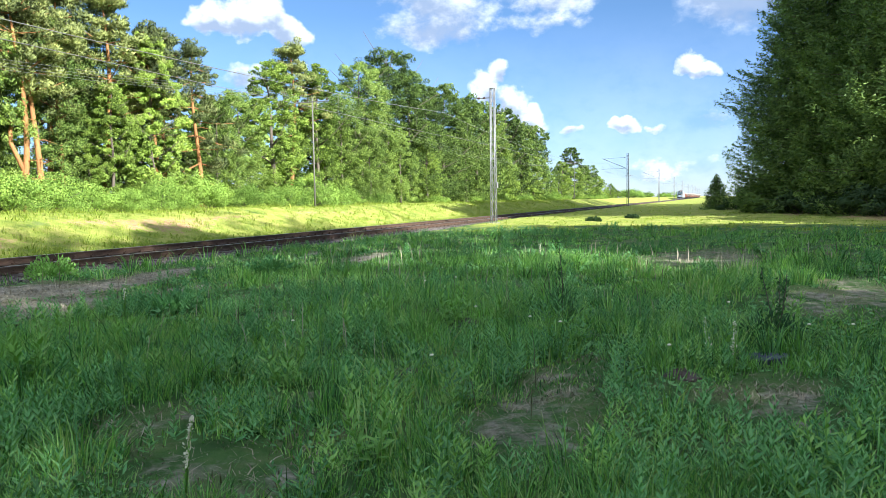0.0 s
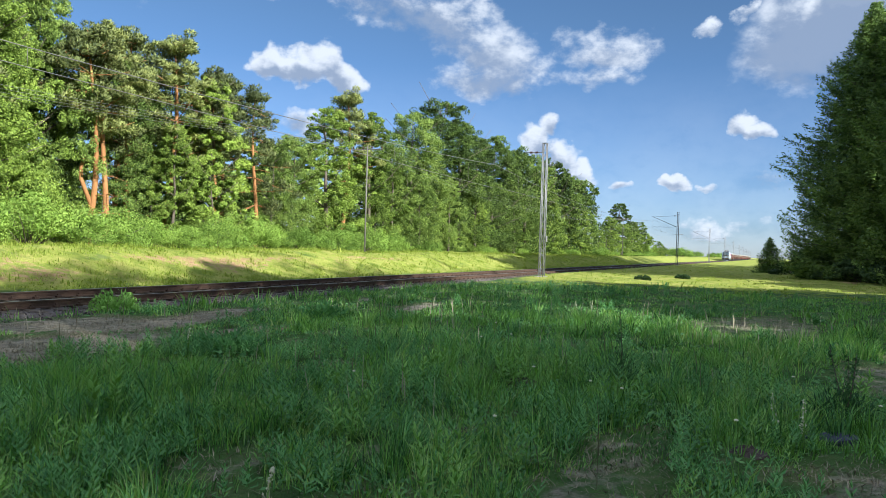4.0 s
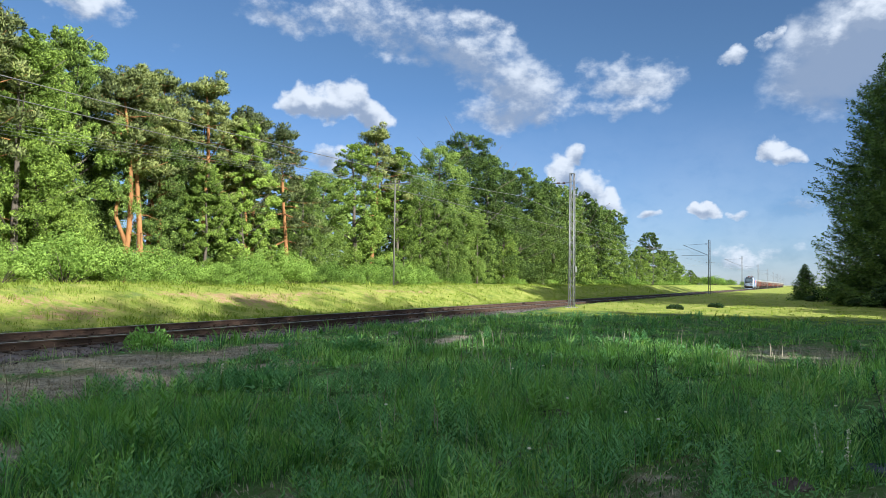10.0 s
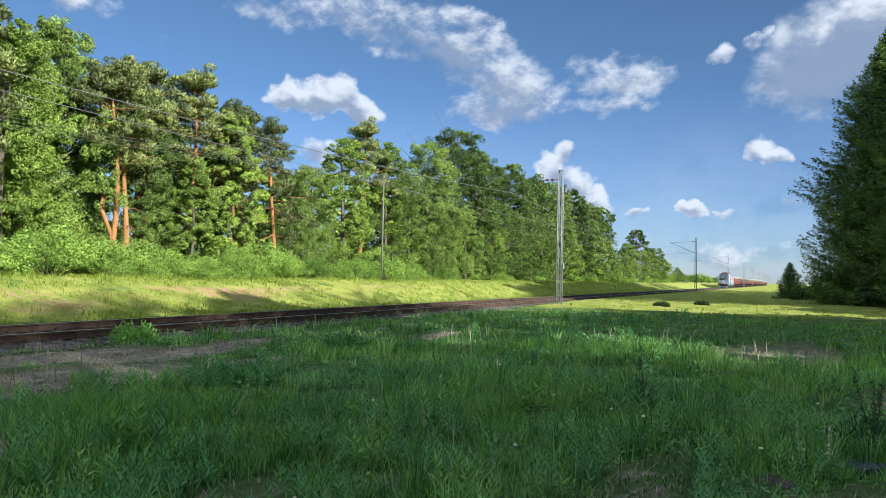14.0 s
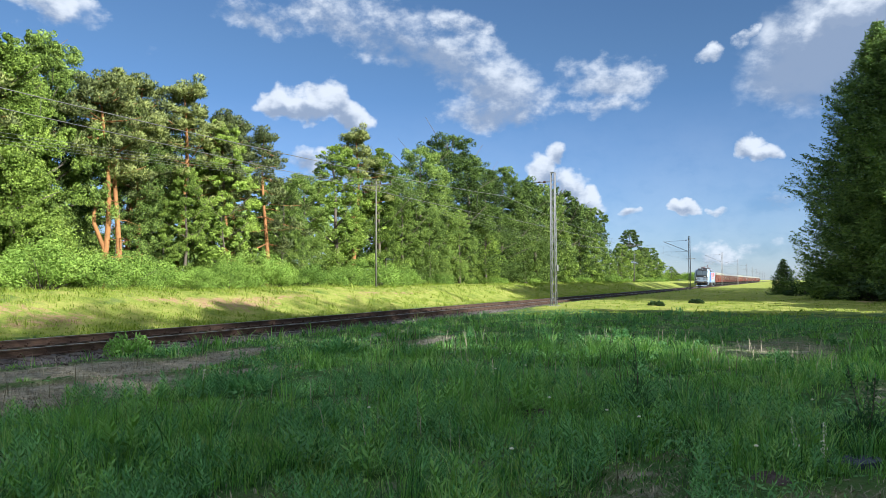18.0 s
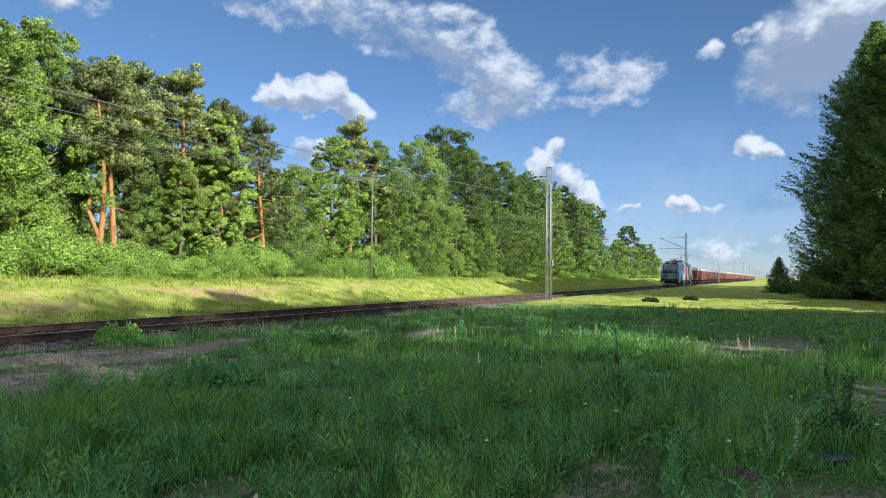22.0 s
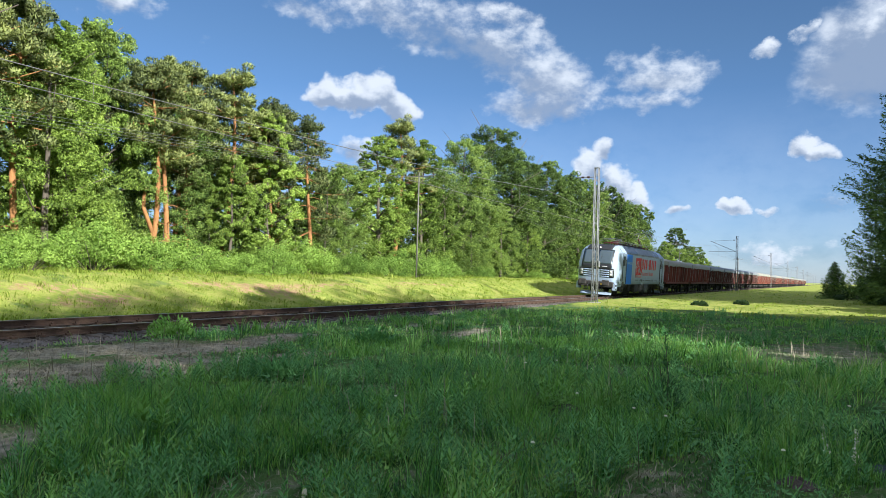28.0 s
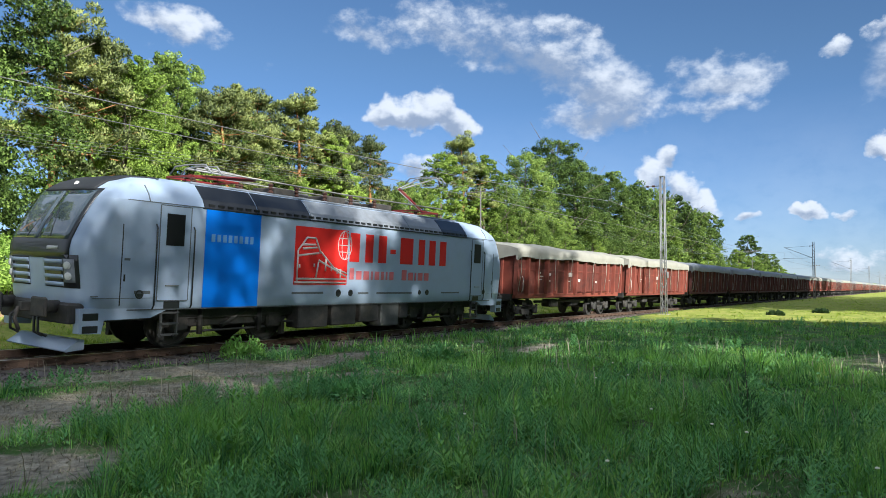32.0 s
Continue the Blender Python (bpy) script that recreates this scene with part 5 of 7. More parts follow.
def blades(name, mat, x, y, h, w, g, bend=0.85, label="", lift=0.0, away=None):
    """Bent, tapering blades standing on the ground at x, y."""
    z, s, o = ground_at(x, y)
    n = len(x)
    a_ = g.uniform(0, 2 * math.pi, n)
    side = np.stack([np.cos(a_), np.sin(a_), np.zeros(n)], 1)
    b_ = g.uniform(0, 2 * math.pi, n) if away is None else away + g.normal(0, 0.5, n)
    lean = np.stack([np.cos(b_), np.sin(b_), np.zeros(n)], 1) * (g.uniform(0.05, bend, n) * h)[:, None]
    up = np.zeros((n, 3))
    up[:, 2] = h
    p = np.stack([x, y, z - 0.01 + lift], 1)
    wv = (w[:, None] * side) * 0.5
    V = np.stack([p - wv, p + wv, p + up * 0.55 + lean * 0.35 + wv * 0.75, p + up * 0.55 + lean * 0.35 - wv * 0.75, p + up * (1 - 0.2 * g.uniform(0, 1, (n, 1))) + lean], 1)
    base = 5 * np.arange(n)[:, None]
    loops = np.concatenate([base + np.array([0, 1, 2, 3]), base + np.array([3, 2, 4])], 1).ravel().astype(np.int32)
    starts = (7 * np.arange(n)[:, None] + np.array([0, 4])).ravel().astype(np.int32)
    me = bpy.data.meshes.new(name)
    me.vertices.add(5 * n)
    me.vertices.foreach_set("co", V.astype(np.float32).ravel())
    me.loops.add(7 * n)
    me.loops.foreach_set("vertex_index", loops)
    me.polygons.add(2 * n)
    me.polygons.foreach_set("loop_start", starts)
    me.update(calc_edges=True)
    me.materials.append(mat)
    soft = unit(np.cross(side, up + lean) / np.maximum(h, 0.01)[:, None] * 0.55 + np.array([0, 0, 0.7]))
    me.normals_split_custom_set_from_vertices(np.repeat(soft, 5, 0).tolist())
    return tagged(new(name, me), label, "grass", kind="stuff")


def wave(x, y, k, seed):
    return np.sin(x * k + 1.3 * np.sin(y * k * 0.7 + seed)) * np.sin(y * k * 1.1 + 1.7 * np.sin(x * k * 0.6 + 2 * seed))


def scatter(g, n, r0, r1, az0=-44, az1=42):
    r = np.sqrt(g.uniform(r0 * r0, r1 * r1, n))
    a_ = np.radians(g.uniform(az0, az1, n))
    return r * np.sin(a_), r * np.cos(a_), r


def make_grass():
    g = np.random.default_rng(44)
    X, Y, H, W = [], [], [], []
    for n, r0, r1, hh, ww in ((13000, 1.2, 4.5, 0.17, 0.0075), (24000, 4.5, 10, 0.165, 0.011), (25000, 10, 20, 0.135, 0.018), (17000, 20, 38, 0.12, 0.034), (12000, 38, 75, 0.11, 0.06), (7000, 75, 140, 0.14, 0.14)):
        x, y, r = scatter(g, n, r0, r1)
        # tufts
        per = 4
        x = np.repeat(x, per) + g.normal(0, 0.05 + 0.004 * r0, n * per)
        y = np.repeat(y, per) + g.normal(0, 0.05 + 0.004 * r0, n * per)
        tall = np.repeat(g.gamma(2.2, 0.45, n), per)
        _, s, o = ground_at(x, y)
        bare = patch_mask(s, o, PATCHES) + patch_mask(s, o, SANDY)
        dens = np.where(o < -16, 0.6, 0.45) + 0.42 * wave(x, y, 0.9, 1) + 0.48 * wave(x, y, 2.9, 4) - np.where(o < -6, 1.2, 0.55) * bare
        keep = (g.uniform(0, 1, len(x)) < dens) & ((o > np.where(s < 9.5, -13.2, -14.35) + 0.12 * np.sin(s * 1.3) + 0.12 * np.sin(s * 0.37)) | (o < -17.05)) & (o > -24.5)
        h = np.where(o < -16, 0.85, 0.5) * hh * (0.45 + 0.65 * tall) * (1 + 0.35 * wave(x, y, 0.55, 7) + 0.35 * wave(x, y, 2.9, 4)) * g.uniform(0.7, 1.25, len(x)) * np.where(o < -17.5, 0.8, 1.0) * (1 - 0.6 * np.clip(bare, 0, 1))
        X.append(x[keep])
        Y.append(y[keep])
        H.append(h[keep])
        W.append((ww * g.uniform(0.6, 1.3, len(x)))[keep])
    for n, r0, r1 in ((2600, 0.25, 4), (6000, 4, 11), (6000, 11, 26)):      # the meadow goes on beside and behind
        x, y, r = scatter(g, n, r0, r1, 42, 316)
        x, y = np.repeat(x, 4) + g.normal(0, 0.06, n * 4), np.repeat(y, 4) + g.normal(0, 0.06, n * 4)
        _, s, o = ground_at(x, y)
        keep = (o > -13.2) & (o < 30) & (g.uniform(0, 1, n * 4) < 0.7 + 0.4 * wave(x, y, 0.9, 1))
        X.append(x[keep])
        Y.append(y[keep])
        H.append(g.uniform(0.06, 0.2, n * 4)[keep])
        W.append(g.uniform(0.012, 0.022, n * 4)[keep] * (1 + r0 / 10))
    x, y, h, w = (np.concatenate(q) for q in (X, Y, H, W))
    _, s, o = ground_at(x, y)
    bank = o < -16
    # beyond s 33 the meadow takes the yellower grass as painted sunlight
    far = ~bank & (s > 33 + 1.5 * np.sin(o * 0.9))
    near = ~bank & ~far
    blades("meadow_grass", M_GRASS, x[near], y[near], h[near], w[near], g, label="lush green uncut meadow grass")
    blades("far_meadow_grass", M_GRASS_DRY_SUN, x[far], y[far], h[far], w[far], g, label="far meadow grass with sunlit yellow put into its colour")
    blades("bank_grass", M_GRASS_DRY_SUN, x[bank], y[bank], h[bank], w[bank], g, label="yellow-green dry grass on the railway bank")
    # domed tufts, the meadow's uneven surface: how many, from, to, stems, stem width
    tufts = {"fine": [], "fresh": [], "bank": []}
    for n, r0, r1, k, ww in ((640, 1.5, 4.5, 85, 0.006), (1450, 4.5, 9, 56, 0.009), (2200, 9, 17, 34, 0.0145), (2200, 17, 34, 20, 0.026)):
        x, y, r = scatter(g, n, r0, r1)
        _, s, o = ground_at(x, y)
        bare = patch_mask(s, o, PATCHES) + patch_mask(s, o, SANDY)
        field = wave(x, y, 0.75, 3) + 0.6 * wave(x, y, 1.9, 6)
        ok = (o > np.where(s < 9.5, -13.0, -14.2)) & (g.uniform(0, 1, n) < 0.5 + 0.5 * field - np.where(o < -6, 1.2, 0.8) * bare)
        x, y, field = x[ok], y[ok], field[ok]
        m = len(x)
        rad = np.repeat(g.uniform(0.07, 0.26, m) * (1 + r0 / 40), k)
        hgt = np.repeat(g.gamma(3.0, 0.062, m) * (1 + 0.25 * field), k)
        a_, f = g.uniform(0, 2 * math.pi, m * k), np.sqrt(g.uniform(0, 1, m * k))
        h = np.clip(hgt * (1.15 - 0.55 * f) * g.uniform(0.6, 1.2, m * k), 0.03, 0.48)
        pick = np.repeat(wave(x, y, 0.5, 9) + g.normal(0, 0.5, m) > 0.05, k)
        q = np.stack([np.repeat(x, k) + rad * f * np.cos(a_), np.repeat(y, k) + rad * f * np.sin(a_), h, ww * g.uniform(0.6, 1.3, m * k), a_])
        tufts["fresh"].append(q[:, pick])
        tufts["fine"].append(q[:, ~pick])
    s0, o0 = g.uniform(0, 120, 3200), g.uniform(-24.6, -18.0, 3200)
    k = 24
    s1, o1 = np.repeat(s0, k) + g.normal(0, 0.12, 3200 * k), np.repeat(o0, k) + g.normal(0, 0.12, 3200 * k)
    tufts["bank"].append(np.stack([U.x * s1 + NRM.x * o1, U.y * s1 + NRM.y * o1, np.repeat(g.gamma(2.5, 0.045, 3200), k) * g.uniform(0.5, 1.2, 3200 * k), g.uniform(0.009, 0.018, 3200 * k), g.uniform(0, 6.28, 3200 * k)]))
    for key, nm, mat, lab in (("fine", "grass_tufts", M_GRASS, "domed tufts of dark green grass"), ("fresh", "fresh_grass_tufts", M_GRASS_FRESH, "domed tufts of fresh light-green grass"), ("bank", "bank_tufts", M_GRASS_DRY_SUN, "tufts of yellow-green grass on the bank")):
        x, y, h, w, a_ = np.concatenate(tufts[key], 1)
        blades(nm, mat, x, y, h, w, g, 0.95, lab, away=a_)
    # taller dry grass along the top of the bank
    s, o = g.uniform(0, 135, 16000), -24.5 + g.normal(0, 0.5, 16000)
    blades("tall_bank_grass", M_GRASS_DRY_SUN, U.x * s + NRM.x * o, U.y * s + NRM.y * o, g.gamma(2.5, 0.05, 16000) * (1 + 0.5 * np.sin(s * 0.9)), g.uniform(0.01, 0.02, 16000), g, 1.0, "tall yellowing grass at the foot of the bushes")
    # dead straw on and round the bare patches
    X, Y = [], []
    for ps, po, a_, b_ in PATCHES + [SANDY[8]]:
        n = int((1500 if po < -5 else 800) * a_ * b_ + 200)
        t, f = g.uniform(0, 6.28, n), np.sqrt(g.uniform(0, 1.5, n))
        s, o = ps + a_ * f * np.cos(t), po + b_ * f * np.sin(t)
        ok = o > -14
        X.append((U.x * s + NRM.x * o)[ok])
        Y.append((U.y * s + NRM.y * o)[ok])
    x, y = np.concatenate(X), np.concatenate(Y)
    blades("dead_grass", M_STRAW, x, y, g.uniform(0.012, 0.06, len(x)), g.uniform(0.005, 0.012, len(x)), g, 3.2, "flattened straw-coloured dead grass")
    # seed stalks
    x, y, r = scatter(g, 900, 3, 20)
    _, s, o = ground_at(x, y)
    ok = (o > -13.5) & (wave(x, y, 0.6, 3) > 0.1)
    x, y, r = x[ok], y[ok], r[ok]
    blades("grass_stalks", M_STRAW, x, y, g.uniform(0.3, 0.6, len(x)), 0.005 + r * 0.0006, g, 0.35, "thin pale grass seed stalks")


def herb_quads(g, x, y, z, size, leaves=12, slim=0.22):
    """Leafy herbs: narrow leaves set round an upright stem."""
    n = len(x)
    f = np.tile(np.linspace(0.15, 1, leaves), n)
    sz = np.repeat(size, leaves)
    a_ = np.tile(np.arange(leaves) * 2.4, n) + np.repeat(g.uniform(0, 6.28, n), leaves)
    ln = sz * (0.34 - 0.18 * f) * g.uniform(0.75, 1.2, n * leaves)
    el = 0.25 + 0.75 * f
    d = np.stack([np.cos(a_) * np.cos(el), np.sin(a_) * np.cos(el), np.sin(el)], 1)
    c = np.stack([np.repeat(x, leaves), np.repeat(y, leaves), np.repeat(z, leaves) + f * sz * 0.8], 1) + d * ln[:, None] * 0.5
    face = unit(np.stack([-np.cos(a_) * 0.5, -np.sin(a_) * 0.5, np.ones(n * leaves)], 1) + g.normal(0, 0.25, (n * leaves, 3)))
    return leaf_quads(c, d, face, ln, ln * slim)


def make_herbs():
    g = np.random.default_rng(9)
    for name, mat, n, r0, r1, lo, hi, slim, lab, k in (("leafy_herbs", M_WEED, 4800, 1.5, 12, 0.11, 0.35, 0.23, "dark green leafy meadow herbs", 2), ("pale_herbs", M_WEED_PALE, 1500, 1.6, 13, 0.12, 0.32, 0.2, "pale green upright meadow herbs", 5),
                                                       ("far_herbs", M_WEED, 2400, 11, 34, 0.15, 0.4, 0.36, "scattered meadow herbs", 8)):
        x, y, r = scatter(g, n // 12, r0, r1)
        rad = np.repeat(g.uniform(0.1, 0.42, n // 12), 12)
        x, y = np.repeat(x, 12) + rad * g.normal(0, 0.6, len(rad)), np.repeat(y, 12) + rad * g.normal(0, 0.6, len(rad))
        z, s, o = ground_at(x, y)
        ok = (o > -13.2) & (wave(x, y, 0.75, k) > -0.45) & (patch_mask(s, o, PATCHES) < 0.6)
        x, y, z = x[ok], y[ok], z[ok]
        tagged(new(name, quads(name, herb_quads(g, x, y, z, g.uniform(lo, hi, len(x)), 22, slim), mat)), lab, "plant", kind="stuff")


def make_ground_cover():
    """Low leaves of clover and plantain, facing the sky, between the grass."""
    g = np.random.default_rng(77)
    P, A, Fc, Ln = [], [], [], []
    for n, r0, r1, ln, hz in ((16000, 1.2, 4.5, 0.03, 0.1), (26000, 4.5, 10, 0.045, 0.11), (24000, 10, 22, 0.075, 0.1)):
        x, y, r = scatter(g, n, r0, r1)
        z, s, o = ground_at(x, y)
        ok = (o > -13.4) & (g.uniform(0, 1, n) < 0.75 + 0.5 * wave(x, y, 1.3, 5) - 1.2 * patch_mask(s, o, PATCHES))
        x, y, z = x[ok], y[ok], z[ok]
        k = len(x)
        P.append(np.stack([x, y, z + hz * g.uniform(0.05, 1, k) * (0.8 + 0.5 * wave(x, y, 0.9, 1))], 1))
        a_ = g.uniform(0, 6.28, k)
        A.append(np.stack([np.cos(a_), np.sin(a_), g.uniform(-0.1, 0.7, k)], 1))
        Fc.append(unit(np.array([0, 0, 1.0]) + g.normal(0, 0.35, (k, 3))))
        Ln.append(ln * g.uniform(0.6, 1.5, k))
    P, A, Fc, Ln = (np.concatenate(q) for q in (P, A, Fc, Ln))
    V = leaf_quads(P, A, Fc, Ln, Ln * g.uniform(0.3, 0.65, len(Ln)))
    tagged(new("ground_cover", quads("ground_cover", V, M_COVER)), "low green clover and small-leaved ground cover", "plant", kind="stuff")


make_grass()
make_herbs()
make_ground_cover()


def weed_clump(seed, h, w, mat, name, label, leaves=700, leaf=0.1, stems=0, slim=0.35, cat="weed"):
    g = np.random.default_rng(seed)
    t = thing(name, label, cat)
    d = unit(g.normal(size=(leaves, 3)))
    d[:, 2] = np.abs(d[:, 2])
    f = g.uniform(0.25, 1, leaves) ** 0.5
    c = d * f[:, None] * np.array([w / 2, w / 2, h * 0.85]) * (1 + 0.25 * np.sin(4 * np.arctan2(d[:, 1], d[:, 0]) + seed))[:, None]
    V = leaf_quads(c, unit(d + g.normal(0, 0.5, (leaves, 3)) + np.array([0, 0, 0.4])), unit(g.normal(size=(leaves, 3)) * 0.6 + np.array([0, 0, 1])), g.uniform(0.7, 1.3, leaves) * leaf, g.uniform(0.7, 1.3, leaves) * leaf * slim)
    part("foliage", quads("foliage", V, mat), None, t)
    for i in range(stems):
        a_ = i * 2.1 + seed
        top = Vector((0.2 * w * math.cos(a_), 0.2 * w * math.sin(a_), h * g.uniform(1.6, 2.1)))
        st = part("stalk", Mesh().tube([(0, 0, 0), top * 0.5 + Vector((0.02, 0, 0)), top], [0.006, 0.005, 0.003], 5), M_BARK, t)
        k = 60
        q = g.uniform(0.35, 1, k)[:, None] * np.array(top)
        part("stalk_leaves", quads("stalk_leaves", leaf_quads(q + g.normal(0, 0.015, (k, 3)), unit(g.normal(size=(k, 3)) + np.array([0, 0, 0.5])), unit(g.normal(size=(k, 3))), g.uniform(0.03, 0.07, k), g.uniform(0.012, 0.022, k)), mat), None, st)
    return t


def flower_spike(seed, h, label):
    g = np.random.default_rng(seed)
    t = thing("flowering_stalk", label, "wild flower")
    part("stem", Mesh().tube([(0, 0, 0), (0.02, 0.01, h * 0.5), (0.05, 0.0, h)], [0.01, 0.008, 0.003], 5), M_WEED_PALE, t)
    k = 70
    f = g.uniform(0.35, 1, k)
    c = np.stack([0.05 * f * f, np.zeros(k), f * h], 1) + g.normal(0, 0.012, (k, 3)) * (1.3 - f)[:, None]
    part("flower_head", quads("flower_head", leaf_quads(c, unit(g.normal(size=(k, 3))), unit(g.normal(size=(k, 3))), g.uniform(0.015, 0.035, k), g.uniform(0.01, 0.018, k)), M_FLOWER), None, t, "cream flower head")
    part("leaves", quads("leaves", herb_quads(g, np.zeros(3), np.zeros(3), np.zeros(3), np.array([0.35, 0.4, 0.3]) * h, 12, 0.22), M_WEED_PALE), None, t)
    return t


def set_down(ob, s, o, turn=0.0, lift=0.0):
    ob.matrix_basis = Matrix.Translation(place(s, o, float(height(s, o)) - 0.01 + lift)) @ pose(0, 0, 0, 0, 0, turn)
    return ob


set_down(weed_clump(1, 0.42, 1.0, M_WEED, "weed_clump", "dark green leafy weed clump in short grass", 700, 0.12), 13.3, -8.6)
set_down(weed_clump(2, 0.34, 0.95, M_WEED, "weed_clump", "low dark weed clump in the meadow", 600, 0.11), 8.5, -7.0)
set_down(weed_clump(3, 0.62, 1.25, M_WEED_PALE, "trackside_shrub", "pale green shrub growing beside the rail", 1100, 0.12, cat="shrub"), 12.75, -14.05)
set_down(weed_clump(4, 0.5, 0.42, M_WEED_DARK, "conifer_seedling", "small dark thistle-like seedling in grass", 600, 0.07, 1, 0.2, "seedling"), 8.6, -1.5)
set_down(weed_clump(5, 0.36, 0.7, M_WEED_DARK, "dark_weed", "dark bushy weed with tall bare stalks", 1000, 0.08, 4, 0.25), 8.2, 0.72)
set_down(weed_clump(6, 0.3, 1.05, M_SPRUCE, "low_bush", "low dark bush on the sunlit meadow", 900, 0.2, cat="bush"), 46.8, -7.0)
set_down(weed_clump(7, 0.3, 0.95, M_SPRUCE, "low_bush", "low dark bush on the sunlit meadow", 900, 0.2, cat="bush"), 51.4, -5.1)
set_down(flower_spike(8, 0.6, "tall cream-flowered stalk beside bare soil"), 7.8, -7.2)
set_down(flower_spike(9, 0.4, "cream-flowered stalk in the near grass"), 3.2, -2.4)
for k_, (s_, o_) in enumerate(((18.6, -4.3), (18.9, -4.1), (18.4, -4.0), (19.0, -4.5), (7.0, 0.1), (6.7, 0.3), (18.1, -9.4))):
    set_down(flower_spike(20 + k_, 0.36 + 0.04 * (k_ % 3), "pale seeding stalk rising above the grass"), s_, o_, 50 * k_)
slab = Mesh().prism([(-0.26, -0.07), (-0.15, -0.15), (0.18, -0.14), (0.29, -0.04), (0.24, 0.1), (-0.04, 0.15), (-0.24, 0.08)], 0.0, 0.045, "z")
st_ = new("flat_stone", slab.data("flat_stone", M_ASH))
tagged(set_down(st_, 7.25, 0.55, 20, 0.0), "flat bluish-grey stone slab lying in grass", "stone")
for k_, (s_, o_, r_) in enumerate(((6.35, -0.1, 0.16), (8.3, -2.6, 0.2), (6.1, -2.35, 0.12))):
    g_ = np.random.default_rng(60 + k_)
    ml = Mesh()
    ml.lathe([(0.0, r_), (0.03, r_ * 0.85), (0.06, r_ * 0.5), (0.075, 0.02)], 14, "z")
    ml.v = [tuple(np.array(p) * (1 + g_.normal(0, 0.1))) for p in ml.v]
    tagged(set_down(new("molehill", ml.data("molehill", M_SOIL)), s_, o_), "small mound of bare dark soil", "molehill")


def lance_weed(seed, h, mat, label):
    """An upright weed: stalks set with long pointed leaves."""
    g = np.random.default_rng(seed)
    t = thing("leafy_weed", label, "weed")
    for i in range(4):
        a_ = i * 1.7 + seed
        foot, top = Vector((0.05 * math.cos(a_), 0.05 * math.sin(a_), 0)), Vector((0.16 * math.cos(a_), 0.16 * math.sin(a_), h * g.uniform(0.75, 1.0)))
        st = part("stalk", Mesh().tube([foot, foot.lerp(top, 0.5), top], [0.006, 0.005, 0.002], 4, False), M_WEED_PALE, t)
        n = 26
        f = np.linspace(0.12, 1.0, n)
        b_ = np.arange(n) * 2.4 + g.uniform(-0.3, 0.3, n)
        el = 0.15 + 0.8 * f ** 2 + g.normal(0, 0.15, n)
        d = np.stack([np.cos(b_) * np.cos(el), np.sin(b_) * np.cos(el), np.sin(el)], 1)
        ln = h * (0.3 - 0.14 * f) * g.uniform(0.8, 1.2, n)
        c = np.array(foot) + f[:, None] * np.array(top - foot) + d * ln[:, None] * 0.5
        face = unit(np.stack([-np.cos(b_) * 0.4, -np.sin(b_) * 0.4, np.ones(n)], 1) + g.normal(0, 0.2, (n, 3)))
        part("foliage", quads("foliage", leaf_quads(c, d, face, ln, ln * 0.27), mat), None, st)
    return t


def daisy(seed):
    t = thing("white_meadow_flower", "small white-headed flower on a thin green stem", "wild flower")
    part("stem", Mesh().tube([(0, 0, 0), (0.015, 0, 0.15), (0.03, 0.01, 0.3)], [0.004, 0.003, 0.002], 4, False), M_WEED_PALE, t)
    part("flower_head", Mesh().lathe([(0.294, 0.004), (0.3, 0.019), (0.306, 0.016), (0.312, 0.005)], 10, "z", (0.03, 0.01, 0)), M_FLOWER, t, "flat white flower head")
    return t


WEEDS = [lance_weed(90 + k_, 0.42 + 0.05 * k_, (M_WEED, M_WEED_PALE, M_COVER)[k_], ("blue-green upright weed with narrow leaves", "yellow-green upright weed with narrow leaves", "fresh green upright weed with narrow leaves")[k_]) for k_ in range(3)]
used = set()
rng = random.Random(8)
for i in range(90):
    r_, a_ = math.sqrt(rng.uniform(2.3 ** 2, 9.5 ** 2)), radians(rng.uniform(-38, 36))
    s_, o_ = U.x * r_ * math.sin(a_) + U.y * r_ * math.cos(a_), NRM.x * r_ * math.sin(a_) + NRM.y * r_ * math.cos(a_)
    if o_ < -12.5 or patch_mask(s_, o_, PATCHES) > 0.6:
        continue
    w_ = WEEDS[i % 3]
    m_ = Matrix.Translation(place(s_, o_, float(height(s_, o_)) - 0.02)) @ pose(0, 0, 0, 0, 0, 40 * i) @ Matrix.Scale(rng.uniform(0.65, 1.1), 4)
    if i % 3 in used:
        copy_thing(w_, m_)
    else:
        used.add(i % 3)
        w_.matrix_basis = m_
flower = daisy(1)
for i, (s_, o_) in enumerate(((7.3, -1.6), (7.0, -1.2), (7.9, -2.3), (9.6, -3.6), (10.2, -3.4), (6.2, -0.2), (7.7, 1.0), (8.0, 1.4), (12.4, -4.4), (5.6, -2.0), (9.0, 0.3), (6.7, -3.9))):
    set_down(flower if i == 0 else copy_thing(flower, Matrix()), s_, o_, 77 * i)


# ---------------------------------------------------------------- locomotive (local +x is forward, +y its left side)
LEV = [0.97, 1.03, 1.3, 1.7, 2.05, 2.25, 2.45, 2.8, 3.1, 3.36, 3.54, 3.73, 3.89, 3.98]
XF = [8.92, 8.95, 8.99, 9.04, 9.09, 9.1, 9.06, 8.9, 8.74, 8.58, 8.46, 8.24, 7.85, 7.3]
WID = [1.44, 1.49, 1.5, 1.5, 1.5, 1.5, 1.5, 1.5, 1.5, 1.49, 1.4, 1.24, 1.08, 0.8]


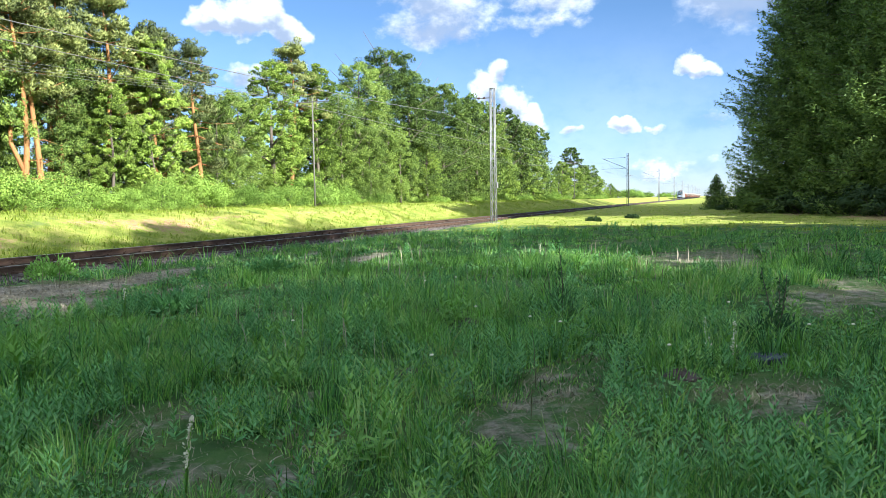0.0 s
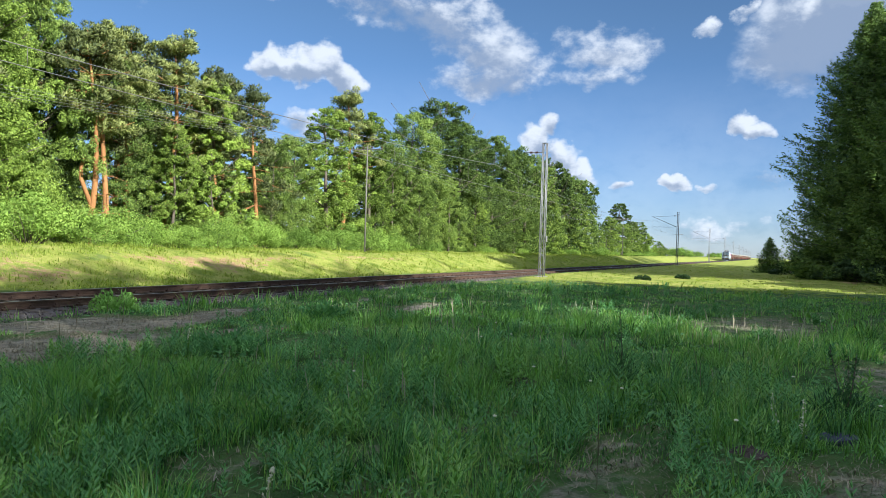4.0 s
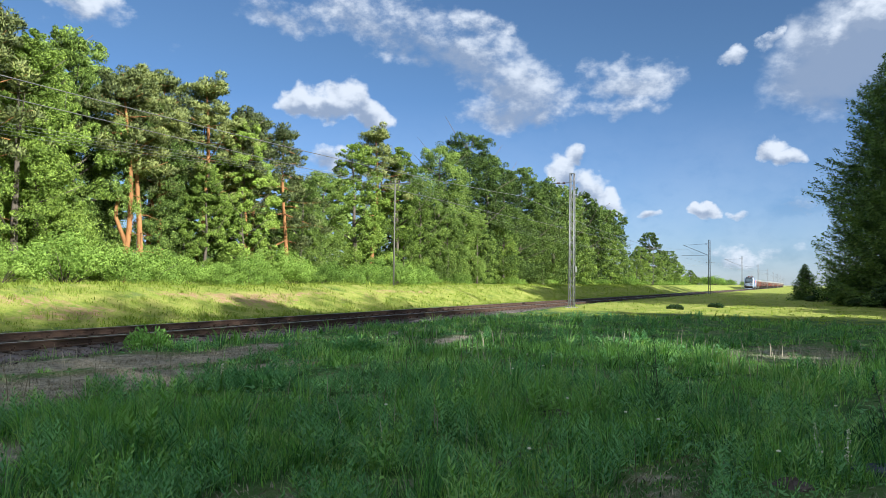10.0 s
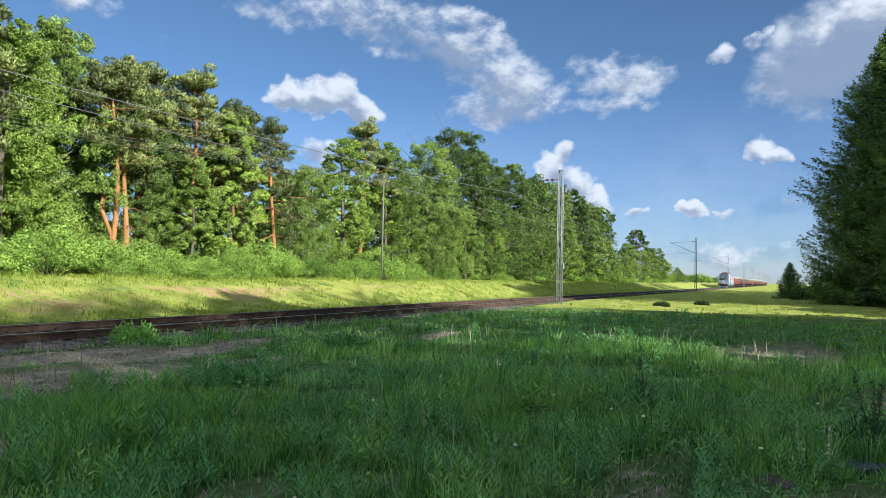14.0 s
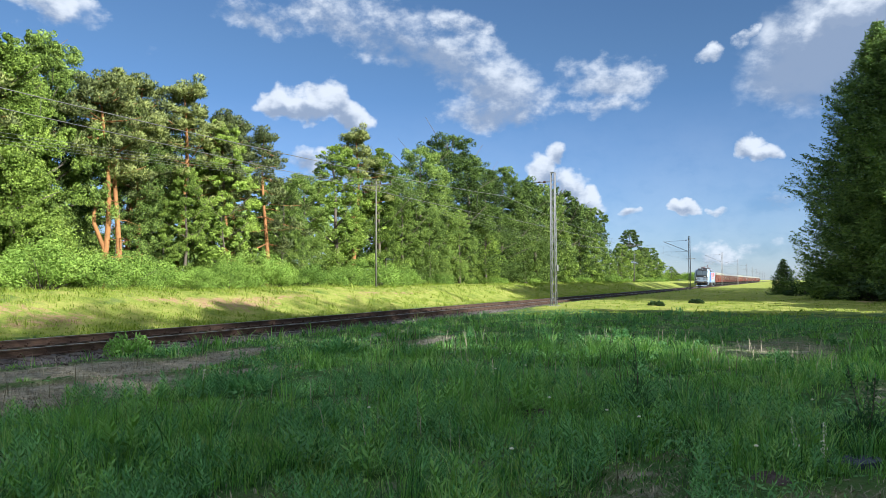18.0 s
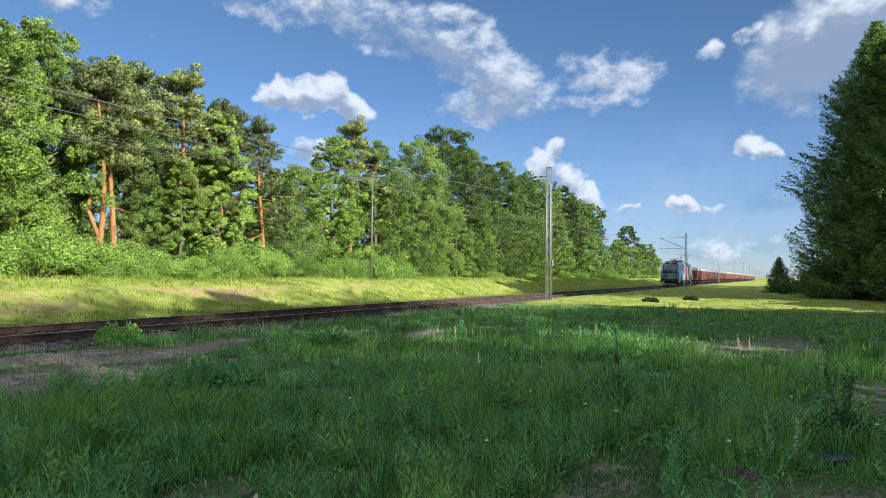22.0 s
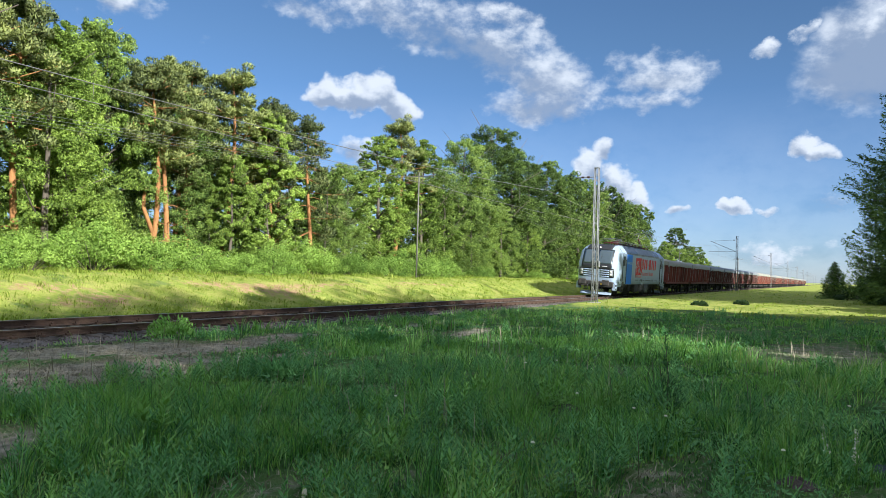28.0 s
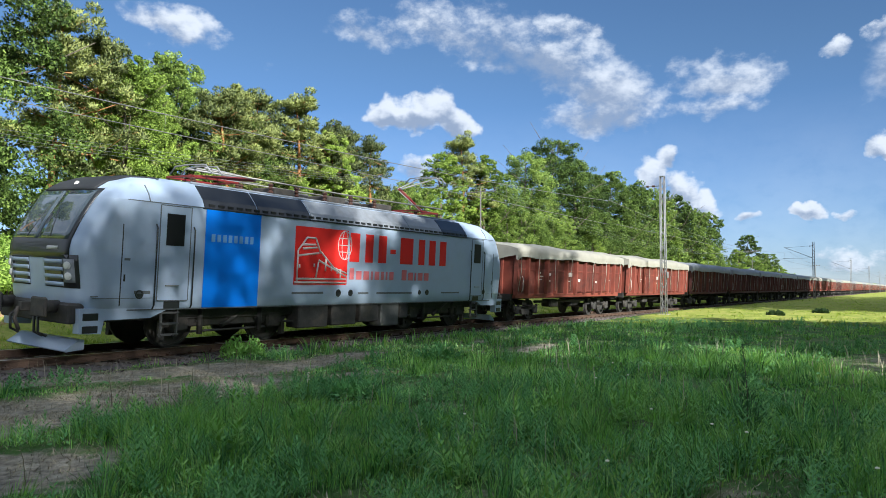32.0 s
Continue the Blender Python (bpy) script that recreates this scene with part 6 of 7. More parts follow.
def front_x(z, y):
    """Where the rounded nose surface lies at height z and offset y."""
    xf, w = float(np.interp(z, LEV, XF)), float(np.interp(z, LEV, WID))
    rc = 0.5
    over = abs(y) - (w - rc)
    if over <= 0:
        return xf - 0.05 * (y / w) ** 2
    over = min(over, rc)
    return xf - 0.05 * (y / w) ** 2 - (rc - math.sqrt(max(0, rc * rc - over * over))) * 0.9


def loco_shell():
    m = Mesh()
    rings = []
    for z, w in zip(LEV, WID):
        half = []
        for y in [0, 0.2, 0.4, 0.6] + [w - 0.5 + 0.5 * math.sin(t) for t in (0.2, 0.5, 0.8, 1.1, 1.35, 1.5)]:
            y = min(y, w)
            half.append((front_x(z, y), y))
        half.append((front_x(z, w) - 0.02, w))
        xs = [7.0, 5.0, 2.5, 0.0]
        side = [(x, w) for x in xs]
        q = half + side
        ring = q + [(-x, y) for x, y in reversed(q[:-1])]
        ring = ring + [(x, -y) for x, y in reversed(ring[1:-1])]
        rings.append([(x, y, z) for x, y in ring])
    n = len(rings[0])
    vs = [p for r in rings for p in r]
    fs = [(i * n + k, i * n + (k + 1) % n, (i + 1) * n + (k + 1) % n, (i + 1) * n + k) for i in range(len(rings) - 1) for k in range(n)]
    fs.append(tuple(reversed(range(n))))
    fs.append(tuple(range((len(rings) - 1) * n, len(rings) * n)))
    k = LEV.index(3.36)
    cut = (k + 1) * n
    m.add(vs[:cut], [f for f in fs[:k * n]] + [fs[-2]], True)
    m.add(vs[k * n:], [tuple(q - k * n for q in f) for f in fs[k * n:-2] + [fs[-1]]], True)
    return m


def nose_patch(z0, z1, y0, y1, off, end=1, nz=6, ny=8, thick=0.01):
    """A sheet that follows the nose, off metres proud of it; end is +1 for the front, -1 for the back."""
    m = Mesh()
    vs = []
    for lay in (off, off - thick):
        for i in range(nz + 1):
            for j in range(ny + 1):
                z, y = z0 + (z1 - z0) * i / nz, y0 + (y1 - y0) * j / ny
                x = front_x(z, y)
                dxz = (front_x(z + 0.02, y) - front_x(z - 0.02, y)) / 0.04
                dxy = (front_x(z, y + 0.02) - front_x(z, y - 0.02)) / 0.04
                nn = Vector((1, -dxy, -dxz)).normalized()
                p = Vector((x, y, z)) + nn * lay
                vs.append((p.x * end, p.y, p.z))
    w = ny + 1
    top = [(i * w + j, i * w + j + 1, (i + 1) * w + j + 1, (i + 1) * w + j) for i in range(nz) for j in range(ny)]
    k = (nz + 1) * w
    low = [tuple(reversed([q + k for q in f])) for f in top]
    rim = [i for i in range(ny)]
    edge = []
    loop = [j for j in range(w)] + [i * w + ny for i in range(1, nz + 1)] + [nz * w + j for j in range(ny - 1, -1, -1)] + [i * w for i in range(nz - 1, 0, -1)]
    for a_, b_ in zip(loop, loop[1:] + loop[:1]):
        edge.append((a_, b_, b_ + k, a_ + k))
    m.add(vs, top, True)
    o = len(m.v) - len(vs)
    m.f += [tuple(q + o for q in f) for f in low + edge]
    m.smooth += [False] * (len(low) + len(edge))
    return m


def wheelset(r, parent, x, tread=0.75):
    ws = Mesh()
    ws.tube([(0, -1.05, 0), (0, 1.05, 0)], 0.085, 10)
    for sgn in (-1, 1):
        ws.lathe([(sgn * 0.68, r * 0.3), (sgn * 0.66, r + 0.028), (sgn * 0.695, r + 0.026), (sgn * 0.7, r), (sgn * 0.8, r - 0.006), (sgn * 0.8, r - 0.07), (sgn * 0.765, r - 0.09), (sgn * 0.755, r * 0.42), (sgn * 0.81, r * 0.36), (sgn * 0.82, r * 0.2)], 18, "y")
        for k in range(5):
            a_ = k * 2 * math.pi / 5
            ws.box((math.cos(a_) * r * 0.62, sgn * 0.772, math.sin(a_) * r * 0.62), (0.1, 0.03, 0.1), 0)
    ob = part("wheelset", ws, M_DARKSTEEL, parent, "dirty steel wheelset with bright treads", m=pose(x, 0, r))
    return ob


SPIN = []          # wheelsets that turn, with their radius


def make_loco():
    lo = thing("electric_locomotive", "silver electric locomotive with a blue band and red lettering", "locomotive")
    part("body_shell", loco_shell(), M_SILVER, lo)
    for end in (1, -1):
        visor = part("visor", nose_patch(2.04, 3.55, -1.16, 1.16, 0.014, end, 12, 18, 0.02), M_BLACK, lo, "glossy black windscreen surround")
        for y0, y1 in ((-1.07, -0.03), (0.03, 1.07)):
            part("windscreen", nose_patch(2.44, 3.5, y0, y1, 0.022, end, 8, 8), M_GLASS, visor, "tinted windscreen pane")
        part("roof_cap", nose_patch(3.53, 3.95, -0.96, 0.96, 0.022, end, 6, 12, 0.03), M_CAP, lo, "matt black roof front above the windscreen")
        for y in (-0.45, 0.45):
            part("wiper", Mesh().tube([(front_x(2.5, y) * end + 0.03 * end, y, 2.48), ((front_x(3.05, y * 0.5) + 0.03) * end, y * 0.55, 3.05)], 0.014, 5), M_BLACK, visor)
        for y0, y1 in ((-0.98, -0.3), (0.3, 0.98)):
            field = part("grille", nose_patch(1.44, 2.07, min(y0, y1), max(y0, y1), 0.008, end, 3, 6, 0.012), M_BLACK, lo, "black air intake behind silver slats")
            for k in range(4):
                z = 1.47 + k * 0.155
                part("slat", nose_patch(z, z + 0.082, y0, y1, 0.026, end, 1, 6, 0.02), M_SILVER, field, "silver intake slat")
        for sg in (-1, 1):
            a_, b_ = sorted((sg * 0.96, sg * 1.33))
            hl = part("headlamp", nose_patch(1.44, 2.12, a_, b_, 0.014, end, 4, 5, 0.016), M_BLACK, lo, "black-framed headlamp cluster")
            a2, b2 = sorted((sg * 1.01, sg * 1.26))
            part("lamp_housing", nose_patch(1.55, 2.03, a2, b2, 0.021, end, 4, 5, 0.01), M_GREYROOF, hl)
            for z in (1.68, 1.9):
                y = sg * 1.12
                part("lens", Mesh().lathe([(0, 0.085), (0.03, 0.08), (0.045, 0.05), (0.05, 0.0)], 14, "x", (0, 0, 0)), M_LENS, hl, "round lamp lens",
                     m=Matrix.Translation(((front_x(z, y) + 0.01) * end, y, z)) @ pose(0, 0, 0, 0, 0, (0 if end == 1 else 180) + sg * end * 25))
        part("top_lamp", Mesh().lathe([(0, 0.075), (0.03, 0.072), (0.05, 0.045), (0.055, 0)], 14, "x"), M_LAMP if end == 1 else M_LENS, lo, "round top headlamp", m=Matrix.Translation(((front_x(3.68, 0) - 0.02) * end, 0, 3.68)) @ pose(0, 0, 0, 0, -12 * end, 0 if end == 1 else 180))
        part("front_number", nose_patch(2.22, 2.29, 0.42, 0.82, 0.02, end, 1, 4, 0.006), M_WHITE, lo, "pale bar of unreadable front number")
        for sg in (-1, 1):
            part("seam", Mesh().box((8.08 * end, sg * 1.5, 1.95), (0.022, 0.012, 1.75)), M_BLACK, lo)
            part("sill_seam", Mesh().box((8.3 * end, sg * 1.44, 1.28), (0.8, 0.1, 0.018)), M_DARKTEXT, lo)
            part("roof_seam", Mesh().prism([(sg * 1.5, 3.37), (sg * 1.41, 3.55), (sg * 1.25, 3.74), (sg * 1.24, 3.73), (sg * 1.4, 3.54), (sg * 1.49, 3.36)], 7.47 * end, 7.45 * end, "x"), M_DARKTEXT, lo)
        # buffer beam, buffers, coupler, plough
        beam = part("buffer_beam", Mesh().box((8.85 * end, 0, 0.92), (0.5, 2.7, 0.42), 0.04), M_DARKSTEEL, lo, "dark dirty buffer beam")
        for sg in (-1, 1):
            part("buffer", Mesh().tube([(9.05 * end, sg * 0.875, 1.05), (9.4 * end, sg * 0.875, 1.05)], 0.13, 14).box((9.44 * end, sg * 0.875, 1.05), (0.07, 0.55, 0.4), 0.03), M_DARKSTEEL, beam)
            part("cab_apron", Mesh().prism([(8.95 * end, 1.03), (8.93 * end, 0.52), (8.45 * end, 0.5), (8.4 * end, 0.78), (7.3 * end, 0.8), (6.75 * end, 1.03)], sg * 1.26, sg * 1.485, "y"), M_SILVER, lo, "silver cab apron with step recesses")
            part("cab_roof_seam", Mesh().box((7.0 * end, sg * 1.494, 3.362), (2.0, 0.02, 0.016)), M_DARKTEXT, lo)
            part("apron_seam", Mesh().box((7.95 * end, sg * 1.5, 1.24), (1.5, 0.012, 0.012)), M_DARKTEXT, lo)
            part("side_lamp", Mesh().lathe([(0, 0.07), (0.012, 0.07), (0.014, 0.0)], 14, "y"), M_BLACK, lo, "small round black side lamp", m=pose(8.42 * end, sg * 1.475, 1.75) @ (Matrix() if sg == 1 else pose(0, 0, 0, 0, 0, 180)))
            for z in (0.88, 0.62):
                part("step_recess", Mesh().box((8.7 * end, sg * 1.47, z - 0.02), (0.34, 0.06, 0.15), 0.01), M_BLACK, lo)
        part("coupling", Mesh().box((9.2 * end, 0, 1.0), (0.36, 0.16, 0.2), 0.02).tube([(9.4 * end, 0, 1.0), (9.46 * end, 0, 0.75), (9.36 * end, 0, 0.5)], 0.04, 6), M_DARKSTEEL, lo, "hanging screw coupling")
        for y in (-0.5, 0.45, 0.6):
            part("brake_hose", Mesh().tube([(9.1 * end, y, 0.95), (9.3 * end, y, 0.8), (9.28 * end, y, 0.5), (9.15 * end, y + 0.1, 0.42)], 0.03, 6), M_BLACK, lo)
        part("hose_cock", Mesh().box((9.22 * end, 0.5, 0.92), (0.08, 0.1, 0.14), 0.01), M_YELLOW if end == 1 else M_PANRED, lo, "small coloured hose cock")
        part("plough", Mesh().prism([(8.6 * end, 0.36), (8.72 * end, 0.36), (9.02 * end, 0.15), (8.98 * end, 0.12), (8.6 * end, 0.16)], -1.15, 1.15, "y"), M_SILVER, lo, "silver-grey track plough")
    # roof
    for x0, x1, mat in ((6.0, 4.35, M_BLACK), (4.3, 2.4, M_BLACK), (2.35, -2.3, M_GREYROOF), (-2.35, -4.3, M_GREYROOF), (-4.35, -6.0, M_BLACK)):
        for sg in (-1, 1):
            q = [(sg * 1.505, 3.36), (sg * 1.415, 3.56), (sg * 1.1, 3.905), (sg * 1.07, 3.88), (sg * 1.38, 3.53), (sg * 1.47, 3.35)]
            part("roof_hatch", Mesh().prism(q, x1, x0, "x"), mat, lo, "sloping roof panel")
    slot = Mesh().box((0, 0, 0), (0.17, 0.05, 0.06)).data("vent_slot", M_BLACK)
    for sg in (-1, 1):
        part("rain_strip", Mesh().box((0, sg * 1.505, 3.35), (12.1, 0.03, 0.035), 0.006), M_BLACK, lo)
        for k in range(42):
            part("vent_slot", slot, None, lo, m=pose(-5.9 + k * 0.285, sg * 1.475, 3.43))
    part("roof_deck", Mesh().box((0, 0, 3.86), (12.0, 1.9, 0.06), 0.02), M_GREYROOF, lo)
    for k, x in enumerate((2.6, 1.6, 0.4, -0.8, -2.0)):
        part("roof_box", Mesh().box((x, 0.2 * (-1) ** k, 3.99), (0.8, 0.9, 0.22), 0.03), M_GREYBOX if k % 2 else M_DARKSTEEL, lo, "roof equipment box")
        ins = Mesh()
        for y in (-0.6, 0.6):
            ins.lathe([(0, 0.05)] + [(0.05 * j + 0.03, 0.09 if j % 2 else 0.045) for j in range(1, 6)] + [(0.32, 0.04)], 10, "z", (x + 0.5, y, 3.88))
        part("roof_insulator", ins, M_INSUL, lo)
    part("busbar", Mesh().tube([(5.6, 0.6, 4.27), (0.0, 0.6, 4.22), (-5.6, 0.6, 4.27)], 0.025, 6), M_WIRE, lo, "dark roof conductor bar")
    part("busbar", Mesh().tube([(3.6, -0.55, 4.24), (-3.6, -0.55, 4.24)], 0.02, 6), M_WIRE, lo)

    def pantograph(x, up, d):
        """d is the way in which its knee points."""
        p = part("pantograph", Mesh().box((x, 0.5, 4.08), (1.5, 0.05, 0.05), 0.008).box((x, -0.5, 4.08), (1.5, 0.05, 0.05), 0.008).box((x - 0.72, 0, 4.08), (0.06, 1.05, 0.05), 0.008).box((x + 0.72, 0, 4.08), (0.06, 1.05, 0.05), 0.008), M_PANRED, lo, "red single-arm pantograph frame")
        for xx in (x - 0.7, x + 0.7):
            for y in (-0.5, 0.5):
                part("post_insulator", Mesh().lathe([(0, 0.04), (0.03, 0.075), (0.06, 0.04), (0.09, 0.075), (0.12, 0.04), (0.15, 0.075), (0.18, 0.04)], 10, "z", (xx, y, 3.87)), M_INSUL, p)
        knee = (x + d * (1.05 if up else 1.75), 0, 4.82 if up else 4.3)
        head = (x - d * (0.55 if up else 0.25), 0, 5.36 if up else 4.36)
        base = (x - d * 0.45, 0, 4.12)
        part("lower_arm", Mesh().tube([base, knee], 0.055, 8), M_PANRED, p, "red lower arm")
        for y in (-0.22, 0.22):
            part("upper_arm", Mesh().tube([(knee[0], y * 0.4, knee[2]), (head[0], y * 1.6, head[2])], 0.026, 6), M_STEEL, p, "pale upper arm tube")
        part("guide_rod", Mesh().tube([(x - d * 0.2, 0.1, 4.12), (knee[0] + d * 0.12, 0.1, knee[2] - 0.1)], 0.018, 6), M_STEEL, p)
        for dx in (-0.17, 0.17):
            part("contact_strip", Mesh().tube([(head[0] + dx, -0.82, head[2] - 0.16), (head[0] + dx, -0.6, head[2] + 0.04), (head[0] + dx, 0, head[2] + 0.07), (head[0] + dx, 0.6, head[2] + 0.04), (head[0] + dx, 0.82, head[2] - 0.16)], 0.022, 6), M_STEEL, p, "pale curved contact strip")

    pantograph(4.9, False, -1)
    pantograph(-4.7, True, 1)
    # sides
    for sg in (1, -1):
        y = sg * 1.5

        def panel(name, x0, x1, z0, z1, mat, label="", off=0.006, parent=lo, t=0.008):
            return part(name, Mesh().box(((x0 + x1) / 2, y + sg * off, (z0 + z1) / 2), (abs(x1 - x0), t, abs(z1 - z0)), 0.002), mat, parent, label)

        panel("blue_band", 5.95, 4.22, 1.0, 3.33, M_BLUE, "broad blue band")
        for k in range(8):
            x = 5.77 - k * 0.172
            panel("band_letter_bar", x, x - 0.11, 2.57, 2.75, M_PALE_BLUE, "pale bar in place of a lettering", 0.013)
        x_logo = (2.96, 0.76) if sg == 1 else (-0.76, -2.96)
        lg = panel("logo_square", x_logo[0], x_logo[1], 1.56, 3.16, M_RED, "red square emblem with pale train shape")
        lx = x_logo[0]
        glyph = Mesh()
        for pts in (((-0.12, 1.62), (-0.12, 2.5), (-0.45, 2.86), (-0.8, 2.86), (-1.02, 2.45)), ((-1.02, 2.5), (-1.6, 2.05), (-2.15, 1.9)), ((-0.08, 1.72), (-2.15, 1.72)), ((-0.95, 2.2), (-0.86, 1.75)), ((-0.12, 2.35), (-0.95, 2.45)),
                    ((-0.95, 2.25), (-2.15, 1.8)), ((-1.5, 2.1), (-1.5, 1.95)), ((-1.75, 2.0), (-1.75, 1.88)), ((-0.3, 2.55), (-0.86, 2.6)), ((-0.2, 2.02), (-0.2, 2.12)), ((-0.78, 2.05), (-0.78, 2.15)), ((-0.28, 2.66), (-0.8, 2.68)), ((-1.25, 1.95), (-1.25, 2.3)), ((-1.9, 1.76), (-1.9, 2.02)), ((-0.02, 1.62), (-2.15, 1.62))):
            for a_, b_ in zip(pts[:-1], pts[1:]):
                glyph.tube([(lx + a_[0], y + sg * 0.012, a_[1]), (lx + b_[0], y + sg * 0.012, b_[1])], 0.03, 4)
        part("logo_outline", glyph, M_WHITE, lg, "pale outline of a train")
        globe = Mesh()
        gx, gz = lx - 2.05, 2.72
        for k in range(20):
            a_, b_ = k * math.pi / 10, (k + 1) * math.pi / 10
            for sc in (1.0, 0.45):
                globe.tube([(gx + 0.3 * sc * math.cos(a_), y + sg * 0.013, gz + 0.42 * math.sin(a_)), (gx + 0.3 * sc * math.cos(b_), y + sg * 0.013, gz + 0.42 * math.sin(b_))], 0.014, 4, False)
        for dz in (-0.2, 0, 0.2):
            globe.tube([(gx - 0.26, y + sg * 0.013, gz + dz), (gx + 0.26, y + sg * 0.013, gz + dz)], 0.012, 4, False)
        part("logo_globe", globe, M_WHITE, lg, "pale globe grid")
        x = lx - 2.2
        for wch, zt in ((0.62, 1), (0.52, 1), (0.56, 1), (0.28, 0.16), (0.98, 1), (0.5, 1), (0.54, 1), (0.56, 1)):
            mid = 2.68
            hgt = 0.86 * zt
            lt = Mesh()
            lt.box((x - wch / 2, y + sg * 0.006, mid - (0.05 if zt < 1 else 0)), (wch * (1.0 if zt < 1 else 0.72), 0.008, hgt), 0.002)
            part("name_block", lt, M_RED, lo, "bold red block in place of a letter")
            x -= wch + 0.125
        x = lx - 2.32
        for k in range(14):
            wch = (0.2, 0.26, 0.26, 0.09, 0.22, 0.14, 0.09, 0.22, 0, 0.26, 0.27, 0.09, 0.27, 0.27)[k]
            if wch:
                panel("small_name_bar", x, x - wch, 1.72, 2.0 + (0.06 if k in (0, 9) else -0.02), M_PALE_RED, "thin pale red bar in place of a letter")
            x -= (wch or 0.25) + 0.1
        for x0, x1, z0, z1 in ((3.0, 1.75, 1.3, 1.36), (0.2, -0.3, 1.28, 1.34), (-0.7, -2.6, 1.28, 1.34), (-4.4, -5.6, 1.28, 1.33), (7.75, 7.35, 1.33, 1.4), (8.02, 7.88, 2.05, 2.1)):
            panel("data_bar", x0, x1, z0, z1, M_DARKTEXT, "dark bar of unreadable data", 0.005, t=0.005)
        for x, w_, mat in ((7.62, 0.2, M_BLACK), (1.1, 0.22, M_BLACK), (0.55, 0.2, M_BLACK), (-3.05, 0.16, M_BLACK), (-3.5, 0.2, M_BLACK), (-7.4, 0.2, M_BLACK)):
            part("port", Mesh().lathe([(0, w_ / 2), (0.012, w_ / 2), (0.014, w_ / 2 - 0.03), (0.004, w_ / 2 - 0.04), (0.004, 0)], 16, "y", (0, 0, 0)), mat, lo, "round black-rimmed port", m=pose(x, y, 1.32) @ (Matrix() if sg == 1 else pose(0, 0, 0, 0, 0, 180)))
        for e_ in (1, -1):
            xa, xb = 7.2 * e_, 6.38 * e_
            dr = panel("cab_door", xa, xb, 1.18, 3.32, M_SILVER, "silver cab door", 0.012, t=0.03)
            panel("door_window", xa - 0.17 * e_, xb + 0.17 * e_, 2.42, 3.14, M_HOLE, "dark door window", 0.03, dr, 0.012)
            gas = Mesh()
            for x0, x1, z0, z1 in ((xa, xb, 1.17, 1.19), (xa, xb, 3.31, 3.33), (xa - 0.01, xa + 0.012, 1.18, 3.32), (xb - 0.012, xb + 0.01, 1.18, 3.32)):
                gas.box(((x0 + x1) / 2, y + sg * 0.028, (z0 + z1) / 2), (abs(x1 - x0), 0.006, abs(z1 - z0)))
            part("door_seal", gas, M_DARKTEXT, dr)
            panel("door_handle", xa - 0.2 * e_, xa - 0.55 * e_, 1.5, 1.53, M_STEEL, "", 0.04, dr, 0.03)
            for x in (xa + 0.09 * e_, xb - 0.09 * e_):
                part("handrail", Mesh().tube([(x, y + sg * 0.02, 1.0), (x, y + sg * 0.07, 1.08), (x, y + sg * 0.07, 2.8), (x, y + sg * 0.02, 2.88)], 0.018, 6), M_BLACK, lo, "black vertical handrail")
            lad = Mesh()
            for x in (xa - 0.2 * e_, xb + 0.2 * e_):
                lad.box((x, y - sg * 0.06, 0.68), (0.04, 0.06, 0.66))
            for z in (0.4, 0.65, 0.9):
                lad.box(((xa + xb) / 2, y - sg * 0.06, z), (0.46, 0.14, 0.035))
            part("ladder", lad, M_GREYBOX, lo, "grey access steps")
            panel("step_opening", xa - 0.2 * e_, xb + 0.2 * e_, 1.0, 1.16, M_BLACK, "", 0.012, t=0.01)
            panel("side_marker", 8.02 * e_, 7.98 * e_ - 0.0, 1.6, 1.75, M_BLACK, "", 0.006)
        panel("sole_line", 7.9, -7.9, 0.97, 1.0, M_DARKTEXT, "", 0.006)
        # underfloor boxes
        for x, w_, h_, mat in ((2.0, 1.2, 0.62, M_DARKSTEEL), (0.7, 1.1, 0.6, M_DARKSTEEL), (-0.5, 0.9, 0.55, M_DARKSTEEL), (-1.55, 0.95, 0.72, M_GREYBOX), (-2.3, 0.5, 0.5, M_DARKSTEEL)):
            part("underfloor_box", Mesh().box((x, sg * 1.18, 0.97 - h_ / 2), (w_, 0.5, h_), 0.03), mat, lo, "dirty underfloor equipment box")
        part("air_pipe", Mesh().tube([(3.0, sg * 1.2, 0.55), (0, sg * 1.28, 0.42), (-3.0, sg * 1.2, 0.55)], 0.03, 6), M_DARKSTEEL, lo)
    part("underframe", Mesh().box((0, 0, 0.85), (16.6, 2.3, 0.28), 0.02), M_DARKSTEEL, lo)
    for e_ in (1, -1):
        bg = Mesh()
        for sg in (-1, 1):
            bg.box((4.75 * e_, sg * 1.0, 0.62), (3.9, 0.16, 0.22), 0.03)
            for dx in (-1.5, 1.5):
                bg.box((4.75 * e_ + dx, sg * 1.06, 0.62), (0.5, 0.2, 0.42), 0.05)
                for k in range(4):
                    bg.lathe([(0, 0.12), (0.04, 0.12)], 10, "z", (4.75 * e_ + dx * 0.62, sg * 1.05, 0.62 + 0.07 * k))
                bg.box((4.75 * e_ + dx * 1.28, sg * 1.0, 0.42), (0.12, 0.14, 0.5), 0.01)
            bg.tube([(4.75 * e_ - 0.6, sg * 1.13, 0.95), (4.75 * e_ + 0.3, sg * 1.15, 0.5)], 0.055, 8)
            bg.tube([(4.75 * e_ - 1.2, sg * 1.12, 0.42), (4.75 * e_ + 1.2, sg * 1.12, 0.4)], 0.03, 6)
            for dx in (-0.95, 0.95):
                bg.tube([(4.75 * e_ + dx, sg * 1.16, 0.34), (4.75 * e_ + dx, sg * 1.16, 0.98)], 0.07, 8)
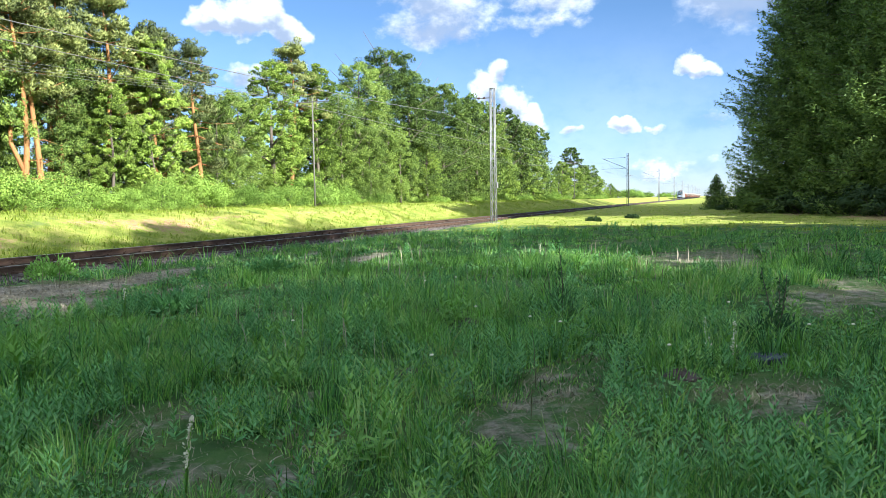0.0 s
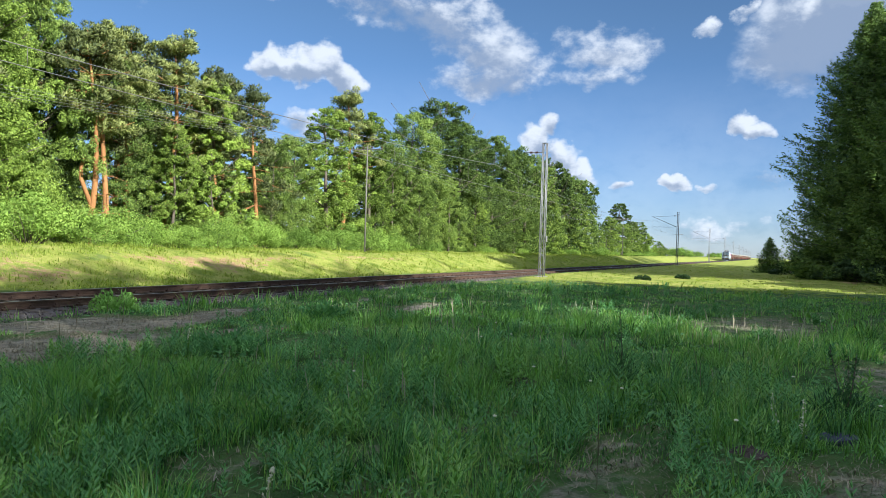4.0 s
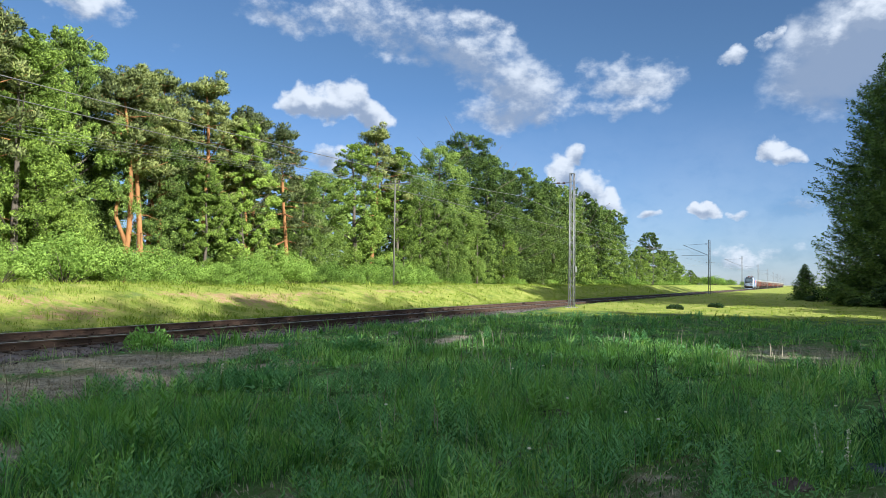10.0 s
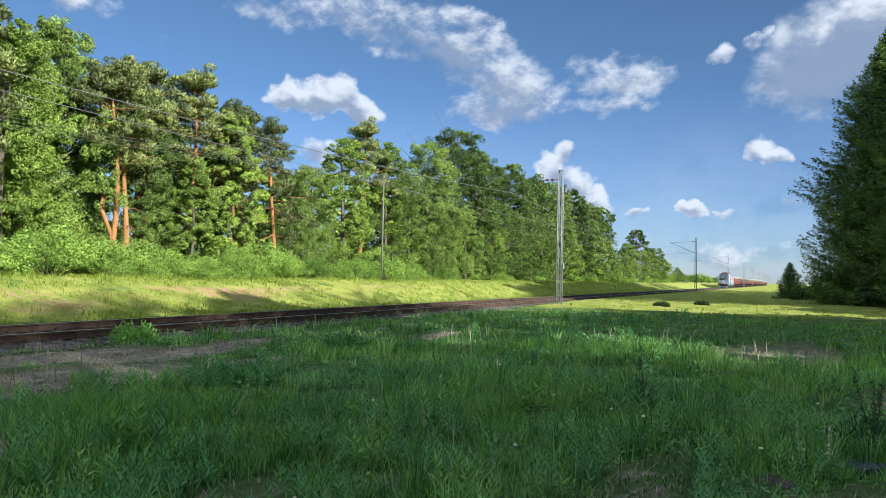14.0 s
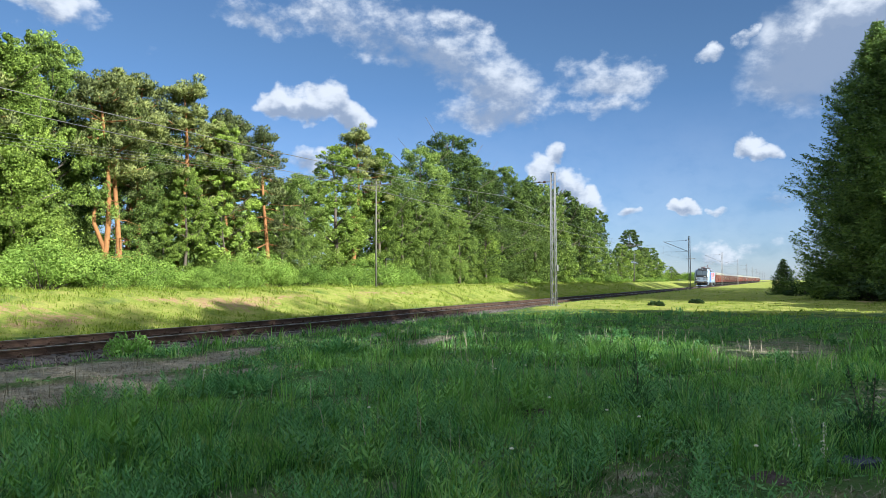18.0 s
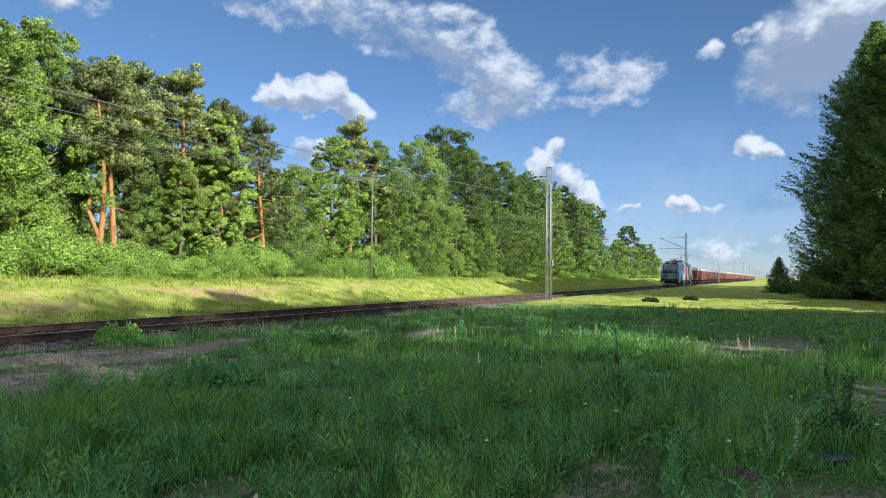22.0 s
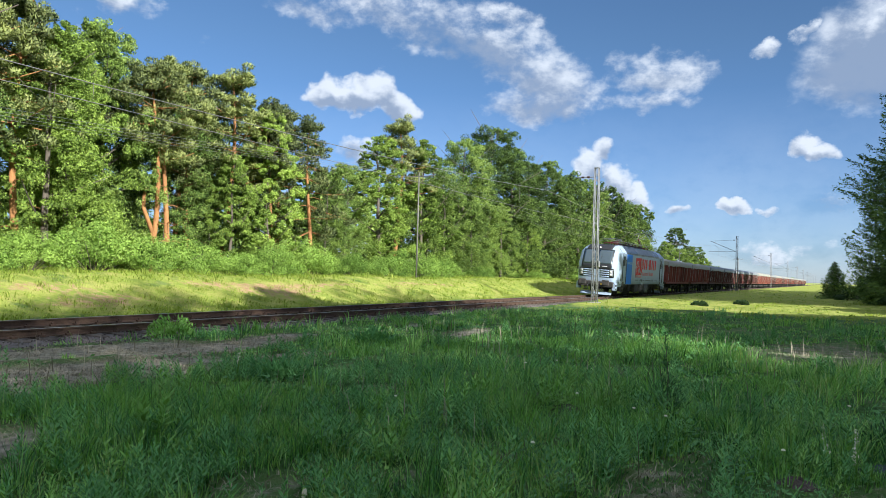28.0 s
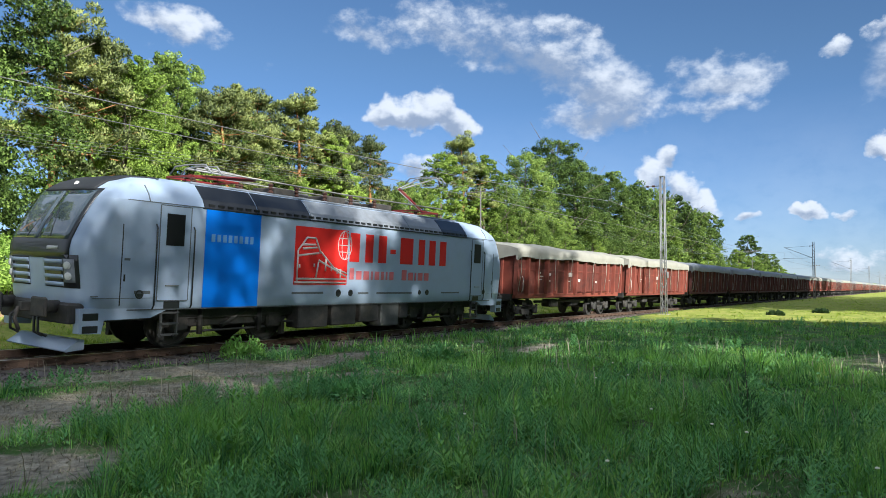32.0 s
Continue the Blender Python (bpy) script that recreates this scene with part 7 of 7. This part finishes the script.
        bogie = part("bogie", bg, M_DARKSTEEL, lo, "dirty dark bogie with coil springs")
        for dx in (-1.5, 1.5):
            SPIN.append((wheelset(0.625, bogie, 4.75 * e_ + dx), 0.625))
    for ob in lo.children:                                   # the roof gear stands on the raised deck
        if ob.name.split(".")[0] in ("roof_deck", "roof_box", "roof_insulator", "busbar", "pantograph"):
            ob.location.z += 0.11
    return lo


# ---------------------------------------------------------------- open wagons
def make_wagon(tarp_mat, tarp_label, seed, paint, sheet, tone):
    g = random.Random(seed)
    w = thing("gondola_wagon", tone + " open freight wagon covered by a " + tarp_label, "freight wagon", "wagons of the freight train")
    hl, hw = 6.42, 1.42
    for sg in (1, -1):
        out = [(-hl, 1.42), (-hl + 0.25, 1.22), (-5.6, 1.22), (-3.2, 1.1), (3.2, 1.1), (5.6, 1.22), (hl - 0.25, 1.22), (hl, 1.42), (hl, 3.16), (-hl, 3.16)]
        side = part("side_wall", Mesh().prism(out, sg * (hw - 0.06), sg * hw, "y"), sheet, w)
        xs = [-6.36, -5.3, -4.35, -3.35, -2.35, -1.15, 0.0, 1.15, 2.35, 3.35, 4.35, 5.3, 6.36]
        for x in xs:
            part("post", Mesh().prism([(x - 0.1, sg * hw), (x + 0.1, sg * hw), (x + 0.07, sg * (hw + 0.16)), (x - 0.07, sg * (hw + 0.16))], 1.2, 3.06, "z"), paint, side)
        part("top_rail", Mesh().box((0, sg * (hw + 0.03), 3.08), (12.86, 0.12, 0.13), 0.02), paint, side)
        part("mid_rail", Mesh().box((0, sg * (hw + 0.012), 2.28), (12.8, 0.03, 0.06), 0.008), paint, side)
        part("sill", Mesh().box((0, sg * (hw - 0.05), 1.13), (12.6, 0.14, 0.2), 0.02), paint, side)
        for x0, x1, z, h_ in ((4.15, 3.85, 2.15, 0.06), (4.15, 3.6, 2.0, 0.05), (4.15, 3.7, 1.86, 0.05), (4.15, 3.95, 1.7, 0.04), (3.0, 2.75, 2.1, 0.12), (3.0, 2.8, 1.8, 0.05), (0.75, 0.3, 2.12, 0.2), (0.75, 0.45, 1.8, 0.05), (-0.5, -0.75, 1.85, 0.16), (-2.7, -3.0, 1.8, 0.1), (-4.6, -4.9, 1.9, 0.05), (-4.6, -4.8, 1.76, 0.05)):
            part("marking_bar", Mesh().box(((x0 + x1) / 2, sg * (hw + 0.004), z), (x0 - x1, 0.006, h_)), M_WHITE, side, "white bar of unreadable lettering")
        part("rod", Mesh().tube([(-5.0, sg * (hw + 0.1), 1.32), (-0.4, sg * (hw + 0.1), 1.32)], 0.02, 5), paint, side)
        part("handle", Mesh().tube([(5.75, sg * (hw + 0.02), 1.3), (5.75, sg * (hw + 0.1), 1.4), (5.75, sg * (hw + 0.1), 1.9), (5.75, sg * (hw + 0.02), 2.0)], 0.016, 5), M_WHITE, side)
    for e_ in (1, -1):
        ew = part("end_wall", Mesh().box((e_ * (hl - 0.03), 0, 2.18), (0.06, 2 * hw - 0.14, 1.95), 0.01), paint, w)
        for y in (-0.85, 0, 0.85):
            part("end_post", Mesh().box((e_ * (hl + 0.04), y, 2.18), (0.09, 0.12, 1.95), 0.01), paint, ew)
        part("headstock", Mesh().box((e_ * 6.4, 0, 1.06), (0.16, 2.6, 0.3), 0.02), M_DARKSTEEL, w)
        for y in (-0.875, 0.875):
            part("buffer", Mesh().tube([(e_ * 6.45, y, 1.05), (e_ * 6.95, y, 1.05)], 0.09, 10).lathe([(e_ * 6.94, 0.22), (e_ * 7.01, 0.21)], 14, "x", (0, y, 1.05)), M_DARKSTEEL, w)
        part("coupling_hook", Mesh().tube([(e_ * 6.45, 0, 1.02), (e_ * 6.9, 0, 1.0), (e_ * 7.0, 0, 0.78)], 0.05, 6), M_DARKSTEEL, w)
        bg = Mesh()
        cx = e_ * 4.5
        for sg in (-1, 1):
            bg.box((cx, sg * 1.0, 0.58), (2.3, 0.12, 0.16), 0.02)
            bg.prism([(cx - 0.5, 0.66), (cx + 0.5, 0.66), (cx + 0.32, 0.28), (cx - 0.32, 0.28)], sg * 0.94, sg * 1.06, "y")
            for dx in (-0.9, 0.9):
                bg.box((cx + dx, sg * 1.05, 0.47), (0.34, 0.2, 0.3), 0.04)
                for d2 in (-0.22, 0.22):
                    bg.tube([(cx + dx + d2, sg * 1.04, 0.42), (cx + dx + d2, sg * 1.04, 0.72)], 0.065, 8)
        bg.box((cx, 0, 0.8), (0.4, 2.0, 0.24), 0.02)
        b = part("bogie", bg, M_DARKSTEEL, w, "grimy dark cast bogie")
        for dx in (-0.9, 0.9):
            wheelset(0.46, b, cx + dx)
    part("underframe", Mesh().box((0, 0, 1.05), (12.6, 0.6, 0.3), 0.02).box((0, 0, 1.2), (12.7, 2.7, 0.08), 0.01), M_DARKSTEEL, w)
    part("brake_gear", Mesh().tube([(-3, 0.75, 0.8), (3, 0.75, 0.8)], 0.06, 8).box((1.2, 0.7, 0.72), (0.9, 0.5, 0.36), 0.05).tube([(-2.2, 0.6, 0.7), (-1.2, 0.6, 0.7)], 0.19, 12), M_DARKSTEEL, w, "dark brake cylinder and rods")
    # the sheet over the load
    nx, prof = 54, [(-1.635, None), (-1.63, 3.0), (-1.6, 3.2), (-1.2, 3.32), (-0.6, 3.4), (0, 3.44), (0.6, 3.4), (1.2, 3.32), (1.6, 3.2), (1.63, 3.0), (1.635, None)]
    t = Mesh()
    vs = []
    for i in range(nx + 1):
        x = -6.55 + 13.1 * i / nx
        endk = max(0, (abs(x) - 6.2) / 0.35)
        for j, (y, z) in enumerate(prof):
            if z is None:
                z = 2.8 + 0.03 * math.sin(x * 0.9 + seed) + 0.015 * math.sin(x * 2.6 + 2 * seed + j) + g.uniform(-0.006, 0.006) - 0.16 * endk
                y = y * (1.0 + 0.008 * math.sin(x * 5 + seed))
            else:
                z += (0.04 * math.sin(x * 2.1 + y * 2 + seed) + 0.05 * math.sin(x * 0.8 - y * 3 + seed) + g.uniform(-0.012, 0.012)) * (0.8 if abs(y) < 1.3 else 0.25) - 0.06 * endk
            vs.append((x, y, z))
    m_ = len(prof)
    t.add(vs, [(i * m_ + j, i * m_ + j + 1, (i + 1) * m_ + j + 1, (i + 1) * m_ + j) for i in range(nx) for j in range(m_ - 1)], True)
    for e_ in (0, nx):                                       # folded ends
        x = -6.55 if e_ == 0 else 6.55
        q = [vs[e_ * m_ + j] for j in range(m_)]
        low = [(x + (0.03 if e_ else -0.03), p[1] * 0.97, 2.75 + 0.12 * math.sin(j * 1.7 + seed)) for j, p in enumerate(q)]
        t.add(q + low, [(j, j + 1, m_ + j + 1, m_ + j) for j in range(m_ - 1)], True)
    cover = part("tarpaulin", t, tarp_mat, w, tarp_label)
    for sg in (1, -1):
        for x in (-5.8, -3.9, -1.8, 0.6, 2.9, 4.7, 6.1):
            x += g.uniform(-0.3, 0.3)
            part("strap", Mesh().tube([(x, sg * 1.65, 2.95), (x + g.uniform(-0.12, 0.12), sg * 1.64, 2.2), (x + g.uniform(-0.2, 0.2), sg * 1.6, 1.35)], 0.013, 4), M_TARP_WHITE, cover, "pale lashing strap")
    return w


loco = make_loco()
CREAM = make_wagon(M_TARP_WHITE, "cream tarpaulin", 1, M_WAGON, M_PANEL, "rust-red")
# wagon with tree shade painted into its body and sheet
GREY = make_wagon(M_TARP_SHADED, "weathered tarpaulin greyed as in shade", 2, M_WAGON_SHADED, M_PANEL_SHADED, "shade-darkened rust-red")
TRAIN = [(loco, 0.0)]
for i in range(30):
    src = CREAM if i in (0, 1, 7, 8, 9, 11, 12, 14, 15, 17, 18, 20, 21, 23, 25, 26, 28) else GREY
    first_use = i in (0, 2)
    TRAIN.append((src if first_use else copy_thing(src, Matrix()), 9.49 + 7.02 + 14.04 * i))
for wagon, _ in TRAIN[1:3]:
    for bogie in wagon.children:
        SPIN += [(ws, 0.46) for ws in bogie.children if ws.name.startswith("wheelset")]


# ---------------------------------------------------------------- what moves
V_TRAIN, S_END = 11.45, 17.5            # speed in m/s, place of the locomotive's centre at the end


def motions():
    lean = math.degrees(math.atan(CANT / 1.5))
    for ob, back in TRAIN:
        rows = []
        for t in (0.0, 8.0, 16.0, 24.0, 32.0):
            s = S_END + V_TRAIN * (32.0 - t) + back
            rows.append((t, Matrix.Translation(place(s, O_AXIS, CANT / 2)) @ pose(0, 0, 0, 0, 0, BEARING + 180) @ pose(0, 0, 0, -lean, 0, 0)))
        walk(ob, rows)
    for ws, r in SPIN:                      # wheels roll
        step = 2 / 30 if r > 0.5 else 1 / 30
        x, z = ws.location.x, ws.location.z
        walk(ws, [(k * step, pose(x, 0, z, 0, math.degrees(V_TRAIN * k * step / r) % 360, 0)) for k in range(round(32 / step) + 1)])


motions()
